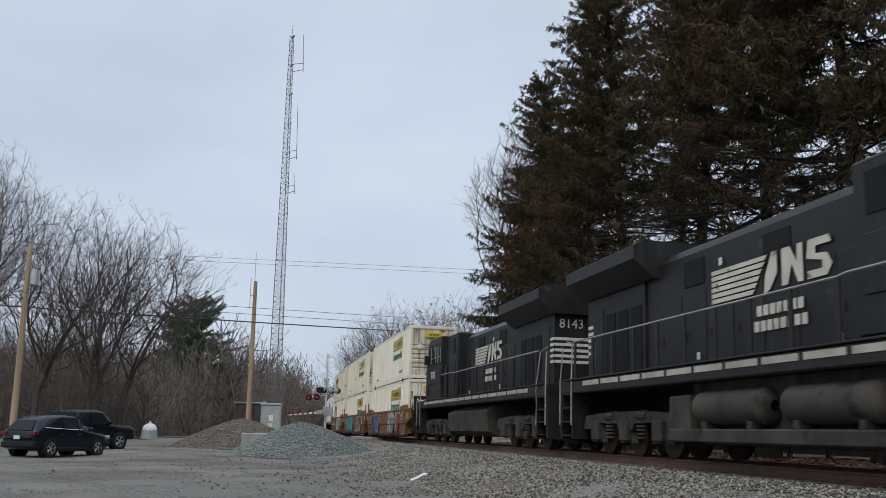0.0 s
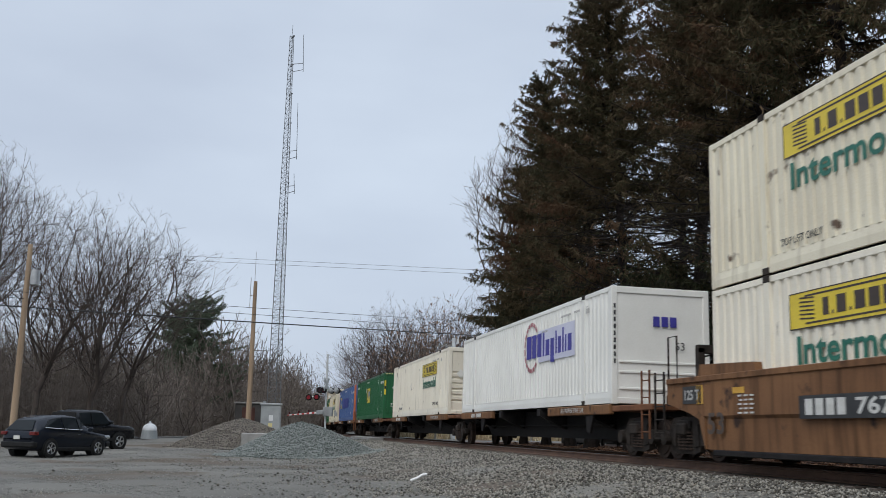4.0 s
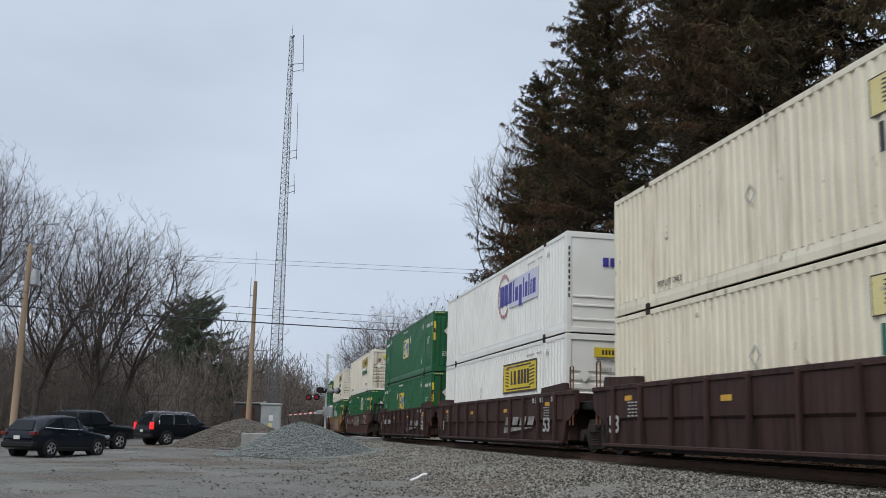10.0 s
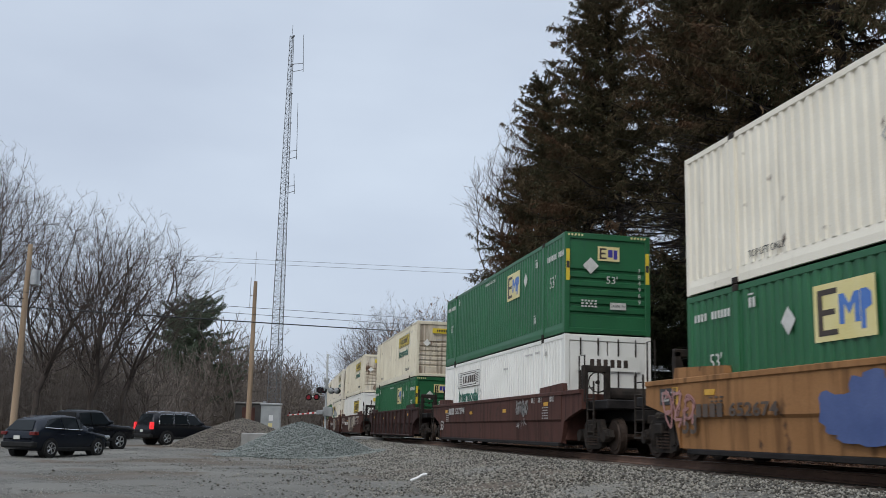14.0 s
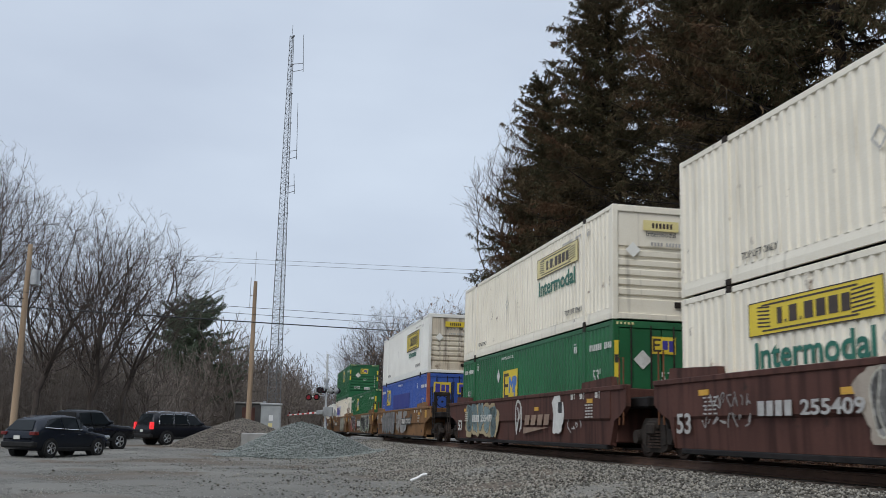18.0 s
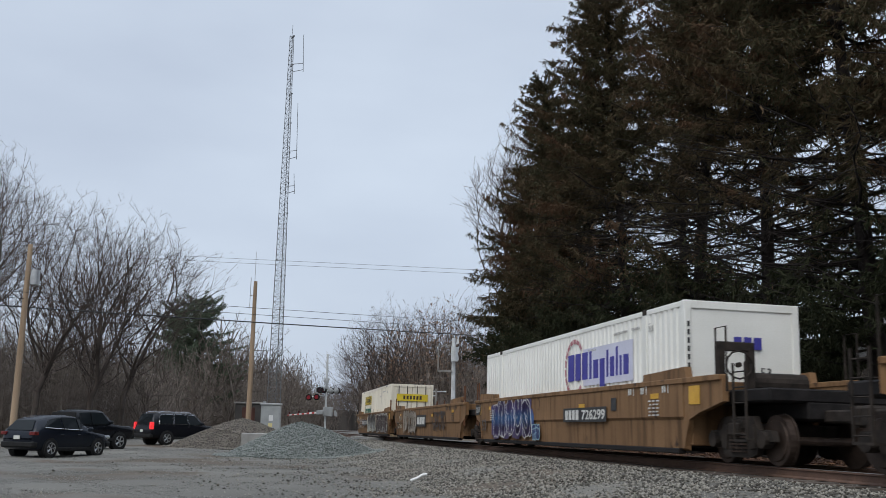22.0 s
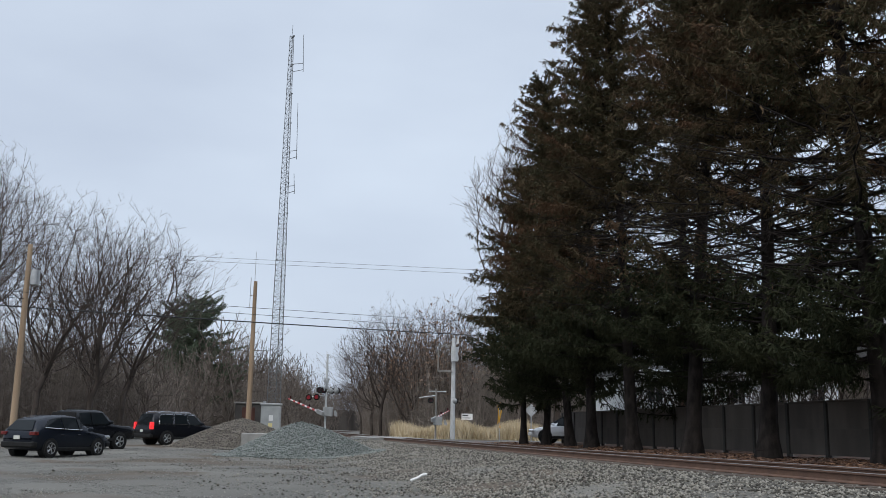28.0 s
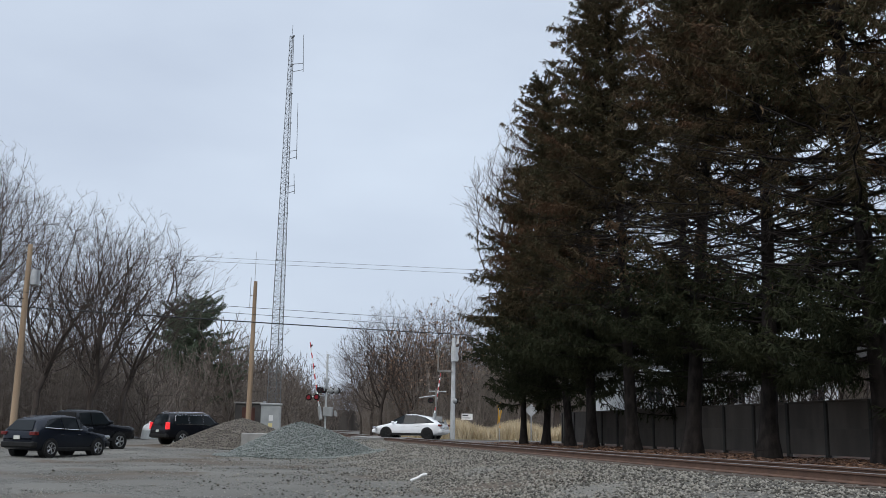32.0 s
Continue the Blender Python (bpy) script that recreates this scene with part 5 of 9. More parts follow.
def logistics_marks(t, x=3.05, end=True, big=False):
    """Purple block shapes and a ring of a white container."""
    pi = M["purpleink"]
    z = 1.84
    on_side(t, shared("pale_panel/all", lambda: plate(3.3, 0.95), M["lilac"]), M["lilac"], x + 0.72, z, "sign_panel", "pale lilac panel")

    def ring():
        s = Shape()
        for i in range(14):
            a, b = 2 * math.pi * i / 18 + 0.7, 2 * math.pi * (i + 0.8) / 18 + 0.7
            s.put([(r * math.cos(q), -0.006, r * math.sin(q)) for q in (a, b) for r in (0.66, 0.78)], [(0, 1, 3, 2)])
        return s
    on_side(t, shared("ring_sign/all", ring, M["ringred"]), M["ringred"], x - 1.63, z + 0.03, "ring_sign", "dull red and grey ring")
    def blocks(k):
        sh = Shape()
        for x0, x1, z0, z1 in ((-1.35, -1.05, -0.2, 0.25), (-0.98, -0.72, -0.2, 0.25), (-0.65, -0.38, -0.2, 0.25), (-0.3, -0.2, -0.2, 0.25), (-0.12, 0.1, -0.2, 0.1), (0.17, 0.38, -0.34, 0.1), (0.46, 0.54, -0.2, 0.22),
                               (0.61, 0.78, -0.2, 0.1), (0.85, 0.93, -0.2, 0.24), (1.0, 1.08, -0.2, 0.1), (1.15, 1.35, -0.2, 0.1)):
            sh.box(x0 * k, x1 * k, -0.009, 0, z0 * k, z1 * k)
        return sh
    on_side(t, shared("logo_blocks/all", lambda: blocks(1.57), pi), pi, x, z, "logo_strip", "row of purple block shapes")
    small_writing(t, 5, rows=False)
    if end:
        for i in (-1, 0, 1):
            k = 1.0 if big else 0.40
            on_end(t, shared("end_block/%s" % big, lambda: Shape().box(-0.22 * k, 0.22 * k, -0.012, 0, -0.32 * k, 0.32 * k, 0.01), pi), pi, (0.12 if big else 0.10) + 0.56 * k * i, 1.85 if big else 2.05, "logo_block", "purple block shape", x=-HX - (0.04 if big else 0.006))
        on_end(t, shared("end_column_b/all", lambda: bars([(0, 0.9 - i * 0.17, 0.08, 0.11, 1) for i in range(9)]), M["blackink"]), M["blackink"], -1.2, 1.5, "marking")
        on_end(t, letters("53", 0.2, M["blackink"]), None, 0.5, 1.45, "lettering")


# ---------------------------------------------------------------- trucks, well cars, spine cars
def bogie(parent, x, wheelbase=1.78, r=0.44):
    """A freight truck: two cast side frames, spring nests, a bolster, two axles with flanged wheels."""
    b = new("truck")
    b.parent = parent
    b.matrix_basis = Matrix.Translation((x, 0, 0))
    h = wheelbase / 2
    for sy in (1, -1):
        def frame_shape():
            s = Shape()
            out = [(-h - 0.28, 0.42), (-h - 0.22, 0.60), (-h + 0.22, 0.62), (-0.52, 0.86), (0.52, 0.86), (h - 0.22, 0.62), (h + 0.22, 0.60), (h + 0.28, 0.42),
                   (h - 0.2, 0.40), (0.60, 0.18), (0.36, 0.12), (-0.36, 0.12), (-0.60, 0.18), (-h + 0.2, 0.40)]
            s.prism(out, sy * 0.94, sy * 1.06)
            s.box(-0.26, 0.26, min(sy * 1.06, sy * 1.12), max(sy * 1.06, sy * 1.12), 0.62, 0.80, 0.02)
            for i in (-1, 1):
                s.tube((i * h, sy * 0.95, r), (i * h, sy * 1.14, r), 0.15, n=12)
                s.prism([(i * 0.62, 0.30), (i * 0.42, 0.26), (i * 0.40, 0.70), (i * 0.56, 0.72)], sy * 1.055, sy * 1.09)
            return s
        sf = part("side_frame", shared("side_frame/%s%s" % (sy, wheelbase), frame_shape, M["truck"]), M["truck"], b)
        def springs():
            s = Shape()
            for i in (-0.2, 0.0, 0.2):
                for k in range(6):
                    s.tube((i, sy * 1.06, 0.21 + k * 0.065), (i, sy * 1.06, 0.245 + k * 0.065), 0.085, n=8)
            return s
        part("spring_nest", shared("spring_nest/%s" % sy, springs, M["wheel"]), M["wheel"], b)
    part("bolster", shared("bolster/all", lambda: Shape().box(-0.2, 0.2, -1.2, 1.2, 0.50, 0.74, 0.03), M["truck"]), M["truck"], b)
    for i in (-1, 1):
        def wheelset():
            s = Shape().tube((0, -0.95, 0), (0, 0.95, 0), 0.08, n=10)
            for sy in (1, -1):
                s.tube((0, sy * 0.70, 0), (0, sy * 0.83, 0), r, n=28).tube((0, sy * 0.67, 0), (0, sy * 0.70, 0), r + 0.028, n=28)
                s.tube((0, sy * 0.82, 0), (0, sy * 0.855, 0), r * 0.86, r * 0.80, n=28)
            return s
        w = part("wheelset", shared("wheelset/%s" % r, wheelset, M["wheel"]), M["wheel"], b, at=Matrix.Translation((i * h, 0, r)))
    return b


def ladder(x, y, z0, z1, w=0.42, n=None):
    """Rungs between two stiles, standing in the x-z plane."""
    s = Shape()
    for dx in (-w / 2, w / 2):
        s.box(x + dx - 0.018, x + dx + 0.018, y - 0.018, y + 0.018, z0, z1)
    n = n or max(2, int((z1 - z0) / 0.36))
    for i in range(n):
        z = z0 + (i + 0.4) * (z1 - z0) / n
        s.tube((x - w / 2, y, z), (x + w / 2, y, z), 0.014, n=6)
    return s


def well_unit(colour, near, far, ends=("A", "A"), ribbed=False, label="", guide=True):
    """One platform of a double-stack car. near, far: distance from its middle to the coupling or joint at either end.
    ends: 'C' for a coupler end with its own truck, 'A' where the next platform shares the truck, 'T' where this one carries the shared truck."""
    c = M[colour]
    t = thing("well_car", label, "freight car", group="well cars of the train")
    W, top, x1 = 1.44, 1.60, 8.25
    reach_a, reach_b = (1.6 if k == "C" else 0.95 for k in ends)
    for sy in (1, -1):
        prof = [(sy * W, top), (sy * W, 0.86), (sy * (W - 0.05), 0.80), (sy * (W - 0.07), 0.24), (sy * (W - 0.16), 0.20), (sy * (W - 0.16), top)]
        side = part("side_sill", shared("side_sill/%s%s" % (colour, sy), lambda: Shape().prism(prof, -x1, x1, "x"), c), c, t)
        part("top_chord", shared("top_chord/%s%s%s%s" % (colour, sy, reach_a, reach_b), lambda: Shape().box(-x1 - reach_a + 0.05, x1 + reach_b - 0.05, min(sy * (W + 0.03), sy * (W - 0.16)), max(sy * (W + 0.03), sy * (W - 0.16)), top - 0.09, top + 0.02, 0.012), c), c, t)
        part("bottom_chord", shared("bottom_chord/%s%s" % (colour, sy), lambda: Shape().box(-x1 + 0.3, x1 - 0.3, min(sy * (W - 0.03), sy * (W - 0.2)), max(sy * (W - 0.03), sy * (W - 0.2)), 0.13, 0.235, 0.015), M["black"]), M["black"], t)
        for sx in (-1, 1):
            out = reach_a if sx < 0 else reach_b
            part("end_gusset", shared("end_gusset/%s%s%s%s" % (colour, sy, sx, out), lambda: Shape().prism(
                [(sx * (x1 - 0.02), 0.24), (sx * (x1 - 0.02), top - 0.02), (sx * (x1 + out), top - 0.02), (sx * (x1 + out), 1.12), (sx * (x1 + 0.62), 0.92), (sx * (x1 + 0.22), 0.80)], sy * (W - 0.02), sy * (W - 0.14)), c), c, t)
            part("end_chord", shared("end_chord/%s%s%s" % (colour, sy, sx), lambda: Shape().prism(
                [(sx * 6.30, top + 0.015), (sx * 6.34, top + 0.17), (sx * 8.35, top + 0.24), (sx * 8.42, top + 0.015)], sy * (W + 0.01), sy * (W - 0.14)), c), c, t, "raised end of the side")
        if ribbed:
            rb = shared("rib/%s%s" % (colour, sy), lambda: Shape().box(-0.05, 0.05, min(sy * W, sy * (W + 0.10)), max(sy * W, sy * (W + 0.10)), 0.26, top - 0.02, 0.02), c)
            for i in range(11):
                part("rib", rb, c, t, at=Matrix.Translation((-7.7 + i * 1.54, 0, 0)))
            part("rib_ledge", shared("rib_ledge/%s%s" % (colour, sy), lambda: Shape().box(-x1, x1, min(sy * W, sy * (W + 0.12)), max(sy * W, sy * (W + 0.12)), 0.20, 0.28, 0.015), c), c, t)
        for x, z in ((-6.9, 1.30), (6.9, 1.30), (-2.4, 1.18), (2.4, 1.18)):
            part("reflector", shared("reflector/%s" % sy, lambda: Shape().box(-0.2, 0.2, min(sy * (W + 0.002), sy * (W + 0.012)), max(sy * (W + 0.002), sy * (W + 0.012)), -0.055, 0.055), M["amber"]), M["amber"], t, at=Matrix.Translation((x, 0, z)))
    part("well_floor", shared("well_floor/all", lambda: Shape().box(-8.2, 8.2, -1.3, 1.3, 0.26, 0.33, 0.02), M["black"]), M["black"], t)
    for sx, reach, kind in ((-1, near, ends[0]), (1, far, ends[1])):
        a, b = sx * (x1 - 0.02), sx * (min(reach - 0.15, 11.0))
        lo, hi = min(a, b), max(a, b)
        part("end_platform", shared("end_platform/%.2f%d" % (reach, sx), lambda: Shape().box(lo, hi, -1.15, 1.15, 1.10, 1.34, 0.03)
             .box(lo, hi, -0.42, 0.42, 0.80, 1.12, 0.03), M["black"]), M["black"], t)
        part("bulkhead", shared("bulkhead/%s%d" % (colour, sx), lambda: Shape().box(min(a, a + sx * 0.12), max(a, a + sx * 0.12), -1.3, 1.3, 0.3, 1.58, 0.02), c), c, t)
        if kind in "CT":
            bogie(t, sx * (9.75 if kind == "C" else reach))
        if kind == "C":
            part("coupler", shared("coupler/%.2f%d" % (reach, sx), lambda: Shape().box(min(sx * 10.9, sx * reach), max(sx * 10.9, sx * reach), -0.1, 0.1, 0.76, 0.98, 0.03)
                 .box(min(sx * (reach - 0.28), sx * reach), max(sx * (reach - 0.28), sx * reach), -0.19, 0.19, 0.68, 1.04, 0.05), M["truck"]), M["truck"], t)
            for sy in (1, -1):
                part("ladder", shared("ladder/%d%d" % (sx, sy), lambda: ladder(sx * 10.35, sy * 1.36, 0.42, 1.80, 0.44, 5), M["truck"]), M["truck"], t)
                part("handrail", shared("handrail/%d%d" % (sx, sy), lambda: Shape().path([(sx * 9.5, sy * 1.36, 1.3), (sx * 9.5, sy * 1.36, 2.5), (sx * 9.9, sy * 1.36, 2.5), (sx * 9.9, sy * 1.36, 1.3)], 0.022), M["truck"]), M["truck"], t)
                part("step", shared("step/%d%d" % (sx, sy), lambda: Shape().box(min(sx * 10.1, sx * 10.6), max(sx * 10.1, sx * 10.6), sy * 1.36 - 0.16, sy * 1.36 + 0.02, 0.40, 0.44), M["truck"]), M["truck"], t)
            part("brake_stand", shared("brake_stand/%d" % sx, lambda: Shape().box(min(sx * 9.0, sx * 9.16), max(sx * 9.0, sx * 9.16), 0.35, 0.50, 1.3, 2.25, 0.02).box(min(sx * 9.0, sx * 9.16), max(sx * 9.0, sx * 9.16), 0.98, 1.13, 1.3, 2.25, 0.02)
                 .box(min(sx * 9.0, sx * 9.16), max(sx * 9.0, sx * 9.16), 0.35, 1.13, 2.12, 2.3, 0.02), M["truck"]), M["truck"], t)
            part("brake_wheel", shared("brake_wheel/%d" % sx, lambda: Shape().path([(sx * 9.24, 0.74 + 0.27 * math.cos(i * 0.5236), 1.85 + 0.27 * math.sin(i * 0.5236)) for i in range(13)], 0.02).tube((sx * 9.16, 0.74, 1.85), (sx * 9.26, 0.74, 1.85), 0.05), M["truck"]), M["truck"], t)
            part("air_reservoir", shared("air_reservoir/%d" % sx, lambda: Shape().tube((sx * 8.8, -0.9, 1.55), (sx * 8.8, 0.3, 1.55), 0.2, n=14), M["truck"]), M["truck"], t)
        else:
            for sy in (1, -1):
                part("handrail", shared("handrail_a/%d%d" % (sx, sy), lambda: Shape().path([(sx * 8.75, sy * 1.40, 0.7), (sx * 8.75, sy * 1.40, 2.25), (sx * 9.0, sy * 1.40, 2.25), (sx * 9.0, sy * 1.40, 0.7)], 0.022), M["rust"]), M["rust"], t)
    return t


def spine_unit(near, far, ends=("A", "A"), label=""):
    """One platform of a spine car: a deep centre sill, cross arms and short side sills that carry the container."""
    t = thing("spine_car", label, "freight car", group="spine cars of the train")
    d, c = M["black"], M["rust"]
    L = min(near, far) - 1.4
    part("centre_sill", shared("centre_sill/%.2f%.2f" % (near, far), lambda: Shape().prism([(-near + 0.3, 0.82), (-near + 2.2, 0.82), (-near + 3.1, 0.36), (far - 3.1, 0.36), (far - 2.2, 0.82), (far - 0.3, 0.82), (far - 0.3, 1.18), (-near + 0.3, 1.18)], -0.45, 0.45), d), d, t)
    for x in (-6.1, -2.2, 2.2, 6.1):
        part("cross_arm", shared("cross_arm/all", lambda: Shape().prism([(-1.30, 1.19), (-1.30, 0.98), (-0.45, 0.62), (0.45, 0.62), (1.30, 0.98), (1.30, 1.19)], -0.16, 0.16, "x"), d), d, t, at=Matrix.Translation((x, 0, 0)))
    for sy in (1, -1):
        for x in (-5.6, 5.6):
            part("side_sill", shared("short_sill/%d%d" % (sy, x), lambda: Shape().box(-2.4, 2.4, min(sy * 1.34, sy * 1.20), max(sy * 1.34, sy * 1.20), 0.96, 1.20, 0.02), M["brown"]), M["brown"], t, "rusty brown side sill", at=Matrix.Translation((x, 0, 0)))
            part("hanger_plate", shared("hanger_plate/%d" % sy, lambda: Shape().prism([(-0.3, 0.97), (0.3, 0.97), (0.18, 0.55), (-0.02, 0.5)], sy * 1.22, sy * 1.28), d), d, t, at=Matrix.Translation((x - 0.9, 0, 0)))
        part("marking", shared("sill_number/%d" % sy, lambda: bars([(-0.75, 0, 0.55, 0.14, 4), (0.1, 0, 0.8, 0.14, 6)]), M["whiteink"]), M["whiteink"], t, at=Matrix.Translation((5.2 * sy, sy * 1.342, 1.08)) @ (SIDE if sy > 0 else Matrix()))
        part("lettering", letters("ALL-PURPOSE SPINE CAR", 0.13, M["greyink"], 0.9), None, t, "worn stencilled words", at=Matrix.Translation((-5.3 * sy, sy * 1.343, 1.08)) @ (SIDE if sy > 0 else Matrix()))
        part("air_pipe", shared("air_pipe/%d" % sy, lambda: Shape().tube((-6.5, sy * 0.6, 0.72), (6.5, sy * 0.6, 0.72), 0.03, n=6), d), d, t)
    for sx, reach, kind in ((-1, near, ends[0]), (1, far, ends[1])):
        part("end_deck", shared("end_deck/%.2f%d" % (reach, sx), lambda: Shape().box(min(sx * 8.1, sx * (reach - 0.25)), max(sx * 8.1, sx * (reach - 0.25)), -1.30, 1.30, 1.02, 1.16, 0.02), c), c, t)
        if kind == "C":
            bogie(t, sx * (reach - 1.55))
            part("coupler", shared("coupler_s/%.2f%d" % (reach, sx), lambda: Shape().box(min(sx * (reach - 0.9), sx * reach), max(sx * (reach - 0.9), sx * reach), -0.12, 0.12, 0.76, 0.98, 0.03), M["truck"]), M["truck"], t)
            for sy in (1, -1):
                part("ladder", shared("ladder_s/%.2f%d%d" % (reach, sx, sy), lambda: ladder(sx * (reach - 0.6), sy * 1.28, 0.40, 1.9, 0.42, 4), c), c, t)
        elif kind == "T":
            bogie(t, sx * reach)
    return t


# ---------------------------------------------------------------- locomotives
M["loco"] = surf("black_locomotive_enamel", (0.0105, 0.0108, 0.0108), (0.021, 0.0208, 0.020), 1.2, 0.48, 0.08, spot=(0.045, 0.040, 0.034), spot_at=0.66, streak=(0.034, 0.030, 0.025), streak_at=0.54)
M["locodust"] = surf("dust_coated_steel", (0.030, 0.027, 0.023), (0.066, 0.058, 0.048), 1.6, 0.9, 0.2, spot=(0.018, 0.016, 0.014), spot_at=0.58, spot_scale=1.4)
M["grille"] = surf("sooty_grille", (0.006, 0.006, 0.006), (0.012, 0.012, 0.012), 6, 0.8, 0.4)
M["tankgrey"] = surf("dusty_black_tank", (0.018, 0.017, 0.016), (0.038, 0.035, 0.031), 2.0, 0.7, 0.2, streak=(0.05, 0.045, 0.04))
M["railgrey"] = surf("worn_handrail_paint", (0.20, 0.195, 0.18), (0.32, 0.31, 0.285), 6, 0.55, 0.1)
M["sillstripe"] = surf("grimy_white_stripe", (0.26, 0.245, 0.20), (0.42, 0.40, 0.33), 1.5, 0.6, 0.1, spot=(0.12, 0.1, 0.08), spot_at=0.62)
for _k in ("loco", "locodust", "grille", "tankgrey"):
    M[_k].node_tree.nodes["Principled BSDF"].inputs["Specular IOR Level"].default_value = 0.22
M["glass"] = glass("dark_window_glass")


def locomotive(label, number=""):
    """A six-axle diesel, cab towards -x, on z = 0 at the rail head."""
    t = thing("locomotive", label, "locomotive", group="locomotives of the train")
    k = M["loco"]

    def add(name, s, mat=k, lab="", parent=t, smooth=False):
        return part(name, s, mat, parent, lab, smooth)
    add("frame", Shape().box(-10.6, 10.6, -1.5, 1.5, 1.52, 1.86, 0.03))
    for sy in (1, -1):
        for i in range(14):
            x = -8.5 + i * 1.24
            add("sill_stripe", shared("sill_stripe/%s" % sy, lambda: Shape().box(0.0, 1.10, min(sy * 1.502, sy * 1.512), max(sy * 1.502, sy * 1.512), 1.69, 1.81), M["sillstripe"]), M["sillstripe"], "grimy white stripe").matrix_basis = Matrix.Translation((x, 0, 0))
        add("walkway", Shape().box(-8.6, 10.2, min(sy * 0.9, sy * 1.53), max(sy * 0.9, sy * 1.53), 1.86, 1.90, 0.01))
    # long hood in three bays with doors
    hood = add("hood", Shape().prism([(-0.92, 1.86), (-0.92, 4.28), (-0.70, 4.50), (0.70, 4.50), (0.92, 4.28), (0.92, 1.86)], -4.6, 6.0, "x"))
    for sy in (1, -1):
        for i in range(9):
            x = -4.1 + i * 1.1
            add("hood_door", Shape().box(x - 0.50, x + 0.50, min(sy * 0.92, sy * 0.938), max(sy * 0.92, sy * 0.938), 2.00, 3.45, 0.012), k, "", hood)
            add("door_latch", Shape().box(x + 0.36, x + 0.42, min(sy * 0.938, sy * 0.962), max(sy * 0.938, sy * 0.962), 2.45, 2.62, 0.008), M["truck"], "", hood)
        for x in (-3.2, 0.4, 3.6):
            add("vent_grille", Shape().box(x - 0.45, x + 0.45, min(sy * 0.92, sy * 0.946), max(sy * 0.92, sy * 0.946), 3.58, 4.14, 0.01), M["grille"], "", hood)
    add("exhaust_stack", Shape().box(1.0, 1.9, -0.35, 0.35, 4.46, 4.64, 0.04), M["grille"])
    add("roof_hatch", Shape().box(-3.6, -0.4, -0.6, 0.6, 4.46, 4.56, 0.03))
    add("electrical_cabin", Shape().box(-4.62, -2.3, -1.30, 1.30, 1.92, 4.60, 0.06), k, "tall equipment cabin behind the cab")
    for sy in (1, -1):
        add("cabin_vent", Shape().box(-3.15, -2.65, min(sy * 1.30, sy * 1.32), max(sy * 1.30, sy * 1.32), 3.72, 4.38, 0.01), M["grille"])
        add("cabin_panel", Shape().box(-3.9, -2.55, min(sy * 1.30, sy * 1.33), max(sy * 1.30, sy * 1.33), 2.55, 3.45, 0.012))
        add("cabin_panel", Shape().box(-4.55, -4.05, min(sy * 1.30, sy * 1.40), max(sy * 1.30, sy * 1.40), 1.95, 3.3, 0.02))
    # radiator section with overhanging wings
    add("radiator_body", Shape().prism([(-0.98, 1.86), (-0.98, 4.20), (0.98, 4.20), (0.98, 1.86)], 6.0, 9.7, "x"))
    wing = add("radiator_wing", Shape().prism([(-1.05, 4.0), (-1.56, 4.42), (-1.56, 4.72), (-1.30, 4.86), (1.30, 4.86), (1.56, 4.72), (1.56, 4.42), (1.05, 4.0)], 5.3, 9.9, "x"), k, "overhanging radiator wing")
    add("radiator_core", Shape().box(5.5, 9.7, -1.2, 1.2, 4.855, 4.885, 0.0), M["grille"])
    for sy in (1, -1):
        for x in (6.5, 7.3, 8.1):
            add("radiator_grille", Shape().box(x - 0.32, x + 0.32, min(sy * 0.98, sy * 1.0), max(sy * 0.98, sy * 1.0), 2.0, 3.5, 0.01), M["grille"])
        add("radiator_door", Shape().box(8.6, 9.3, min(sy * 0.98, sy * 1.0), max(sy * 0.98, sy * 1.0), 1.8, 3.7, 0.01))
    for i in range(5):
        z = 2.55 + i * 0.17
        add("stripe", Shape().box(9.702, 9.712, -0.97, 0.97, z, z + 0.085), M["whiteink"], "white end stripe")
        for sy in (1, -1):
            add("stripe", Shape().box(9.32, 9.69, min(sy * 0.981, sy * 0.99), max(sy * 0.981, sy * 0.99), z, z + 0.085), M["whiteink"])
    hl = add("headlight", Shape().box(9.70, 9.85, 0.02, 0.54, 3.72, 3.96, 0.04))
    for sy in (0.16, 0.40):
        add("lamp_lens", Shape().tube((9.84, sy, 3.84), (9.87, sy, 3.84), 0.085, n=14), M["clean"], "clear round lens", hl)
    # cab and nose
    add("cab", Shape().prism([(-8.15, 1.86), (-8.15, 3.22), (-7.75, 4.42), (-7.35, 4.62), (-4.6, 4.62), (-4.6, 1.86)], -1.50, 1.50, "y"))
    add("nose", Shape().prism([(-10.05, 1.86), (-10.05, 2.55), (-9.55, 3.14), (-8.15, 3.22), (-8.15, 1.86)], -1.12, 1.12, "y"))
    for i in range(5):
        z = 2.1 + i * 0.18
        for sy in (1, -1):
            add("stripe", Shape().box(-10.0 + 0.07 * i, -9.25 + 0.1 * i, min(sy * 1.121, sy * 1.13), max(sy * 1.121, sy * 1.13), z, z + 0.09), M["whiteink"], "white nose stripe")
        add("stripe", Shape().prism([(-10.058, z - 0.25), (-10.064, z - 0.25), (-10.064, z - 0.17), (-10.058, z - 0.17)], -1.1, 1.1), M["whiteink"])
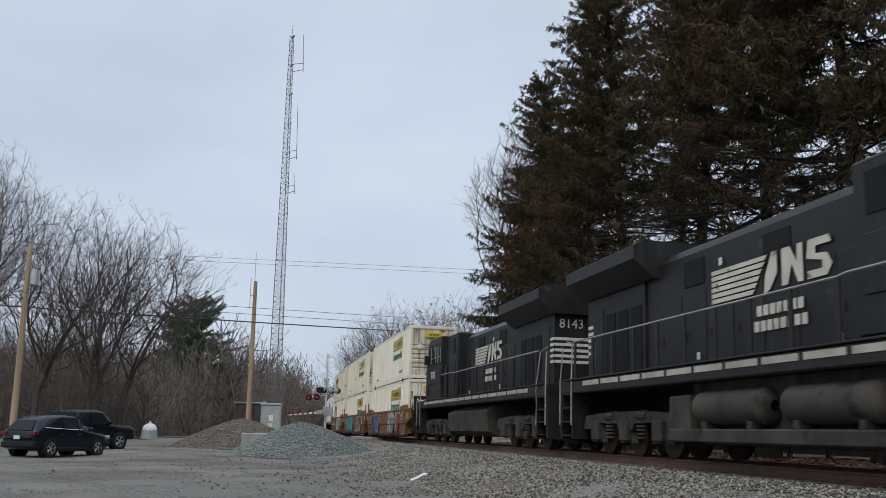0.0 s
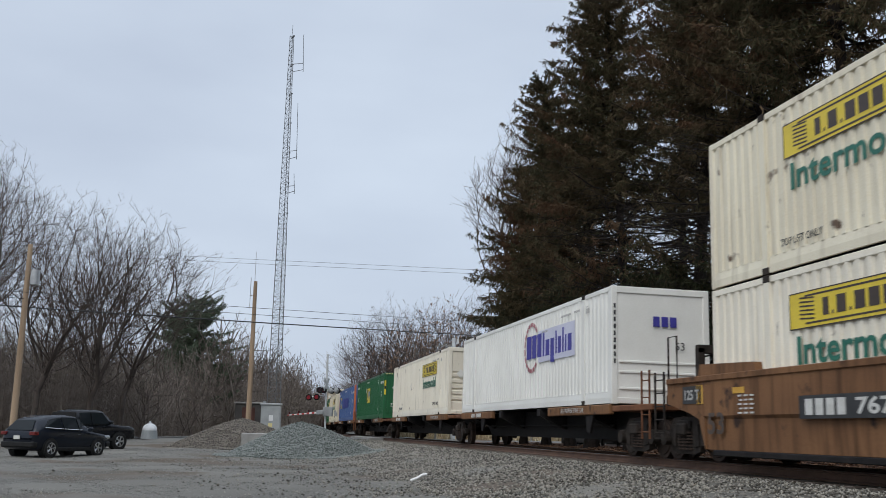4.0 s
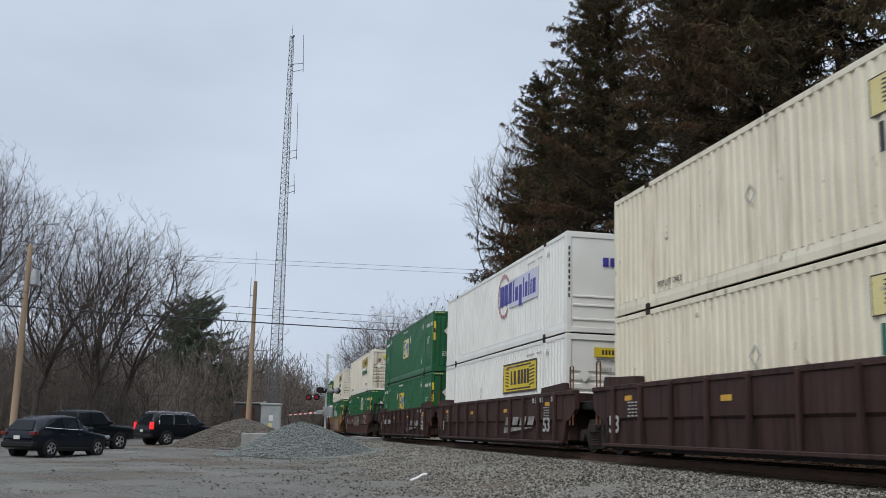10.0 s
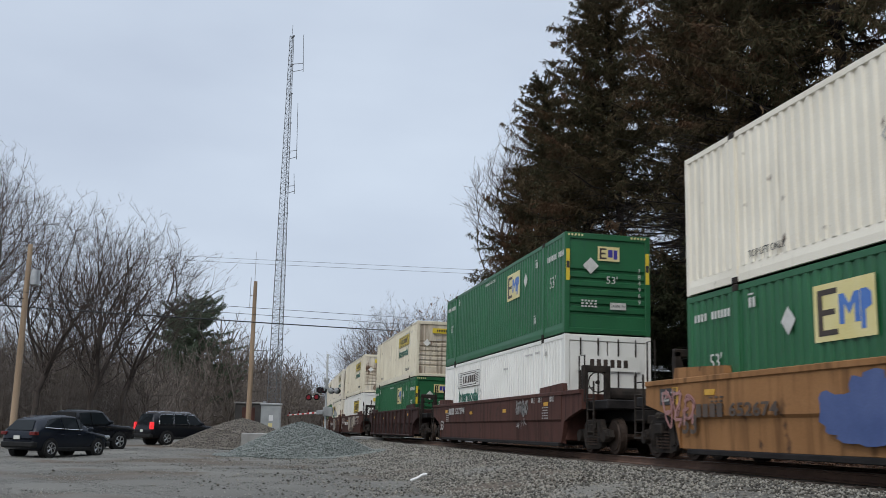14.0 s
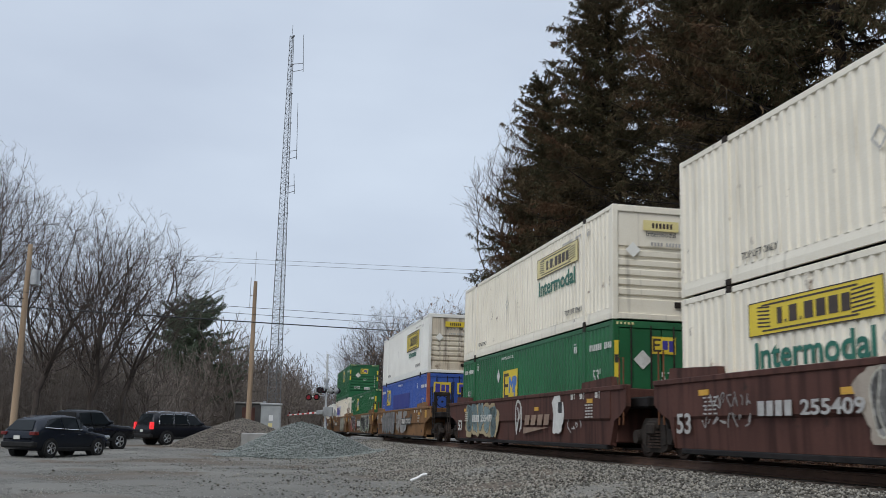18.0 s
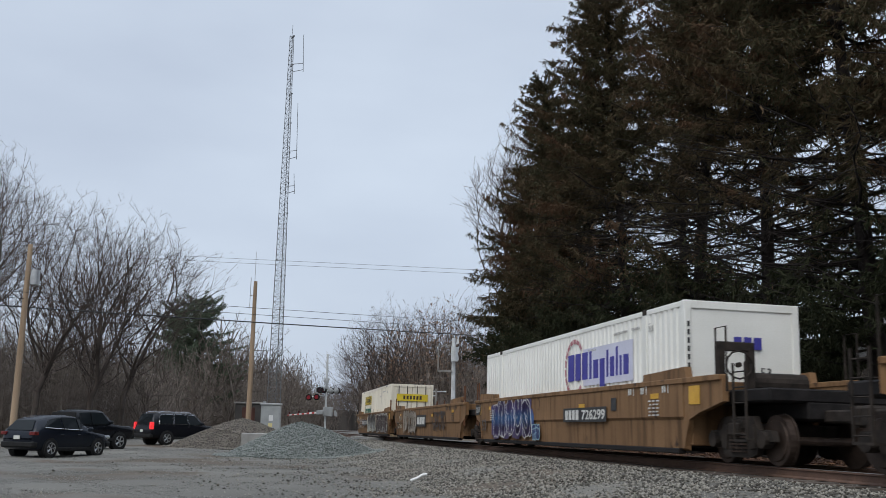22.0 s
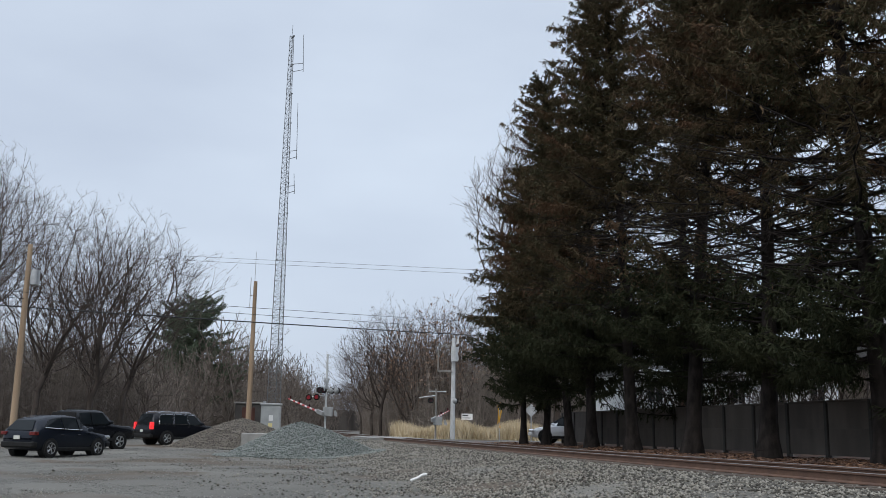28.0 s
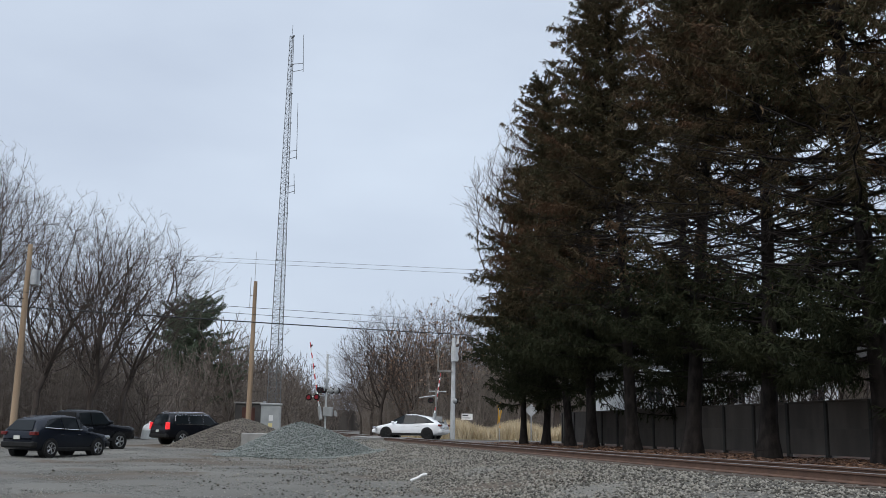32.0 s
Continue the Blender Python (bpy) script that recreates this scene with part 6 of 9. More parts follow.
    for sy in (1, -1):
        for x0, x1, z0, z1, lab in ((-7.62, -7.02, 3.52, 4.20, "dark cab side window"), (-6.85, -4.75, 3.42, 4.30, "long dark cab side window")):
            w = add("cab_window", Shape().box(x0, x1, min(sy * 1.495, sy * 1.506), max(sy * 1.495, sy * 1.506), z0, z1, 0.004), M["glass"], lab)
            for q0, q1, r0, r1 in ((x0 - 0.04, x1 + 0.04, z1, z1 + 0.04), (x0 - 0.04, x1 + 0.04, z0 - 0.04, z0), (x0 - 0.04, x0, z0, z1), (x1, x1 + 0.04, z0, z1)):
                add("window_frame", Shape().box(q0, q1, min(sy * 1.5, sy * 1.522), max(sy * 1.5, sy * 1.522), r0, r1), M["loco"], "", w)
        for x in (-7.66, -6.98, -5.95, -5.42, -4.80):
            add("window_post", Shape().box(x - 0.022, x + 0.022, min(sy * 1.5, sy * 1.53), max(sy * 1.5, sy * 1.53), 3.50, 4.24), M["railgrey"], "pale window post")
        add("window_rail", Shape().path([(-6.85, sy * 1.55, 3.72), (-4.85, sy * 1.55, 3.74)], 0.014), M["railgrey"])
        add("cab_crease", Shape().box(-7.2, -4.65, min(sy * 1.5, sy * 1.512), max(sy * 1.5, sy * 1.512), 2.56, 2.60), M["grille"])
        add("cab_vent", Shape().box(-7.75, -7.45, min(sy * 1.5, sy * 1.515), max(sy * 1.5, sy * 1.515), 2.10, 2.62, 0.01), M["grille"])
        add("windscreen", Shape().prism([(-8.10, 3.42), (-7.84, 4.22), (-7.86, 4.24), (-8.13, 3.44)], sy * 0.15, sy * 1.25), M["glass"], "dark windscreen")
        add("cab_door", Shape().box(-5.45, -4.75, min(sy * 1.5, sy * 1.515), max(sy * 1.5, sy * 1.515), 2.0, 3.25, 0.01))
        add("mirror", Shape().box(-7.6, -7.52, min(sy * 1.52, sy * 1.72), max(sy * 1.52, sy * 1.72), 3.5, 3.95, 0.01))
    add("inverter_box", Shape().box(-4.62, -4.58, -1.0, 1.0, 1.9, 4.5))
    add("roof_antenna", Shape().box(-6.6, -5.8, -0.5, 0.5, 4.62, 4.70, 0.03))
    add("horn", Shape().tube((-5.3, 0.2, 4.74), (-5.75, 0.2, 4.76), 0.03, 0.1, n=10).tube((-5.3, -0.1, 4.74), (-5.8, -0.1, 4.76), 0.03, 0.1, n=10), M["truck"])
    # tank and reservoirs
    add("fuel_tank", Shape().prism([(-0.9, 0.32), (-1.35, 0.50), (-1.42, 1.22), (-0.9, 1.52), (1.1, 1.52), (1.0, 0.80), (1.0, 0.48), (0.8, 0.32)], -3.3, 3.4, "x"), M["locodust"], "dusty fuel tank")
    for x0, x1 in ((-3.9, -3.05), (3.0, 3.9)):
        add("tank_end_box", Shape().box(x0, x1, 0.6, 1.40, 0.5, 1.28, 0.04), M["locodust"])
    add("tank_step", Shape().box(-3.9, 3.9, 0.90, 1.44, 0.36, 0.62, 0.03), M["locodust"])
    for x0, x1 in ((-2.75, -0.45), (0.40, 2.70)):
        ends = [(x0 - 0.16, 0.10), (x0 - 0.10, 0.24), (x0, 0.33), (x1, 0.33), (x1 + 0.10, 0.24), (x1 + 0.16, 0.10)]
        sh = Shape()
        for (xa, ra), (xb, rb) in zip(ends, ends[1:]):
            sh.tube((xa, 1.16, 1.02), (xb, 1.16, 1.02), ra, rb, n=24, caps=False)
        add("air_reservoir", sh, M["locodust"], "dusty round air reservoir", smooth=True)
        for xx in (x0 + 0.3, x1 - 0.3):
            add("tank_foot", Shape().box(xx - 0.08, xx + 0.08, 1.0, 1.42, 0.60, 0.76, 0.02), M["locodust"])
    # ends: pilot, steps, coupler
    for sx in (-1, 1):
        add("pilot", Shape().prism([(-1.45, 0.35), (-1.45, 1.7), (1.45, 1.7), (1.45, 0.35), (0.6, 0.22), (-0.6, 0.22)], sx * 10.45, sx * 10.6, "x"))
        add("coupler", Shape().box(min(sx * 10.5, sx * 11.15), max(sx * 10.5, sx * 11.15), -0.12, 0.12, 0.74, 0.98, 0.03).box(min(sx * 10.85, sx * 11.15), max(sx * 10.85, sx * 11.15), -0.2, 0.2, 0.66, 1.04, 0.05), M["truck"])
        add("end_platform", Shape().box(min(sx * 9.6, sx * 10.6), max(sx * 9.6, sx * 10.6), -1.45, 1.45, 1.84, 1.90, 0.01))
        for sy in (1, -1):
            st = add("stairwell", Shape().box(min(sx * 9.55, sx * 9.62), max(sx * 9.55, sx * 9.62), min(sy * 1.05, sy * 1.48), max(sy * 1.05, sy * 1.48), 0.35, 1.84))
            for i in range(4):
                add("step", Shape().box(min(sx * 9.6, sx * 10.4), max(sx * 9.6, sx * 10.4), min(sy * (1.05 + i * 0.02), sy * 1.48), max(sy * (1.05 + i * 0.02), sy * 1.48), 0.42 + i * 0.36, 0.45 + i * 0.36), M["tankgrey"], "", st)
            add("grab_rail", Shape().path([(sx * 9.6, sy * 1.5, 0.7), (sx * 9.6, sy * 1.5, 1.9), (sx * 9.75, sy * 1.42, 2.85), (sx * 10.3, sy * 1.38, 2.95)], 0.02), M["railgrey"], "worn grey grab rail")
            add("grab_rail", Shape().path([(sx * 10.5, sy * 1.5, 0.7), (sx * 10.5, sy * 1.5, 1.9), (sx * 10.42, sy * 1.45, 2.8)], 0.02), M["railgrey"])
    for sy in (1, -1):
        add("handrail", Shape().path([(-4.5, sy * 1.50, 2.90), (-2.4, sy * 1.50, 2.90), (-2.1, sy * 1.46, 2.88), (9.6, sy * 1.46, 2.88)], 0.020), M["railgrey"], "worn grey handrail")
        for i in range(10):
            add("stanchion", Shape().box(-2.15 + i * 1.28, -2.02 + i * 1.28, min(sy * 1.44, sy * 1.47), max(sy * 1.44, sy * 1.47), 1.88, 2.88))
    # trucks
    for sx in (-1, 1):
        b = new("truck")
        b.parent = t
        b.matrix_basis = Matrix.Translation((sx * 6.75, 0, 0))
        for sy in (1, -1):
            s = Shape().prism([(-2.75, 0.62), (-2.6, 0.95), (-0.9, 1.02), (0.9, 1.02), (2.6, 0.95), (2.75, 0.62), (2.3, 0.60), (2.2, 0.78), (0.5, 0.74), (0.4, 0.60), (-0.4, 0.60), (-0.5, 0.74), (-2.2, 0.78), (-2.3, 0.60)], sy * 1.02, sy * 1.18)
            for x in (-1.85, 0.0, 1.85):
                s.box(x - 0.24, x + 0.24, min(sy * 1.0, sy * 1.25), max(sy * 1.0, sy * 1.25), 0.34, 0.80, 0.03)
                s.prism([(x - 0.42, 0.30), (x - 0.24, 0.72), (x + 0.24, 0.72), (x + 0.42, 0.30)], sy * 1.03, sy * 1.12)
            add("side_frame", s, M["locodust"], "", b)
            for x in (-0.95, 0.95):
                s = Shape()
                for i in range(5):
                    s.tube((x, sy * 1.16, 0.40 + i * 0.085), (x, sy * 1.16, 0.45 + i * 0.085), 0.12, n=10)
                s.tube((x - 0.25, sy * 1.12, 0.92), (x + 0.3, sy * 1.12, 0.92), 0.11, n=10)
                add("spring_and_cylinder", s, M["locodust"], "", b)
        for x in (-1.85, 0.0, 1.85):
            add("wheelset", shared("loco_wheelset/all", lambda: Shape().tube((0, -0.95, 0), (0, 0.95, 0), 0.1).tube((0, 0.70, 0), (0, 0.83, 0), 0.53, n=32).tube((0, 0.66, 0), (0, 0.70, 0), 0.56, n=32)
                .tube((0, -0.83, 0), (0, -0.70, 0), 0.53, n=32).tube((0, -0.70, 0), (0, -0.66, 0), 0.56, n=32), M["wheel"]), M["wheel"], "", b).matrix_basis = Matrix.Translation((x, 0, 0.53))
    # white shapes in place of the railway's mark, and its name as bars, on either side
    for sy in (1, -1):
        def lay(name, s, x, z, mat="whiteink", lab="", y=0.962):
            part(name, s, M[mat], t, lab, at=Matrix.Translation((x, sy * y, z)) @ (SIDE if sy > 0 else Matrix()) @ Matrix.Diagonal((1.30, 1, 0.88, 1) if "mark" in name else (1, 1, 1, 1)))
        d = 1 if sy > 0 else -1
        mark = Shape()
        for i in range(6):
            z = -0.32 + i * 0.13
            mark.prism([(-1.55, z), (-0.35 + i * 0.07, z), (-0.29 + i * 0.07, z + 0.095), (-1.55, z + 0.095)], -0.008, -0.001)
        mark.prism([(-0.05, -0.42), (0.12, -0.30), (0.30, 0.0), (0.30, 0.45), (0.18, 0.45), (0.0, 0.0)], -0.008, -0.001)
        mark.prism([(0.42, -0.30), (0.56, -0.30), (0.66, 0.1), (0.80, -0.30), (0.92, -0.30), (0.92, 0.45), (0.80, 0.45), (0.78, 0.1), (0.62, 0.45), (0.42, 0.45)], -0.008, -0.001)
        mark.prism([(1.02, -0.30), (1.45, -0.30), (1.55, -0.1), (1.45, 0.12), (1.2, 0.16), (1.2, 0.3), (1.55, 0.3), (1.5, 0.45), (1.05, 0.45), (1.0, 0.1), (1.35, 0.0), (1.35, -0.15), (1.02, -0.15)], -0.008, -0.001)
        lay("railway_mark", mark, 0.75 if sy > 0 else 1.6, 3.36, "cream_mark", "white striped railway mark")
        lay("name_bars", bars([(0.45, 0.14, 1.55, 0.19, 7), (0.45, -0.14, 1.75, 0.19, 8)], 0.24), 0.75 if sy > 0 else 1.6, 2.60, "cream_mark")
        for x, z in ((-2.6, 2.05), (2.4, 3.9), (3.4, 2.1), (-1.4, 2.05)):
            lay("data_label", plate(0.13, 0.15), x, z)
        if number:
            lay("lettering", letters(number, 0.36, M["whiteink"], 0.95), -6.5, 2.95, "whiteink", "white road number", y=1.508)
    if number:
        part("lettering", letters(number, 0.28, M["whiteink"]), None, t, "white road number", at=Matrix.Translation((9.72, -0.45, 3.72)) @ Matrix.Rotation(radians(90), 4, "Z"))
    return t


# ---------------------------------------------------------------- spray paint on the cars
def stroke(pts, w):
    """The outline of a thick bent stroke through the points, as quads with rounded joints."""
    out = []
    for (x0, z0), (x1, z1) in zip(pts, pts[1:]):
        d = math.hypot(x1 - x0, z1 - z0) or 1.0
        nx, nz = -(z1 - z0) / d * w / 2, (x1 - x0) / d * w / 2
        out.append([(x0 + nx, z0 + nz), (x1 + nx, z1 + nz), (x1 - nx, z1 - nz), (x0 - nx, z0 - nz)])
    for x, z in pts:
        out.append([(x + w / 2 * math.cos(k * math.pi / 4), z + w / 2 * math.sin(k * math.pi / 4)) for k in range(8)])
    return out


CURVES = {
    "arch": [[(-0.35, -0.5), (-0.38, 0.2), (-0.2, 0.45), (0.2, 0.45), (0.38, 0.2), (0.35, -0.5)]],
    "hook": [[(0.32, 0.4), (-0.1, 0.46), (-0.38, 0.1), (-0.2, -0.42), (0.2, -0.4), (0.38, -0.1), (0.05, 0.02)]],
    "bolt": [[(-0.38, 0.42), (0.36, 0.40), (-0.32, -0.2), (0.36, -0.30), (0.1, -0.5)]],
    "horn": [[(-0.36, 0.5), (-0.34, -0.1), (0.0, -0.45), (0.34, -0.1), (0.40, 0.5)]],
    "flag": [[(-0.3, -0.5), (-0.34, 0.48), (0.30, 0.36), (0.2, 0.05), (-0.25, 0.0)], [(0.0, 0.0), (0.40, -0.5)]],
    "post": [[(0.05, -0.5), (-0.05, 0.42)], [(-0.42, 0.36), (0.0, 0.48), (0.42, 0.40)]],
    "loop": [[(0.0, 0.45), (-0.36, 0.2), (-0.34, -0.3), (0.0, -0.46), (0.36, -0.2), (0.34, 0.3), (0.0, 0.45)]],
    "claw": [[(-0.4, 0.45), (-0.1, 0.1), (-0.38, -0.48)], [(-0.1, 0.1), (0.3, 0.48), (0.36, -0.1), (0.2, -0.5)]],
}


def bend(knots, k=3):
    """Points of a smooth line through the knots."""
    n, line = len(knots), []
    for i in range(n - 1):
        p0, p1, p2, p3 = knots[max(i - 1, 0)], knots[i], knots[i + 1], knots[min(i + 2, n - 1)]
        for j in range(k):
            t = j / k
            line.append(tuple(0.5 * (2 * b + (c - a) * t + (2 * a - 5 * b + 4 * c - d) * t * t + (3 * b - a - 3 * c + d) * t ** 3) for a, b, c, d in zip(p0, p1, p2, p3)))
    return line + [knots[-1]]


def spray(t, x0, x1, fill, edge, seed, z0=0.32, z1=1.55, n=None, ground=None, fat=0.27, edge_w=0.035, shine="greyink", y=1.453):
    """A wall of fat, crowded, unreadable spray-painted forms between x0 and x1: a ground, dark or pale outlines, the fill and bright slivers."""
    rnd = random.Random(seed)
    w, h = x1 - x0, z1 - z0
    at = Matrix.Translation((-(x0 + x1) / 2, y, (z0 + z1) / 2)) @ SIDE
    if ground:
        sh = Shape()
        for j in range(max(2, int(w / 1.1))):
            cx = -w / 2 + w * (j + 0.5) / max(2, int(w / 1.1))
            sh.prism(lump(cx, rnd.uniform(-0.06, 0.06) * h, 0.72, h * 0.47, rnd), -0.0010 - 0.0001 * j, 0.0)
        part("spray_ground", sh, M[ground], t, at=at)
    n = n or max(2, round(w / (0.78 * h)))
    names, last = list(CURVES), None
    for i in range(n):
        back, front, glint = Shape(), Shape(), Shape()
        cx, ww = -w / 2 + (i + 0.5) * w / n, min(w / n * 1.22, w)
        cx = min(max(cx, -w / 2 + ww / 2), w / 2 - ww / 2)
        lw = min(w / n, h) * fat
        for j in range(2):
            kind = rnd.choice([q for q in names if q != last])
            last = kind
            flip, lean, sx, sz = rnd.choice((-1, 1)), rnd.uniform(-0.2, 0.2), rnd.uniform(0.55, 1.0), rnd.uniform(0.6, 1.0)
            ox, oz = rnd.uniform(-0.5, 0.5) * (1 - sx) * ww, rnd.uniform(-0.5, 0.5) * (1 - sz) * h
            d = 0.0022 + 0.0007 * (2 * i + j)
            for knots in CURVES[kind]:
                pts = [(cx + ox + flip * px * sx * (ww - lw) + lean * pz * h * sz, oz + pz * sz * (h - lw)) for px, pz in knots]
                pts = [(min(max(px, -w / 2 + lw / 2), w / 2 - lw / 2) + rnd.uniform(-0.05, 0.05) * ww, min(max(pz + rnd.uniform(-0.05, 0.05) * h, -h / 2 + lw / 2), h / 2 - lw / 2)) for px, pz in pts]
                ln = bend(pts)
                for q in stroke(ln, lw + 2 * edge_w):
                    back.prism(q, -d, 0.0)
                if fill:
                    for q in stroke(ln, lw):
                        front.prism(q, -d - 0.0004, -0.0008)
                    if j and shine:
                        for q in stroke([(px - lw * 0.30, pz + lw * 0.18) for px, pz in ln[2:-3]], lw * 0.05):
                            glint.prism(q[:4], -d - 0.0007, -0.0008)
        p = part("spray_paint", back, M[edge], t, "spray-painted form", at=at)
        if fill:
            part("spray_fill", front, M[fill], p)
            if glint.v:
                part("spray_shine", glint, M[shine], p)


def scrawl(t, x0, x1, z0, z1, ink, seed, rows=1, width=0.028, y=1.453):
    """Thin hurried lines that cannot be read, in one or more rows."""
    rnd = random.Random(seed)
    sh = Shape()
    h = (z1 - z0) / rows
    for r in range(rows):
        x, z = x0, z1 - (r + 0.5) * h
        while x < x1:
            step = h * rnd.uniform(0.45, 0.8)
            pts = [(x + rnd.uniform(0, step), z + rnd.uniform(-0.42, 0.42) * h) for _ in range(4)]
            for q in stroke(bend(pts, 3), width):
                sh.prism(q[:4], -0.002, 0.0)
            x += step
    part("scrawl", sh, M[ink], t, "thin scrawled lines", at=Matrix.Translation((0, y, 0)) @ SIDE)


def slanted_mark(t, x0, x1, ink="sandmark", z=0.86, h=0.30, wedge=True, y=1.4525):
    """Four slanting blocks over a long wedge, in place of a railway's mark."""
    sh, w = Shape(), (x1 - x0) / 4
    for i in range(4):
        a = x0 + i * w
        sh.prism([(a, z - h / 2), (a + w * 0.72, z - h / 2), (a + w * 0.90, z + h / 2), (a + w * 0.18, z + h / 2)], -0.0015, 0.0)
    if wedge:
        sh.prism([(x0 - 0.1, z - h / 2 - 0.07), (x1 - 0.2, z - h / 2 - 0.07), (x0 - 0.1, z - h / 2 - 0.26)], -0.0015, 0.0)
    part("owner_mark", sh, M[ink], t, "slanting sand-coloured mark", at=Matrix.Translation((0, y, 0)) @ SIDE)


def black_plate(t, x0, x1, z, h, y=1.4515):
    s = part("owner_plate", plate(x1 - x0, h), M["blackink"], t, "black plate with white block shapes", at=Matrix.Translation((-(x0 + x1) / 2, y, z)) @ SIDE)
    part("plate_blocks", bars([(0.03, 0, (x1 - x0) * 0.84, h * 0.62, 3)], 0.16), M["whiteink"], s)


def lump(cx, cz, rx, rz, rnd, n=26):
    """A lumpy rounded outline."""
    a, b, c = rnd.uniform(0, 6.28), rnd.uniform(0, 6.28), rnd.uniform(0, 6.28)
    out = []
    for i in range(n):
        t = 2 * math.pi * i / n
        k = 1 + 0.13 * math.sin(3 * t + a) + 0.10 * math.sin(5 * t + b) + 0.06 * math.sin(9 * t + c)
        out.append((cx + rx * k * math.copysign(abs(math.cos(t)) ** 0.6, math.cos(t)), cz + rz * min(k, 1.06) * math.copysign(abs(math.sin(t)) ** 0.6, math.sin(t))))
    return out


def blotches(t, x, w, h, z, seed, patches, y=1.452):
    """Soft lumps of spray paint over one another."""
    rnd = random.Random(seed)
    at = Matrix.Translation((-x, y, z)) @ SIDE
    for mat, k in patches:
        sh = Shape()
        for j in range(k):
            rx = rnd.uniform(0.12, 0.3) * w
            rz = rnd.uniform(0.22, 0.42) * h
            sh.prism(lump(rnd.uniform(-0.35, 0.35) * w, rnd.uniform(-0.5, 0.5) * (h - 2 * rz), rx, rz, rnd), -0.0030 - 0.0004 * j, 0.0)
        part("spray_patch", sh, M[mat], t, at=at)


def well_marks(t, number, x=None, ink="whiteink", low=0.0, y=1.452, plate_back=False, end_ink=None):
    if x is not None:
        if plate_back:
            part("number_panel", shared("number_panel/all", lambda: plate(3.15, 0.36), M["blackink"]), M["blackink"], t, "black panel behind the car number", at=Matrix.Translation((-x, y + 0.018, 0.96 + low)) @ SIDE)
        part("lettering", fitted(number, 1.62, 0.25, M[ink], 0.008), None, t, "stencilled car number", at=Matrix.Translation((-x - 0.68, y + 0.024, 0.96 + low)) @ SIDE)
        part("marking", shared("owner_bars/" + ink, lambda: bars([(0, 0, 1.1, 0.25, 4)], 0.28), M[ink]), M[ink], t, at=Matrix.Translation((-x + 0.85, y + 0.020, 0.96 + low)) @ SIDE)
    part("lettering", fitted("53", 0.62, 0.40, M[end_ink or ink], 0.012), None, t, at=Matrix.Translation((7.75, y, 0.72)) @ SIDE)
    for i, xx in enumerate((5.6, 6.3, 7.4)):
        part("marking", shared("load_bars/" + ink, lambda: bars([(0, 0.05, 0.2, 0.14, 2), (0.2, 0.05, 0.04, 0.18, 1)]), M[ink]), M[ink], t, at=Matrix.Translation((-xx, y, 1.38)) @ SIDE)
    for xx in (6.9, -6.6):
        part("marking", shared("data_bars/" + ink, lambda: bars([(0, 0.12 - i * 0.075, 0.62 - 0.1 * (i % 2), 0.030, 3) for i in range(5)]), M[ink]), M[ink], t, at=Matrix.Translation((-xx, y, 1.08)) @ SIDE)
    if end_ink:
        e = part("load_plate", shared("load_plate/all", lambda: plate(0.78, 0.34), M["blackink"]), M["blackink"], t, "dark load limit plate", at=Matrix.Translation((8.72, 1.430, 1.27)) @ SIDE)
        part("lettering", fitted("125 T", 0.6, 0.20, M["greyink"], 0.006), None, e, at=Matrix.Translation((0, -0.006, 0)))
        for xx in (8.72, -8.3):
            part("reflector", shared("square_reflector/all", lambda: plate(0.46, 0.36), M["amber"]), M["amber"], t, "large yellow reflector", at=Matrix.Translation((-xx, 1.430, 1.27)) @ SIDE)
    part("data_plate", shared("data_plate/all", lambda: plate(0.34, 0.30), M["blackink"]), M["blackink"], t, at=Matrix.Translation((-4.6, y, 1.18)) @ SIDE)


# ---------------------------------------------------------------- the train, from its head
POS = dict(C1=63.31, C2=82.65, C3=102.21, S0=123.51, S1=142.51, S2=163.05, S3=181.76, S4=202.71, S5=221.30, D1=242.76, D2=262.48, D3=282.10, D5=305.89, D6=329.82,
           D7=353.57, D8=377.47, F1=401.75, F2=421.44, F3=441.36, E1=465.47, E2=485.69, E3=505.13, E4=529.28, E5=549.3, E6=569.30)
LOW, HIGH, DECK = 0.345, 3.262, 1.205


def load(t, key, z, dx=0.0):
    return ride(t, POS[key], Matrix.Translation((dx, 0, z)))


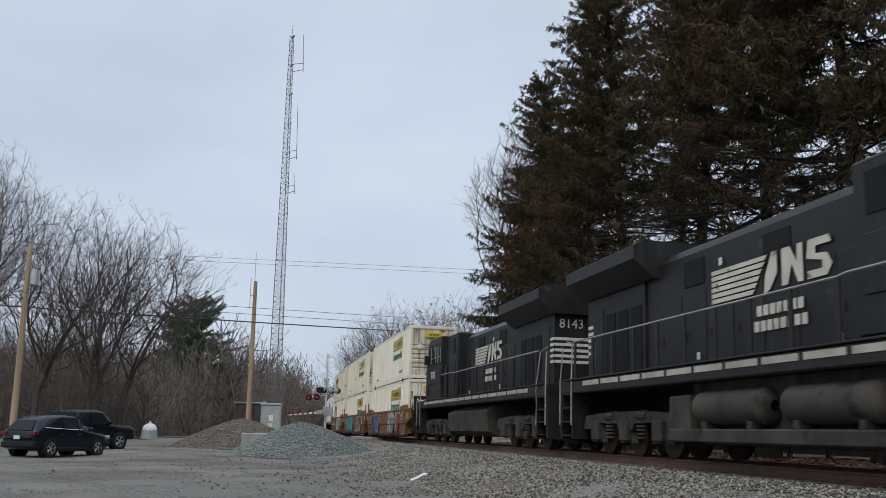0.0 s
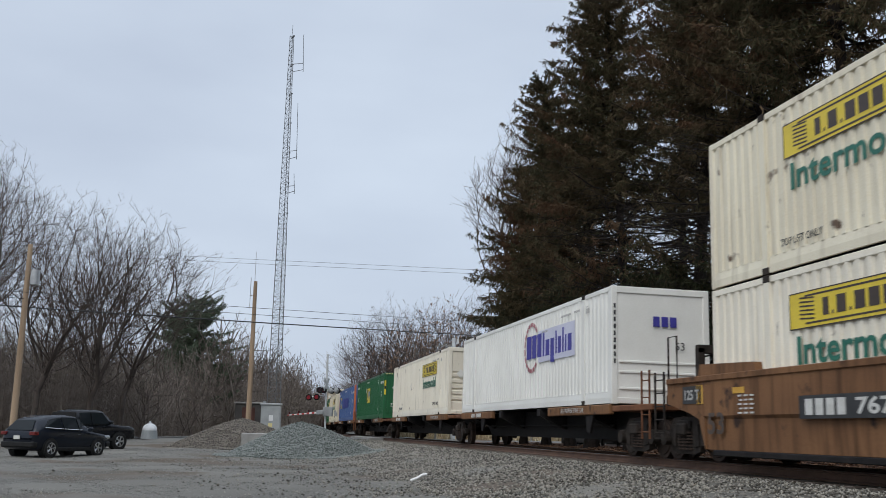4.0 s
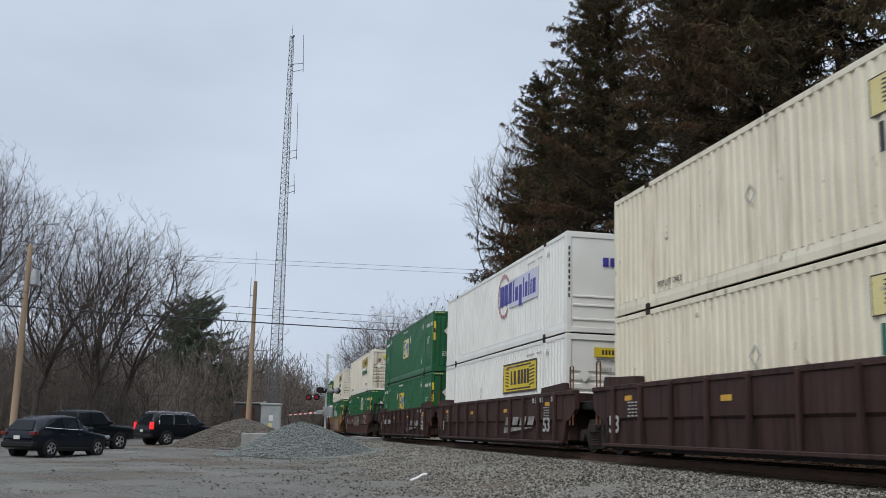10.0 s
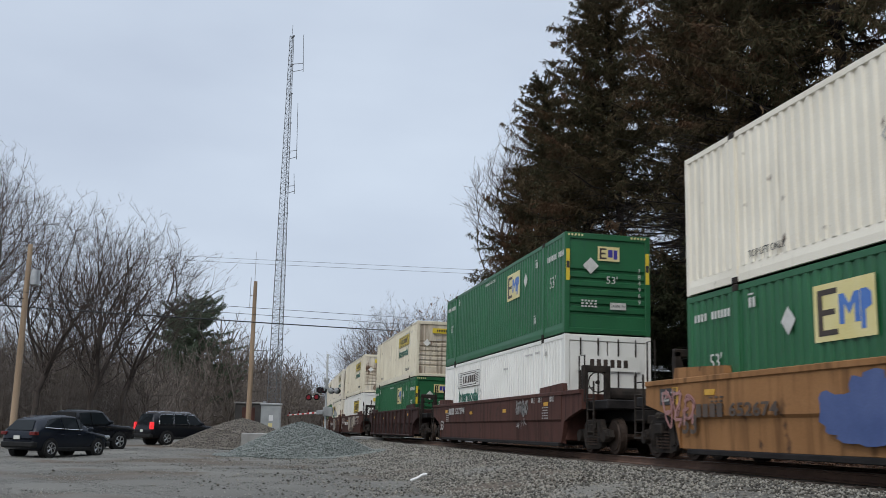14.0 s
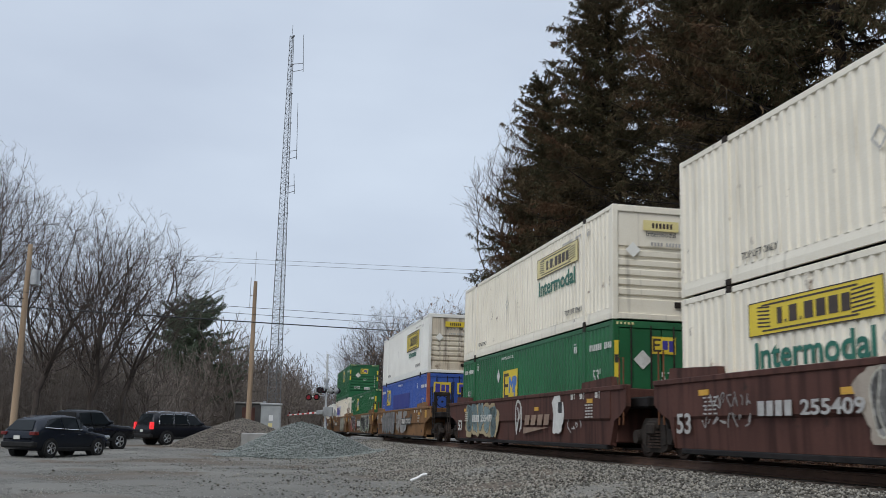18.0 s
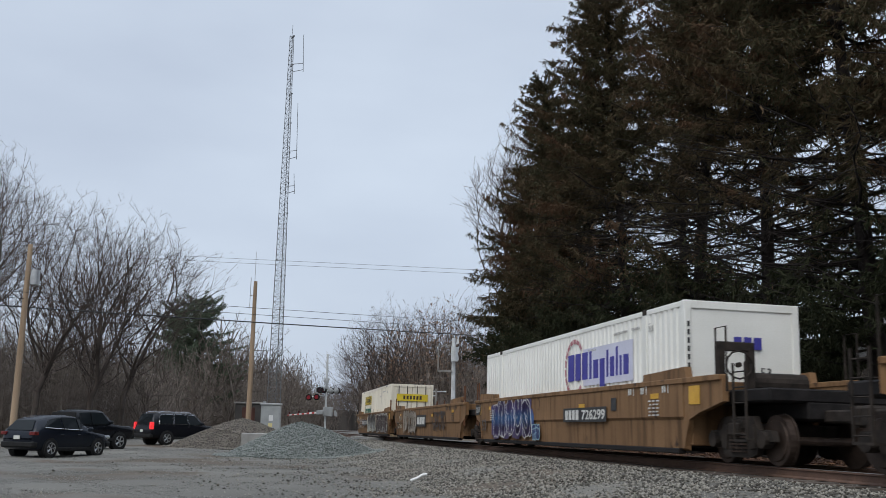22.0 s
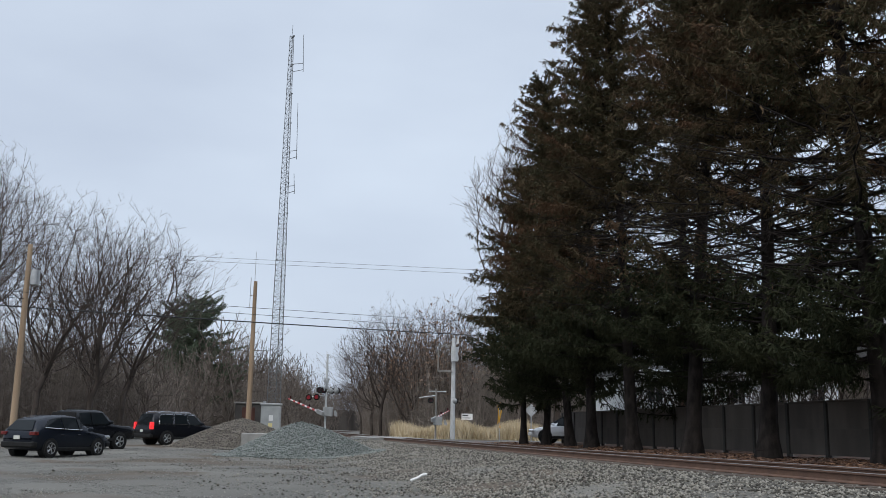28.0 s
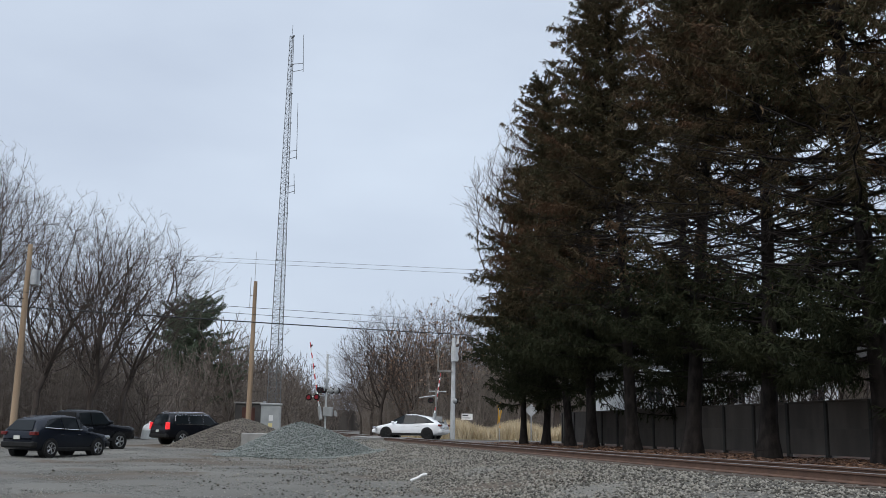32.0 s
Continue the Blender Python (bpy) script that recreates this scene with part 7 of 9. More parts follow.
def train():
    ride(locomotive("black diesel locomotive with white striped mark, coupled rear first"), POS["C1"] - 11.55 - 11.15 - 22.3)
    b = locomotive("black diesel locomotive with white end stripes, cab at the rear", "8143")
    ride(b, POS["C1"] - 11.55 - 11.15, SIDE)

    def gap(a, b):
        return (POS[b] - POS[a]) / 2

    def well(key, colour, ends, prev, nxt, label, ribbed=False):
        near = gap(prev, key) if prev else 11.55
        far = gap(key, nxt) if nxt else 11.6
        return ride(well_unit(colour, near, far, ends, ribbed, label), POS[key])
    # three-platform brown set
    w = well("C1", "brown", ("C", "T"), None, "C2", "rusty brown well car with blue spray paint")
    spray(w, -6.75, -2.25, "deepspray", "cream_mark", 3, n=4, edge_w=0.03)
    scrawl(w, -2.2, -1.5, 0.9, 1.5, "pinkink", 10, 2, 0.035)
    spray(w, 1.55, 5.35, "silverspray", "blackink", 5, n=4, edge_w=0.025, z0=0.30)
    blotches(w, 5.35, 1.2, 1.2, 0.9, 6, (("redmark", 3),))
    scrawl(w, 7.1, 8.1, 0.95, 1.35, "greyink", 4)
    well_marks(w, "767556", 3.2, "greyink", plate_back=True, end_ink="umber")
    w = well("C2", "brown", ("A", "T"), "C1", "C3", "rusty brown well car with teal spray paint")
    spray(w, -5.85, -0.25, "tealink", "cyanink", 7, n=6, ground="tealdark", edge_w=0.025)
    spray(w, 1.95, 5.85, "winemark", "cream_mark", 8, n=5, ground="greyspray")
    scrawl(w, 6.2, 7.4, 0.5, 0.9, "umber", 9)
    well_marks(w, "767556", None, "greyink", end_ink="umber")
    w = well("C3", "brown", ("A", "C"), "C2", "S0", "brown well car with big white spray-painted letters")
    part("spray_edge", fitted("BRUTE", 4.82, 1.30, M["blackink"], 0.15), None, w, "black outline of the letters", at=Matrix.Translation((-3.54, 1.454, 0.95)) @ SIDE)
    part("spray_paint", fitted("BRUTE", 4.70, 1.20, M["silverspray"], 0.075), None, w, "fat white spray-painted letters", at=Matrix.Translation((-3.54, 1.457, 0.95)) @ SIDE)
    scrawl(w, -1.3, -0.2, 0.5, 0.95, "greyink", 2, 2)
    well_marks(w, "767556", -3.4, plate_back=True, end_ink="umber")
    # single white containers on spine cars
    for key, near, far, ends in (("S0", "C3", "S1", ("C", "T")), ("S1", "S0", "S2", ("A", "T")), ("S2", "S1", "S3", ("A", "C")), ("S3", "S2", "S4", ("C", "T")), ("S4", "S3", "S5", ("A", "T")), ("S5", "S4", "D1", ("A", "C"))):
        ride(spine_unit(gap(near, key), gap(key, far), ends, "black spine car with rusty brown side sills"), POS[key])
    # ribbed plum set
    for key, near, far, ends, num in (("D1", "S5", "D2", ("C", "T"), "255805"), ("D2", "D1", "D3", ("A", "T"), "255580"), ("D3", "D2", "D5", ("A", "C"), "255580")):
        w = well(key, "plum", ends, near, far, "dark plum-brown well car with upright ribs", True)
        slanted_mark(w, 2.4, 5.8, "whitewash", 0.84, 0.26, y=1.455)
        well_marks(w, num, -5.1 if key == "D3" else None, "greyink", y=1.455)
        part("lettering", fitted("53", 0.62, 0.40, M["greyink"], 0.012), None, w, at=Matrix.Translation((-6.85, 1.458, 0.72)) @ SIDE)
    w = well("D5", "maroon", ("C", "C"), "D3", "D6", "dull maroon well car with pale worn spray paint")
    scrawl(w, -6.0, -1.6, 0.85, 1.3, "greyspray", 11)
    spray(w, -1.5, 2.7, None, "greyspray", 12, n=7, z0=0.7, z1=1.5, fat=0.04, edge_w=0.016)
    scrawl(w, 4.7, 7.3, 0.75, 1.45, "camo", 13)
    well_marks(w, "255580", None, "greyink")
    w = well("D6", "orange", ("C", "C"), "D5", "D7", "orange well car covered in coloured spray paint")
    spray(w, -9.0, -7.4, None, "pinkmark", 14, n=3, fat=0.04, edge_w=0.02, z0=0.6, z1=1.4)
    blotches(w, -2.8, 2.5, 1.2, 0.92, 15, (("bluespray", 4),))
    part("spray_edge", fitted("BC", 1.46, 1.0, M["cream_mark"], 0.09), None, w, "white outline", at=Matrix.Translation((0.62, 1.4545, 0.86)) @ SIDE)
    part("spray_paint", fitted("BC", 1.38, 0.94, M["redmark"], 0.06), None, w, "fat dull red letters", at=Matrix.Translation((0.62, 1.457, 0.86)) @ SIDE)
    blotches(w, 0.95, 1.2, 0.8, 0.75, 16, (("rustmark", 2), ("pinkmark", 1)))
    blotches(w, 4.2, 4.6, 1.3, 0.92, 17, (("umber", 5), ("winered", 4)))
    part("spray_edge", fitted("RMS", 5.0, 1.30, M["umber"], 0.11), None, w, "dark outline", at=Matrix.Translation((-4.1, 1.4575, 0.92)) @ SIDE)
    part("spray_paint", fitted("RMS", 4.86, 1.22, M["tanmark"], 0.07), None, w, "fat tan letters", at=Matrix.Translation((-4.1, 1.460, 0.92)) @ SIDE)
    well_marks(w, "652674", -6.0, "umber", end_ink="umber")
    w = well("D7", "maroon", ("C", "C"), "D6", "D8", "dull maroon well car with thin grey spray paint")
    spray(w, 3.75, 5.2, None, "greyspray", 18, n=4, z0=0.95, z1=1.5, fat=0.10, edge_w=0.012)
    scrawl(w, 3.85, 5.0, 0.55, 0.95, "greyspray", 19)
    well_marks(w, "527394", -4.9, "greyink", low=0.32)
    well("D8", "plum", ("C", "C"), "D7", "F1", "dark plum-brown ribbed well car", True)
    w = well("F1", "maroon", ("C", "T"), "D8", "F2", "maroon well car with pale camouflage spray paint")
    blotches(w, 1.5, 6.0, 1.30, 0.92, 20, (("umber", 4), ("camo", 6), ("umber", 2), ("tanmark", 2)))
    spray(w, -0.6, 2.6, None, "umber", 21, n=4, fat=0.05, edge_w=0.022)
    slanted_mark(w, 1.67, 4.43)
    scrawl(w, -7.6, -4.7, 0.95, 1.45, "greyink", 22, 3)
    scrawl(w, 4.35, 5.8, 0.75, 1.5, "greyink", 23, 3)
    well_marks(w, "255409", -2.9)
    w = well("F2", "maroon", ("A", "T"), "F1", "F3", "maroon well car with grey spray-painted patches")
    spray(w, -2.05, 1.6, "greyspray", "cream_mark", 23, n=4, ground="camo")
    slanted_mark(w, 1.40, 4.07)
    scrawl(w, -7.0, -5.2, 0.6, 1.3, "greyspray", 24, 2)
    scrawl(w, 1.6, 2.3, 1.15, 1.5, "greyink", 25)
    well_marks(w, "255409", -3.5, "greyink")
    w = well("F3", "maroon", ("A", "C"), "F2", "E1", "maroon well car with pale blue and tan spray paint")
    spray(w, -6.7, -2.1, "cyandull", "umber", 28, n=5, ground="tanmark", fat=0.34, edge_w=0.016, shine="tanmark")
    spray(w, 0.0, 1.0, None, "whiteink", 27, n=1, fat=0.05, edge_w=0.02)
    slanted_mark(w, 1.18, 3.74)
    part("spray_patch", Shape().prism(lump(4.38, 0.98, 0.46, 0.52, random.Random(4)), -0.002, 0.0), M["whiteink"], w, "white rounded painted blot", at=Matrix.Translation((0, 1.453, 0)) @ SIDE)
    scrawl(w, 5.15, 6.3, 0.42, 0.95, "greyink", 29, width=0.035)
    well_marks(w, "255409", -4.2)
    w = well("E1", "clay", ("C", "T"), "F3", "E2", "orange-brown well car with grey spray-painted forms")
    spray(w, -6.3, -1.15, "greyspray", "steelmark", 27, n=6, ground="steelmark")
    spray(w, -0.9, 3.4, None, "greyink", 26, n=4, fat=0.22, edge_w=0.0)
    well_marks(w, "727752", 3.1, plate_back=True, end_ink="umber")
    w = well("E2", "clay", ("A", "T"), "E1", "E3", "orange-brown well car with black and white spray paint")
    blotches(w, -4.2, 4.4, 1.1, 0.92, 31, (("redmark", 4),))
    spray(w, -6.3, -2.2, "blackspray", "whiteink", 28, n=4, edge_w=0.03)
    black_plate(w, -1.34, 1.24, 0.92, 0.62)
    scrawl(w, -0.9, 1.2, 0.38, 0.58, "greyink", 32)
    spray(w, 1.35, 6.85, "blackspray", "whiteink", 29, n=6, ground="sagespray", edge_w=0.03, z0=0.28, z1=1.57, fat=0.32)
    well_marks(w, "727752", None, "greyink", end_ink="umber")
    w = well("E3", "clay", ("A", "C"), "E2", "E4", "orange-brown well car with white flame-like spray paint")
    spray(w, 1.45, 6.05, "cream_mark", "sagespray", 30, n=5, ground="steelmark", fat=0.30)
    scrawl(w, 5.9, 6.8, 0.45, 1.3, "greyink", 33, 2)
    scrawl(w, -4.9, -3.6, 1.32, 1.55, "greyink", 34)
    well_marks(w, "727752", -3.9, plate_back=True, end_ink="umber")
    w = well("E4", "tan", ("C", "T"), "E3", "E5", "tan well car with blue and purple spray paint")
    spray(w, -6.6, -1.95, "duskspray", "whiteink", 31, n=5, ground="duskspray", fat=0.36, edge_w=0.028)
    spray(w, -1.95, -1.1, "bluespray", "cyanink", 35, n=2, z0=0.28, z1=0.75)
    well_marks(w, "726299", 2.6, plate_back=True, end_ink="umber")
    w = well("E5", "tan", ("A", "T"), "E4", "E6", "empty tan well car with faded spray paint")
    spray(w, -6.1, -1.8, "camo", "umber", 34, n=5, edge_w=0.02)
    scrawl(w, -7.5, -6.4, 0.55, 1.25, "cream_mark", 36, 2, width=0.04)
    spray(w, 2.4, 5.5, None, "umber", 33, n=4, fat=0.08, edge_w=0.02, z0=0.45, z1=1.35)
    black_plate(w, -1.75, 0.80, 0.95, 0.55)
    well_marks(w, "726299", None, "umber")
    w = well("E6", "tan", ("A", "C"), "E5", None, "last tan well car with dark and silver spray paint")
    scrawl(w, -7.9, -3.7, 0.55, 1.35, "greyink", 38, 2)
    spray(w, -2.25, 2.3, "fadespray", "umber", 36, n=5, ground="cream_mark", fat=0.34, shine="cream_mark")
    spray(w, 2.6, 8.0, "winemark", "cream_mark", 37, n=5, ground="greyspray", fat=0.34)
    well_marks(w, "726299", -4.0, "greyink", plate_back=True, end_ink="umber")

    # containers
    n = "53-foot white steel container with a yellow sign"
    def white(key, z, colour="white", label=n, end="slats", tint="yellow", x=None, framed=False, wm="greenink", post=None, seed=0, stained=False):
        t = container(colour, end, post, label, stained=stained)
        x = x if x is not None else 3.45 if framed else -3.55 if end == "doors" else 3.72 if z == HIGH else 3.52
        white_scroll(t, tint, x, framed, not framed or z == HIGH, wm, seed)
        if end != "doors":
            end_scroll(t, tint)
        else:
            d = on_end(t, shared("door_sign/" + tint, lambda: plate(1.9, 0.42), M[tint]), M[tint], 0.0, 2.1, "end_sign", "yellow sign over the doors", x=-HX - 0.035)
            part("sign_scroll", shared("door_scroll/all", lambda: bars([(0.05, 0, 1.2, 0.22, 6)]), M["ink"]), M["ink"], d)
        return load(t, key, z)

    def green(key, z, label="green steel container with a pale yellow square sign", end="slats", x=2.77, patchmat="paleyellow", colour="green", wide=False):
        t = container(colour, end, None, label)
        green_marks(t, x, wide, patchmat)
        return load(t, key, z)

    def logistics(key, z, label="clean white container with purple block shapes", end="plain", x=3.05, colour="clean"):
        t = container(colour, end, None, label)
        logistics_marks(t, x, big=end == "doors")
        return load(t, key, z)
    white("C1", LOW, label="white container in the well, yellow sign low on its side")
    white("C1", HIGH, post=None, label="white container stacked on top, rust-stained ribbed end", seed=1, stained=True)
    white("C2", LOW, tint="yellow", seed=2)
    white("C2", HIGH, "cream", "yellowed white container stacked on top", tint="paleyellow", wm="blackink", seed=3, stained=True)
    white("C3", LOW, end="doors", seed=4)
    white("C3", HIGH, "cream", "yellowed white container on top, stained doors", end="doors", seed=5)
    logistics("S0", DECK)
    white("S1", DECK, "white", "white container on a spine car, large yellow sign", seed=6)
    green("S2", DECK, end="ribs", x=-0.18, patchmat="yellow", wide=True)
    t = container("blue", "ribs", "orange_post", "faded blue container with a dark patch and orange corner posts")
    green_marks(t, -5.7, True, "yellow", False)
    on_side(t, plate(6.5, 0.85), M["patch"], -0.6, 1.58, "painted_patch", "dark blue painted-over patch")
    load(t, "S3", DECK)
    white("S4", DECK, "cream", "cream container on a spine car, ribbed end", seed=7)
    green("S5", DECK, end="ribs", x=3.7, patchmat="yellow", wide=True)
    white("D1", LOW, "cream", "cream container in a ribbed well car", tint="paleyellow", seed=8)
    white("D1", HIGH, "cream", "cream container stacked on top, rust spots", tint="paleyellow", wm="blackink", seed=9, stained=True)
    white("D2", LOW, "clean", "clean white container with a framed yellow sign", framed=True, seed=10)
    logistics("D2", HIGH)
    green("D3", LOW, end="doors", x=-0.8, patchmat="yellow", wide=True)
    green("D3", HIGH, end="ribs", x=0.15, wide=True)
    green("D5", LOW, end="ribs", x=2.78)
    white("D5", HIGH, "white", "white container stacked on a green one, streaked end", seed=12, stained=True)
    green("D6", LOW, end="doors", x=-2.89)
    white("D6", HIGH, "white", "white container stacked on a green one", seed=13)
    white("D7", LOW, "clean", "white container with a framed sign and doors forward", tint="clean", end="doors", seed=14)
    green("D7", HIGH, x=2.77)
    green("D8", LOW, x=2.77)
    white("D8", HIGH, "cream", "yellowed white container stacked on a green one", seed=15, stained=True)
    white("F1", LOW, "clean", "clean white container with a framed yellow sign", framed=True, seed=16)
    white("F1", HIGH, "cream", "cream container on top, badly rusted end", seed=17, stained=True)
    white("F2", LOW, "white", "white container with doors forward and a low yellow sign", end="doors", seed=18)
    white("F2", HIGH, "white", "white container on top with faded yellow sign", tint="paleyellow", wm="greenink", seed=19, stained=True)
    green("F3", LOW, end="doors", x=-1.05, patchmat="yellow", wide=True)
    white("F3", HIGH, "white", "white container stacked on a green one, faded sign", tint="paleyellow", wm="greenink", seed=20)
    t = container("deepblue", "doors", "dull_post", "blue container with a yellow square sign and dull orange posts")
    green_marks(t, -4.9, False, "yellow", False)
    on_side(t, plate(5.95, 0.78), M["patch"], 0.0, 1.75, "painted_patch", "darker blue painted-over patch")
    for y in (-0.55, 0.62):
        e = on_end(t, shared("door_square/all", lambda: plate(0.85, 0.55), M["yellow"]), M["yellow"], y, 2.2, "end_sign", "yellow sign on the door", x=-HX - 0.035)
        part("sign_block", shared("door_block/all", lambda: Shape().box(-0.34, -0.1, -0.008, 0, -0.2, 0.2).box(-0.05, 0.14, -0.008, 0, -0.16, 0.16).box(0.18, 0.34, -0.008, 0, -0.2, 0.16), M["purpleink"]), M["purpleink"], e)
    load(t, "E1", LOW)
    white("E1", HIGH, "clean", "clean white container with framed yellow sign, on a blue one", framed=True, seed=21, stained=True)
    green("E2", LOW, end="doors", x=-2.73, patchmat="yellow")
    logistics("E3", LOW, "white container with purple block shapes, doors forward", "doors", -3.45, "white")
    green("E3", HIGH, x=1.6, patchmat="yellow")
    logistics("E4", LOW)
    white("E6", LOW, "white", "white container in the last well car, doors forward", end="doors", seed=22)


train()
# ---------------------------------------------------------------- the crossing and its surroundings
M["galv"] = surf("galvanised_steel", (0.36, 0.37, 0.37), (0.50, 0.51, 0.51), 3.0, 0.45, 0.1, metal=0.6)
M["towersteel"] = surf("dull_tower_steel", (0.11, 0.115, 0.12), (0.17, 0.175, 0.18), 2.0, 0.6, 0.1, metal=0.3)
M["silver"] = surf("aluminium_paint", (0.42, 0.43, 0.43), (0.55, 0.56, 0.56), 2.0, 0.5, 0.1)
M["dullsilver"] = surf("weathered_aluminium_paint", (0.23, 0.24, 0.24), (0.32, 0.33, 0.325), 2.5, 0.6, 0.1, streak=(0.15, 0.15, 0.14))
M["cabinet"] = surf("grey_cabinet_paint", (0.30, 0.315, 0.31), (0.39, 0.405, 0.40), 1.5, 0.55, 0.1, streak=(0.2, 0.2, 0.19))
M["pole"] = surf("weathered_pole_wood", (0.24, 0.168, 0.105), (0.37, 0.268, 0.178), 3.0, 0.9, 0.5, stretch=(1, 1, 0.12))
M["greypole"] = surf("grey_weathered_pole_wood", (0.17, 0.162, 0.145), (0.27, 0.257, 0.235), 3.0, 0.9, 0.5, stretch=(1, 1, 0.12))
M["concrete"] = surf("weathered_concrete", (0.22, 0.215, 0.20), (0.34, 0.33, 0.31), 1.6, 0.9, 0.4)
M["wire"] = surf("black_cable", (0.015, 0.015, 0.016), (0.025, 0.025, 0.026), 5, 0.6, 0)
M["paint_white"] = surf("white_paint", (0.70, 0.70, 0.69), (0.80, 0.80, 0.79), 3, 0.5, 0.05)
M["paint_red"] = surf("red_paint", (0.40, 0.03, 0.03), (0.50, 0.05, 0.045), 3, 0.5, 0.05)
M["lamp_red"] = glow("red_signal_lens", (0.50, 0.012, 0.03), 0.12)
M["lamp_dark"] = surf("dark_red_signal_lens", (0.05, 0.006, 0.008), (0.09, 0.01, 0.012), 3, 0.2, 0)
M["siding"] = surf("white_siding", (0.62, 0.63, 0.62), (0.74, 0.75, 0.74), 0.8, 0.6, 0.1)
M["roofing"] = surf("grey_shingles", (0.09, 0.09, 0.09), (0.16, 0.155, 0.15), 1.2, 0.9, 0.5)
M["brick"] = surf("brown_brick", (0.11, 0.055, 0.042), (0.18, 0.095, 0.070), 4, 0.9, 0.4)
M["fence_panel"] = surf("grey_fence_board", (0.062, 0.053, 0.045), (0.110, 0.094, 0.080), 1.2, 0.9, 0.4, stretch=(1, 1, 0.3))
M["fence_post"] = surf("dark_fence_post", (0.030, 0.028, 0.026), (0.055, 0.050, 0.046), 2.0, 0.9, 0.4)
M["tanwall"] = surf("tan_rendered_wall", (0.12, 0.098, 0.076), (0.16, 0.133, 0.105), 0.8, 0.9, 0.3)
M["tyre"] = surf("black_tyre_rubber", (0.014, 0.014, 0.014), (0.028, 0.027, 0.026), 6, 0.8, 0.2)
M["alloy"] = surf("silver_alloy", (0.45, 0.45, 0.46), (0.58, 0.58, 0.59), 4, 0.3, 0.0, metal=0.8)
M["chrome"] = surf("chrome_trim", (0.6, 0.6, 0.61), (0.7, 0.7, 0.71), 4, 0.15, 0.0, metal=1.0)
M["trimblack"] = surf("black_plastic_trim", (0.012, 0.012, 0.012), (0.022, 0.022, 0.022), 6, 0.6, 0.1)
for _k in ("tyre", "trimblack"):
    M[_k].node_tree.nodes["Principled BSDF"].inputs["Specular IOR Level"].default_value = 0.15
M["brakelight"] = glow("lit_brake_lamp", (0.75, 0.03, 0.035), 0.8)
M["taillight"] = surf("red_tail_lamp", (0.10, 0.008, 0.008), (0.15, 0.012, 0.010), 4, 0.25, 0.0)
M["carglass"] = glass("tinted_car_glass", (0.012, 0.015, 0.017))
M["plate"] = surf("pale_plate", (0.5, 0.5, 0.46), (0.6, 0.6, 0.55), 4, 0.5, 0)


def car_paint(name, c):
    m = surf(name, tuple(v * 0.9 for v in c), c, 1.0, 0.20, 0.0)
    b = m.node_tree.nodes["Principled BSDF"]
    b.inputs["Coat Weight"].default_value, b.inputs["Coat Roughness"].default_value = 0.25, 0.06
    return m


def lattice_tower():
    x0, y0, h = -15.3, 90.0, 39.3
    z0 = gz(x0, y0)
    t = thing("lattice_tower", "tall slender galvanised steel lattice radio mast with whip antennas", "radio mast", Matrix.Translation((x0, y0, z0)))
    H = h - z0
    n = 13

    def corner(k, z):
        w = (0.74 + (0.22 - 0.74) * z / H)
        a = radians(-30 + 120 * k)
        return Vector((w * math.cos(a), w * math.sin(a), z))
    for i in range(n):
        a, b = H * i / n, H * (i + 1) / n
        sec = new("section")
        sec.parent = t
        for k in range(3):
            part("leg", Shape().tube(corner(k, a), corner(k, b), 0.045 - 0.022 * i / n, n=6), M["towersteel"], sec)
            steps = 6
            for j in range(steps):
                za, zb = a + (b - a) * j / steps, a + (b - a) * (j + 1) / steps
                for p0, p1 in ((corner(k, za), corner((k + 1) % 3, zb)), (corner((k + 1) % 3, za), corner(k, zb)), (corner(k, zb), corner((k + 1) % 3, zb))):
                    part("brace", Shape().tube(p0, p1, 0.012, n=4), M["towersteel"], sec)
        part("flange", Shape().tube(corner(0, b) - Vector((0, 0, 0.05)), corner(0, b) + Vector((0, 0, 0.05)), 0.09, n=8).tube(corner(1, b) - Vector((0, 0, 0.05)), corner(1, b) + Vector((0, 0, 0.05)), 0.09, n=8), M["towersteel"], sec)
    for zb, zt, reach, hang in ((35.6, 39.5, 1.25, 0.6), (26.7, 32.4, 1.0, 0.6), (23.3, 25.3, 0.95, 0.5)):
        an = part("antenna", Shape().tube((reach, 0, zb - z0), (reach - 0.12, 0, zt - z0), 0.035, 0.022, n=6), M["towersteel"], t, "thin whip antenna")
        part("side_arm", Shape().tube((0.2, 0, zb - z0), (reach, 0, zb - z0 + 0.25), 0.03, n=5).tube((0.2, 0, zb - z0 + hang + 0.2), (reach, 0, zb - z0 + hang + 0.3), 0.03, n=5), M["towersteel"], an)
    part("lightning_rod", Shape().tube((0, 0, H), (0.02, 0, H + 1.2), 0.02, n=5), M["towersteel"], t)


def pole_thing(name, label, x, y, h, r, mat, lean=(0, 0)):
    z = gz(x, y)
    t = thing(name, label, "pole", Matrix.Translation((x, y, z)))
    part("shaft", Shape().tube((0, 0, -0.3), (lean[0], lean[1], h), r * 1.25, r * 0.8, n=14), mat, t)
    return t


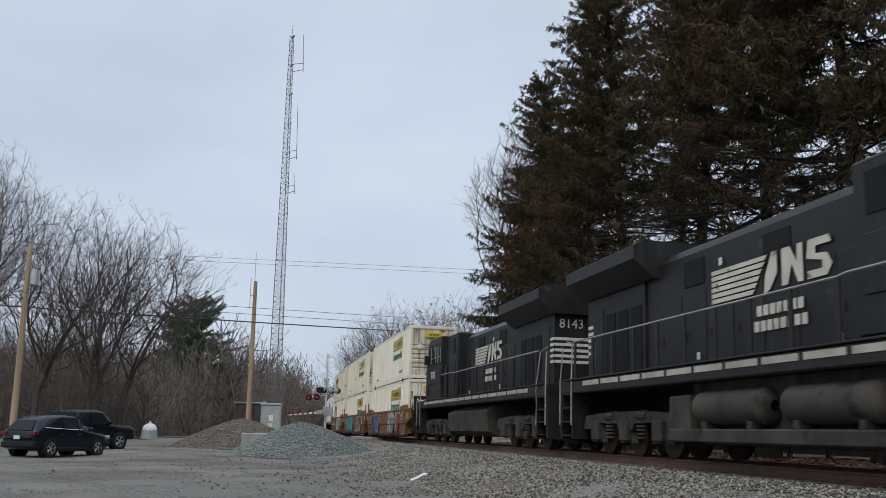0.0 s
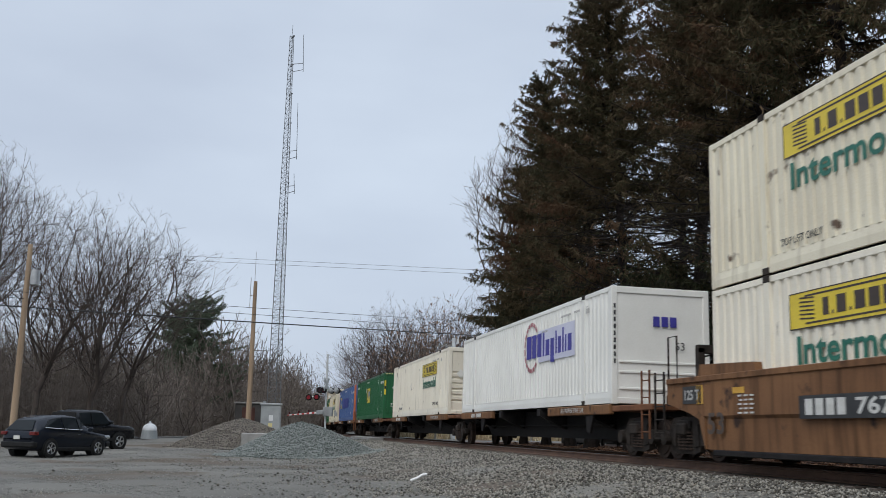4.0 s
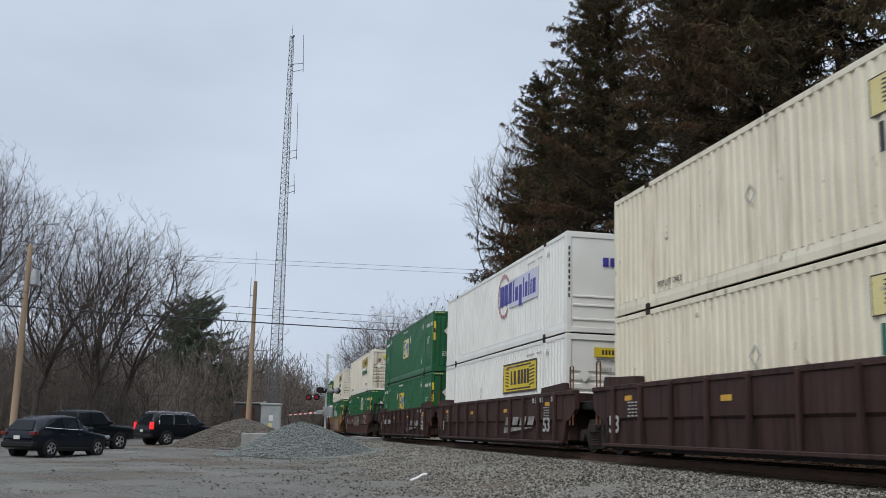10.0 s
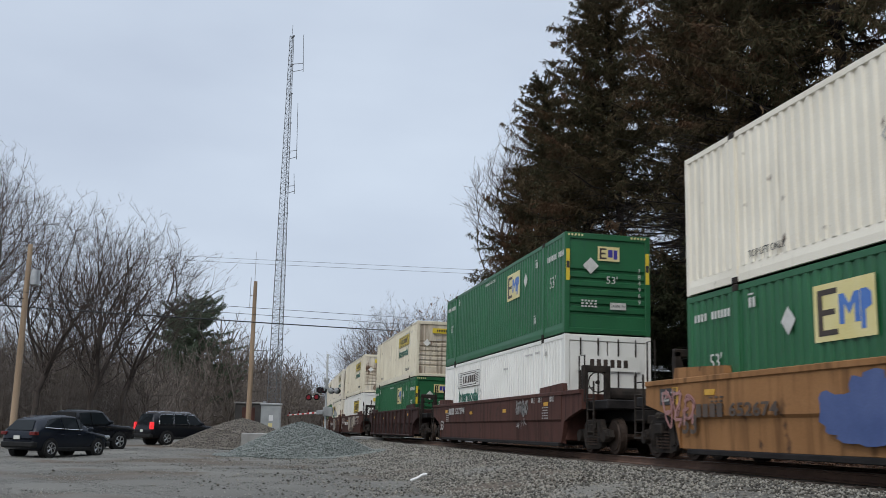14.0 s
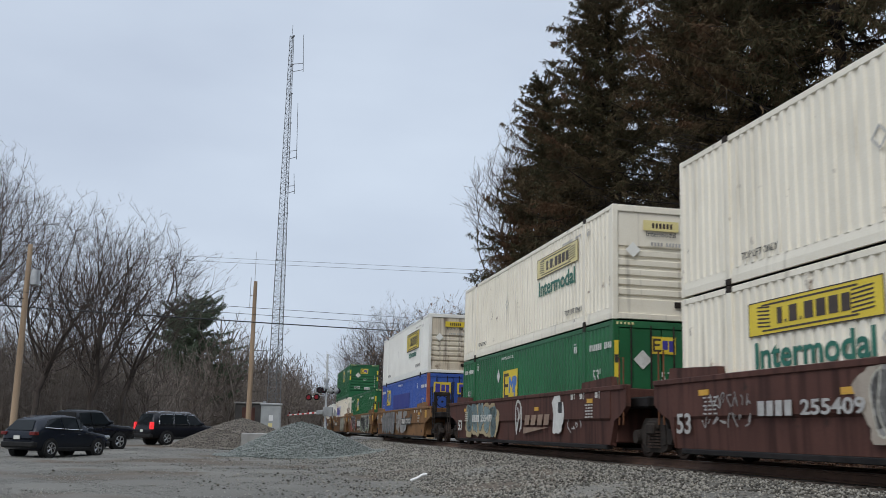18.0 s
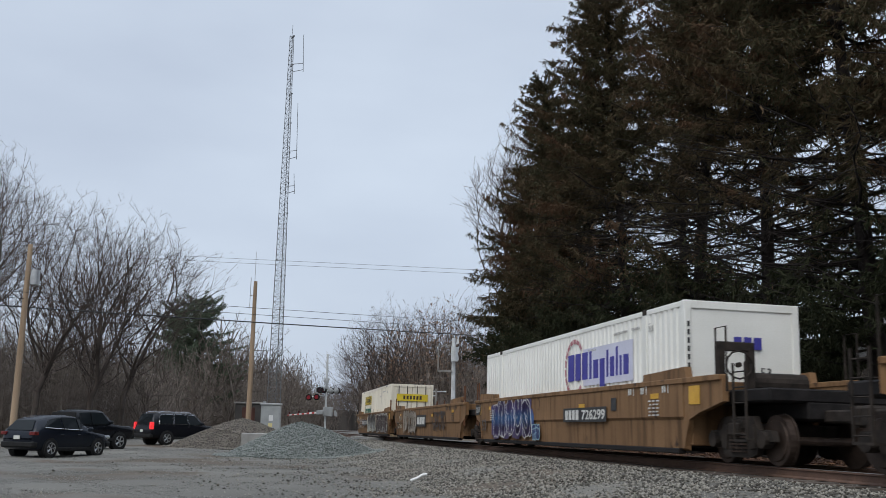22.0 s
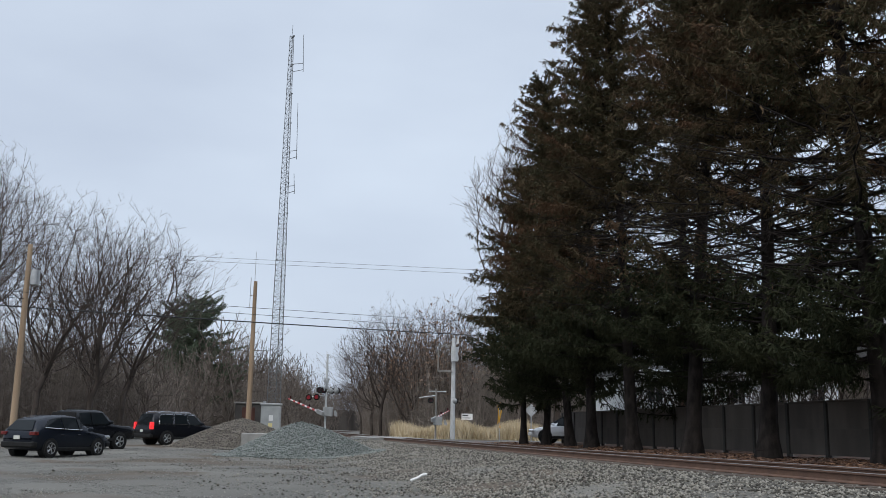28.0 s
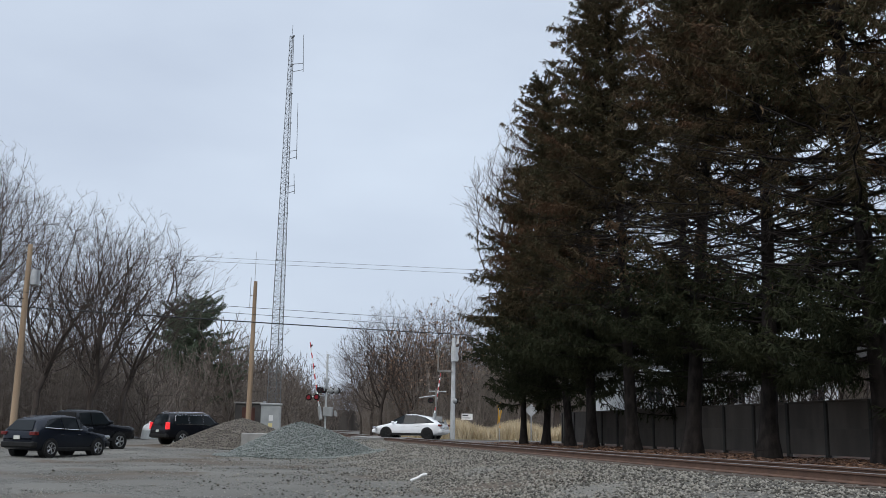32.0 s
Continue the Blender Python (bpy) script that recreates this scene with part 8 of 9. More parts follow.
def poles():
    t = pole_thing("utility_pole", "brown wooden utility pole with a grey transformer can", -20.0, 46.0, 9.7, 0.14, M["pole"])
    part("transformer", Shape().tube((0.38, 0, 7.75), (0.38, 0, 8.45), 0.20, n=14).box(0.15, 0.3, -0.06, 0.06, 7.8, 8.2), M["galv"], t, "grey transformer can")
    part("pole_cap", Shape().box(-0.25, 0.25, -0.05, 0.05, 9.45, 9.55, 0.01), M["greypole"], t)
    t = pole_thing("antenna_pole", "brown wooden pole with a thin antenna on top", -12.13, 62.0, 10.35, 0.15, M["pole"])
    part("antenna", Shape().tube((-0.05, 0, 9.3), (-0.05, 0, 12.3), 0.022, 0.012, n=5).tube((-0.30, 0, 8.6), (-0.30, 0, 10.6), 0.02, n=5).box(-0.32, 0, -0.02, 0.02, 9.4, 9.45), M["galv"], t)
    t = pole_thing("utility_pole", "grey wooden utility pole with transformers by the crossing", 0.9, 69.6, 7.2, 0.15, M["silver"])
    pl = part("platform", Shape().box(-1.15, -0.1, -0.25, 0.25, 4.75, 4.87, 0.01), M["greypole"], t)
    part("frame", Shape().box(-1.15, -1.07, -0.05, 0.05, 4.8, 6.7).box(-1.15, 0, -0.05, 0.05, 6.6, 6.7), M["greypole"], t)
    for z in (5.6, 6.2, 6.8):
        part("insulator", Shape().tube((0.28, 0, z), (0.28, 0, z + 0.35), 0.1, 0.06, n=10), M["silver"], t)
    part("transformer", Shape().tube((0.05, -0.3, 5.5), (0.05, -0.3, 6.5), 0.24, n=14), M["silver"], t, "silver transformer can")
    part("street_lamp_arm", Shape().path([(0.1, 0, 6.9), (0.8, 0, 7.2), (1.4, 0, 7.1)], 0.04).box(1.2, 1.7, -0.1, 0.1, 6.98, 7.1, 0.03), M["greypole"], t)
    # overhead lines
    for (a, b, r, sag, lab) in (((-20.12, 46, 7.15), (2.4, 70, 8.45), 0.035, 0.45, "thick black overhead cable"), ((-19.62, 46, 7.75), (2.39, 70, 9.35), 0.014, 0.35, "thin overhead wire"),
                                ((-19.9, 46, 7.5), (2.6, 70, 8.9), 0.014, 0.40, "thin overhead wire"), ((-46.0, 90, 18.1), (12.0, 90, 16.3), 0.014, 0.4, "thin distant overhead wire"), ((-46.0, 90.5, 17.75), (12.0, 90.5, 16.0), 0.014, 0.4, "thin distant overhead wire")):
        a, b = Vector(a), Vector(b)
        a0 = a + (a - b) * 1.2
        b0 = b + (b - a) * 1.0
        pts = []
        for i in range(41):
            t_ = i / 40
            p = a0.lerp(b0, t_)
            p.z -= sag * (1 - (4 * (t_ - 0.5)) ** 2 * 0.25)
            pts.append(p)
        solid("overhead_wire", Shape().path(pts, r, 5), M["wire"], lab + " strung between poles", "wire")


def cabinets():
    x, y = -11.05, 64.0
    z = gz(x, y)
    t = thing("signal_cabinet", "grey metal signal equipment cabinet", "cabinet", Matrix.Translation((x, y, z)) @ Matrix.Rotation(radians(8), 4, "Z"))
    part("body", Shape().box(-0.64, 0.64, -0.5, 0.5, 0.12, 2.35, 0.03), M["cabinet"], t)
    part("lid", Shape().box(-0.70, 0.70, -0.56, 0.56, 2.35, 2.47, 0.03), M["cabinet"], t)
    d = part("door", Shape().box(-0.56, 0.56, -0.53, -0.50, 0.3, 2.25, 0.012), M["cabinet"], t)
    part("notice", Shape().box(-0.12, 0.14, -0.536, -0.53, 1.35, 1.72), M["paint_white"], d, "white notice")
    part("notice", Shape().box(-0.14, 0.12, -0.536, -0.53, 0.95, 1.20), M["paleyellow"], d, "pale notice")
    part("plinth", Shape().box(-0.7, 0.7, -0.56, 0.56, -0.3, 0.12, 0.02), M["concrete"], t)
    part("vent", Shape().tube((-0.45, 0, 2.47), (-0.45, 0, 2.62), 0.1, n=10), M["galv"], t)
    x, y = -13.3, 69.0
    t = thing("shed", "low dark brown equipment shed with a flat roof", "shed", Matrix.Translation((x, y, gz(x, y))))
    part("wall", Shape().box(-1.0, 0.9, -0.8, 0.8, 0, 2.25, 0.03), M["fence_post"], t)
    part("roof", Shape().box(-1.1, 1.0, -0.9, 0.9, 2.25, 2.37, 0.03), M["greypole"], t)
    part("door", Shape().box(-0.5, 0.4, -0.84, -0.80, 0.05, 2.0, 0.01), M["maroon"], t)
    x, y = -9.1, 48.2
    solid("concrete_block", Shape().box(-0.62, 0.62, -0.4, 0.4, -0.1, 0.88, 0.05), M["concrete"], "pale grey concrete block between the stone heaps", "concrete block", Matrix.Translation((x, y, gz(x, y))) @ Matrix.Rotation(0.2, 4, "Z"))
    x, y = -19.5, 66.0
    t = thing("white_dome", "small white domed tank on a grey base", "tank", Matrix.Translation((x, y, gz(x, y))))
    part("dome", Shape().ball((0, 0, 0.62), 0.48, 16, 0.85), M["paint_white"], t, smooth=True)
    part("base", Shape().tube((0, 0, 0), (0, 0, 0.55), 0.56, 0.50, n=16), M["cabinet"], t)
    part("cap", Shape().tube((0, 0, 1.0), (0, 0, 1.15), 0.10, 0.06, n=10), M["paint_white"], t)
    # white bent pipe lying on the gravel
    x, y = -0.50, 23.2
    z = gz(x, y) + 0.05
    solid("pipe_scrap", Shape().path([(-0.16, 0.0, 0), (0.02, 0.0, 0.07), (0.10, 0.0, 0.13), (0.22, 0.02, 0.15)], 0.032, 8), M["paint_white"], "bent piece of white pipe lying on the gravel", "pipe", Matrix.Translation((x, y, z)))


def crossing_mast(x, y, arm_dir, lit, label, big=True):
    """A mast with crossbuck, two pairs of flashers, a mechanism box and a gate arm; the arm is a thing of its own that turns."""
    z = gz(x, y)
    t = thing("crossing_signal", label, "crossing signal", Matrix.Translation((x, y, z)))
    h = 5.65 if big else 3.5
    pipe = M["silver"] if big else M["greypole"]
    part("mast", Shape().tube((0, 0, 0), (0, 0, h), 0.065, n=12), pipe, t)
    part("base", Shape().box(-0.3, 0.3, -0.3, 0.3, -0.1, 0.12, 0.03), M["concrete"], t)
    for a in (38, -38) if big else ():
        m = Matrix.Translation((0, -0.02, 3.75)) @ Matrix.Rotation(radians(78), 4, "Z") @ Matrix.Rotation(radians(a), 4, "Y") @ Matrix.Rotation(radians(0), 4, "X")
        part("crossbuck_blade", Shape().box(-0.62, 0.62, -0.012, 0.012, -0.11, 0.11, m=m), M["silver"], t, "pale crossbuck blade")
    part("bracket", Shape().tube((-1.15, -0.2, 2.88), (0.0, 0.0, 3.05), 0.035, n=8).tube((-0.5, -0.05, 3.33), (0.7, 0.1, 3.33), 0.035, n=8), M["silver"], t)
    spots = ((-1.06, -0.35, 2.87, lit), (-0.56, -0.35, 2.90, lit), (-0.42, -0.1, 3.36, False), (-0.16, -0.1, 3.34, False)) if big else ((-0.35, -0.2, 2.7, False),)
    for fx, fy, fz, on in spots:
        f = part("flasher", Shape().tube((fx, fy, fz), (fx, fy + 0.07, fz), 0.20, n=20), M["black"], t, "round black flasher backing")
        part("hood", Shape().tube((fx, fy - 0.25, fz), (fx, fy, fz), 0.135, n=14, caps=False), M["black"], f)
        part("lens", Shape().tube((fx, fy - 0.03, fz), (fx, fy - 0.005, fz), 0.13, n=16), M["lamp_red"] if on else M["lamp_dark"], f, "red lens")
    for fx in ((0.26, 0.62) if big else (1.3,)):
        fz = 3.33 if big else 2.7
        f = part("flasher", Shape().ball((fx, 0.1, fz), 0.17, 12, 1.1), M["dullsilver"], t, "rounded silver back of a flasher", smooth=True)
        part("backing", Shape().tube((fx + 0.05, 0.16, fz), (fx + 0.07, 0.22, fz), 0.20, n=18), M["black"], f)
        part("hood", Shape().tube((fx + 0.06, 0.22, fz), (fx + 0.14, 0.46, fz), 0.13, n=12), M["black"], f)
    up = 0.68 if big else 0.0
    part("mechanism_box", Shape().box(-0.15, 0.45, -0.25, 0.25, 1.03 + up, 1.62 + up, 0.03), M["dullsilver"], t, "silver gate mechanism box")
    part("counterweight", Shape().prism([(0.60, 1.08 + up), (0.74, 1.02 + up), (0.80, 1.12 + up), (0.68, 1.42 + up), (0.58, 1.38 + up)], -0.35, -0.25), M["dullsilver"], t)
    # the arm, along its own x
    g = thing("crossing_gate", "red and white striped crossing gate arm with small lamps", "crossing gate")
    L = 4.9 if big else 3.4
    n = 12
    for i in range(n):
        a, b = 0.35 + (L - 0.35) * i / n, 0.35 + (L - 0.35) * (i + 1) / n
        w = 0.055 - 0.025 * i / n
        part("arm_stripe", Shape().box(a, b, -0.025, 0.025, -w, w), M["paint_red"] if i % 2 else M["paint_white"], g, "red band" if i % 2 else "white band")
    part("arm_mount", Shape().box(-0.5, 0.4, -0.07, 0.07, -0.13, 0.13, 0.02), M["dullsilver"], g)
    for a in (1.6, 3.1, 4.6):
        part("gate_lamp", Shape().tube((a, 0, 0.06), (a, 0, 0.22), 0.05, n=8), M["lamp_dark"], g, "small red lamp")
    base = Matrix.Translation((x - (0.32 if big else 0.12), y - 0.32, z + (1.95 if big else 1.45))) @ Matrix.Rotation(math.atan2(arm_dir[1], arm_dir[0]), 4, "Z")
    rows = []
    for tt, deg in ((0, -2), (25.0, -2), (26.6, -2), (27.2, 0), (27.6, 4.5), (28, 11), (28.4, 18), (28.8, 24.5), (29.2, 30), (29.6, 34.5), (30, 39.5), (30.4, 45), (30.8, 51), (31.2, 57), (31.6, 62.5), (32, 68)):
        rows.append((tt, base @ Matrix.Rotation(radians(-deg), 4, "Y")))
    g.matrix_basis = rows[0][1]
    MOVES.append((g, rows))


def crossing():
    crossing_mast(-7.3, 62.3, (-0.55, 0.835), True, "level crossing signal with lit red flashers on a silver mast")
    crossing_mast(-0.30, 67.2, (0.32, 0.95), False, "level crossing signal seen from behind on a silver mast", False)
    # road over the line
    us = np.linspace(0, 1, 60)
    xs, ys = 40 - 75 * us, 47.5 + 30.0 * us
    d = np.array([-75.0, 30.0])
    d /= np.linalg.norm(d)
    nrm = np.array([-d[1], d[0]])
    V = []
    for k in (-3.2, -1.6, 0.0, 1.6, 3.2):
        px, py = xs + nrm[0] * k, ys + nrm[1] * k
        V.append(np.stack([px, py, ground_z(px, py) + 0.035], -1))
    V = np.stack(V, 1)
    i = np.arange(300).reshape(60, 5)
    f = np.stack([i[:-1, :-1], i[1:, :-1], i[1:, 1:], i[:-1, 1:]], -1).reshape(-1, 4)
    tagged(new("road", big_mesh("road", V.reshape(-1, 3), f, M["asphalt"], True)), "worn grey asphalt road over the railway", "road", kind="structure")
    cp = thing("crossing_panels", "flat concrete crossing panels between the rails", "crossing panel", kind="structure")
    for u in range(64, 75, 2):
        p = track(u + 1)
        m = Matrix.Translation(p) @ Matrix.Rotation(float(np.interp(u, _u, _th)), 4, "Z")
        part("panel", Shape().box(-0.66, 0.66, -0.98, 0.98, -0.17, -0.012, 0.01), M["concrete"], cp, at=m)
        for s in (1.35, -1.35):
            part("panel", Shape().box(s - 0.5, s + 0.5, -0.98, 0.98, -0.17, -0.012, 0.01), M["concrete"], cp, at=m)
    # small white sign on two posts and yellow guy guards
    x, y = 2.15, 78.0
    t = thing("sign", "small white sign board with dark lines on two posts", "sign", Matrix.Translation((x, y, gz(x, y))))
    part("board", Shape().box(-0.44, 0.44, -0.02, 0.02, 1.55, 2.05, 0.005), M["paint_white"], t)
    part("marking", bars([(0, 1.92, 0.74, 0.09, 1), (0, 1.72, 0.7, 0.05, 8)]), M["blackink"], t, at=Matrix.Translation((0, -0.02, 0)))
    for s in (-0.3, 0.3):
        part("post", Shape().box(s - 0.04, s + 0.04, 0.02, 0.09, -0.1, 1.6), M["greypole"], t)
    for x, y, lab in ((4.0, 66.0, 0), (6.0, 64.5, 1)):
        t = thing("road_sign", "small diamond road sign on a thin post" if lab else "thin post with yellow cable guards", "sign", Matrix.Translation((x, y, gz(x, y))))
        part("post", Shape().tube((0, 0, -0.1), (0, 0, 2.5), 0.035, n=8), M["galv"], t)
        if lab:
            part("board", Shape().box(-0.3, 0.3, -0.015, 0.015, -0.3, 0.3, m=Matrix.Translation((0, -0.04, 2.1)) @ Matrix.Rotation(radians(45), 4, "Y")), M["silver"], t)
        else:
            part("guard", Shape().path([(0.05, -0.04, 0.9), (0.0, -0.04, 1.5), (0.12, -0.04, 2.0), (0.06, -0.04, 2.6)], 0.05, 8), M["amber"], t, "yellow cable guard")
            part("guard", Shape().path([(-0.10, -0.04, 1.2), (-0.04, -0.04, 1.9), (-0.10, -0.04, 2.4)], 0.04, 8), M["amber"], t, "yellow cable guard")


def dry_grass():
    rng = np.random.default_rng(21)
    n = 26000
    x, y = rng.uniform(-5.5, 11.5, n), rng.uniform(72.0, 82.0, n)
    ok = off_track(x, y)[0] < -1.9
    x, y = x[ok], y[ok]
    n = len(x)
    z = ground_z(x, y)
    h = rng.uniform(1.0, 1.75, n) * (0.80 + 0.20 * np.sin(x * 1.3))
    lean = rng.normal(0, 0.22, (n, 2))
    w = rng.uniform(0.02, 0.05, n)
    a = rng.uniform(0, np.pi, n)
    dx, dy = np.cos(a) * w, np.sin(a) * w
    P = np.stack([np.stack([x - dx, y - dy, z], -1), np.stack([x + dx, y + dy, z], -1), np.stack([x + lean[:, 0], y + lean[:, 1], z + h], -1)], 1)
    tagged(new("dry_grass", big_mesh("dry_grass", P.reshape(-1, 3), np.arange(3 * n).reshape(-1, 3), M["hay"])), "strip of tall dry straw-coloured grass", "grass", kind="stuff")


def fence():
    A = radians(10)
    n = Vector((math.cos(A), math.sin(A), 0))
    d = Vector((-math.sin(A), math.cos(A), 0))
    t = thing("fence", "tall weathered grey panel fence with dark posts behind the pines", "fence")
    for i in range(-3, 15):
        s = 51.05 - 2.42 * i
        p = n * 18.0 + d * s
        z = 0.66
        m = Matrix.Translation((p.x, p.y, z)) @ Matrix.Rotation(A, 4, "Z")
        part("post", shared("fence_post/all", lambda: Shape().box(-0.08, 0.08, -0.08, 0.08, -0.4, 1.78, 0.015), M["fence_post"]), M["fence_post"], t, at=m)
        for z0, z1 in ((0.03, 0.88), (0.87, 1.72)):
            part("panel", shared("fence_panel/%s" % z0, lambda: Shape().box(-0.02 + z0 * 0.006, 0.02 + z0 * 0.006, -2.33, -0.09, z0, z1, 0.008), M["fence_panel"]), M["fence_panel"], t, at=m)
        part("cap_rail", shared("fence_cap/all", lambda: Shape().box(-0.04, 0.04, -2.34, -0.08, 1.72, 1.80, 0.01), M["fence_panel"]), M["fence_panel"], t, at=m)


def shrubs():
    """Tangled bare shrubs between the fence and the houses."""
    kinds = []
    for seed in (61, 62):
        limbs, twigs = bare_tree(seed, 5.2, 0.04, 0.46, 420, 0.0, 0.010, 5)
        v, f = as_arrays(limbs, 4)
        v2, f2 = flat_bars([(a, b, r0 * 1.4, r1 * 1.4) for a, b, r0, r1 in twigs], seed)
        kinds.append((big_mesh("trunk", v, f, M["bark"]), big_mesh("crown", v2, f2, M["twig"])))
    for i, (x, y, sc) in enumerate(((10.6, 53.2, 0.9), (12.2, 46.8, 1.0), (13.2, 44.8, 0.95), (14.0, 42.4, 0.9), (14.5, 40.8, 0.95), (15.2, 39.3, 0.85), (15.8, 37.6, 0.9), (11.6, 50.2, 0.85))):
        tree_thing("shrub", "tangled leafless shrub behind the panel fence", *kinds[i % 2], x=x, y=y, turn=i * 1.3, scale=sc)


def house(x, y, turn, w, dpt, h, label, wall, chimney=True):
    t = thing("house", label, "house", Matrix.Translation((x, y, gz(x, y))) @ Matrix.Rotation(turn, 4, "Z"))
    part("wall", Shape().box(-w / 2, w / 2, -dpt / 2, dpt / 2, -0.2, h, 0.02), wall, t)
    for i in range(int(h / 0.25)):
        part("siding_board", shared("siding_board/%s%s" % (w, wall.name), lambda: Shape().prism([(-dpt / 2 - 0.03, 0.0), (-dpt / 2 - 0.005, 0.24), (-dpt / 2, 0.24), (-dpt / 2, 0.0)], -w / 2, w / 2, "x"), wall), wall, t, at=Matrix.Translation((0, 0, i * 0.25)))
    part("roof", Shape().prism([(-dpt / 2 - 0.4, h), (0, h + 2.2), (dpt / 2 + 0.4, h), (dpt / 2 + 0.4, h - 0.15), (-dpt / 2 - 0.4, h - 0.15)], -w / 2 - 0.3, w / 2 + 0.3, "x"), M["roofing"], t)
    for i in range(int(w / 2.6)):
        xx = -w / 2 + 1.3 + i * 2.6
        f = part("window", Shape().box(xx - 0.5, xx + 0.5, -dpt / 2 - 0.08, -dpt / 2 - 0.02, h - 1.9, h - 0.6, 0.02), M["paint_white"], t, "white-framed window")
        for k in (-0.23, 0.23):
            part("pane", Shape().box(xx + k - 0.2, xx + k + 0.2, -dpt / 2 - 0.09, -dpt / 2 - 0.075, h - 1.82, h - 0.68), M["carglass"], f)
    if chimney:
        part("chimney", Shape().box(-w * 0.28, -w * 0.28 + 1.1, -dpt / 2 - 0.7, -dpt / 2 - 0.06, -0.2, h + 2.8, 0.02), M["brick"], t, "brown brick chimney")
    part("gutter", Shape().tube((-w / 2 - 0.3, -dpt / 2 - 0.44, h - 0.05), (w / 2 + 0.3, -dpt / 2 - 0.44, h - 0.05), 0.06, n=8), M["paint_white"], t)
    part("downpipe", Shape().tube((w * 0.1, -dpt / 2 - 0.12, 0), (w * 0.1, -dpt / 2 - 0.12, h), 0.05, n=8), M["paint_white"], t)


# ---------------------------------------------------------------- vehicles
def wheel_parts(t, x, y, r, out, rim):
    def tyre():
        s = Shape()
        n = 28
        prof = [(r * 0.66, 0.0), (r * 0.94, 0.0), (r, 0.03), (r, 0.20), (r * 0.94, 0.23), (r * 0.66, 0.23)]
        v = [(q * math.cos(2 * math.pi * i / n), -out * 0.115 + out * dd - out * 0.0, q * math.sin(2 * math.pi * i / n)) for i in range(n) for q, dd in prof]
        k = len(prof)
        f = [(i * k + j, i * k + (j + 1) % k, ((i + 1) % n) * k + (j + 1) % k, ((i + 1) % n) * k + j) for i in range(n) for j in range(k)]
        return s.put(v, f)
    w = part("wheel", shared("tyre/%s%s" % (r, out), tyre, M["tyre"]), M["tyre"], t, "black tyre", at=Matrix.Translation((x, y, r)))

    def disc():
        s = Shape().tube((0, out * 0.06, 0), (0, out * 0.105, 0), r * 0.16, n=12)
        for i in range(5):
            a = 2 * math.pi * i / 5
            for da in (-0.13, 0.13):
                c, q = math.cos(a + da), math.sin(a + da)
                s.tube((c * r * 0.1, out * 0.095, q * r * 0.1), (c * r * 0.64, out * 0.105, q * r * 0.64), r * 0.045, n=5)
        n = 24
        for i in range(n):
            a, b = 2 * math.pi * i / n, 2 * math.pi * (i + 1) / n
            s.tube((r * 0.64 * math.cos(a), out * 0.105, r * 0.64 * math.sin(a)), (r * 0.64 * math.cos(b), out * 0.105, r * 0.64 * math.sin(b)), r * 0.035, n=5)
        return s
    part("rim", shared("rim/%s%s%s" % (r, out, rim.name), disc, rim), rim, w, "five-spoke wheel rim")
    part("brake_disc", shared("brake/%s%s" % (r, out), lambda: Shape().tube((0, out * 0.03, 0), (0, out * 0.085, 0), r * 0.64, n=20), M["trimblack"]), M["trimblack"], w)


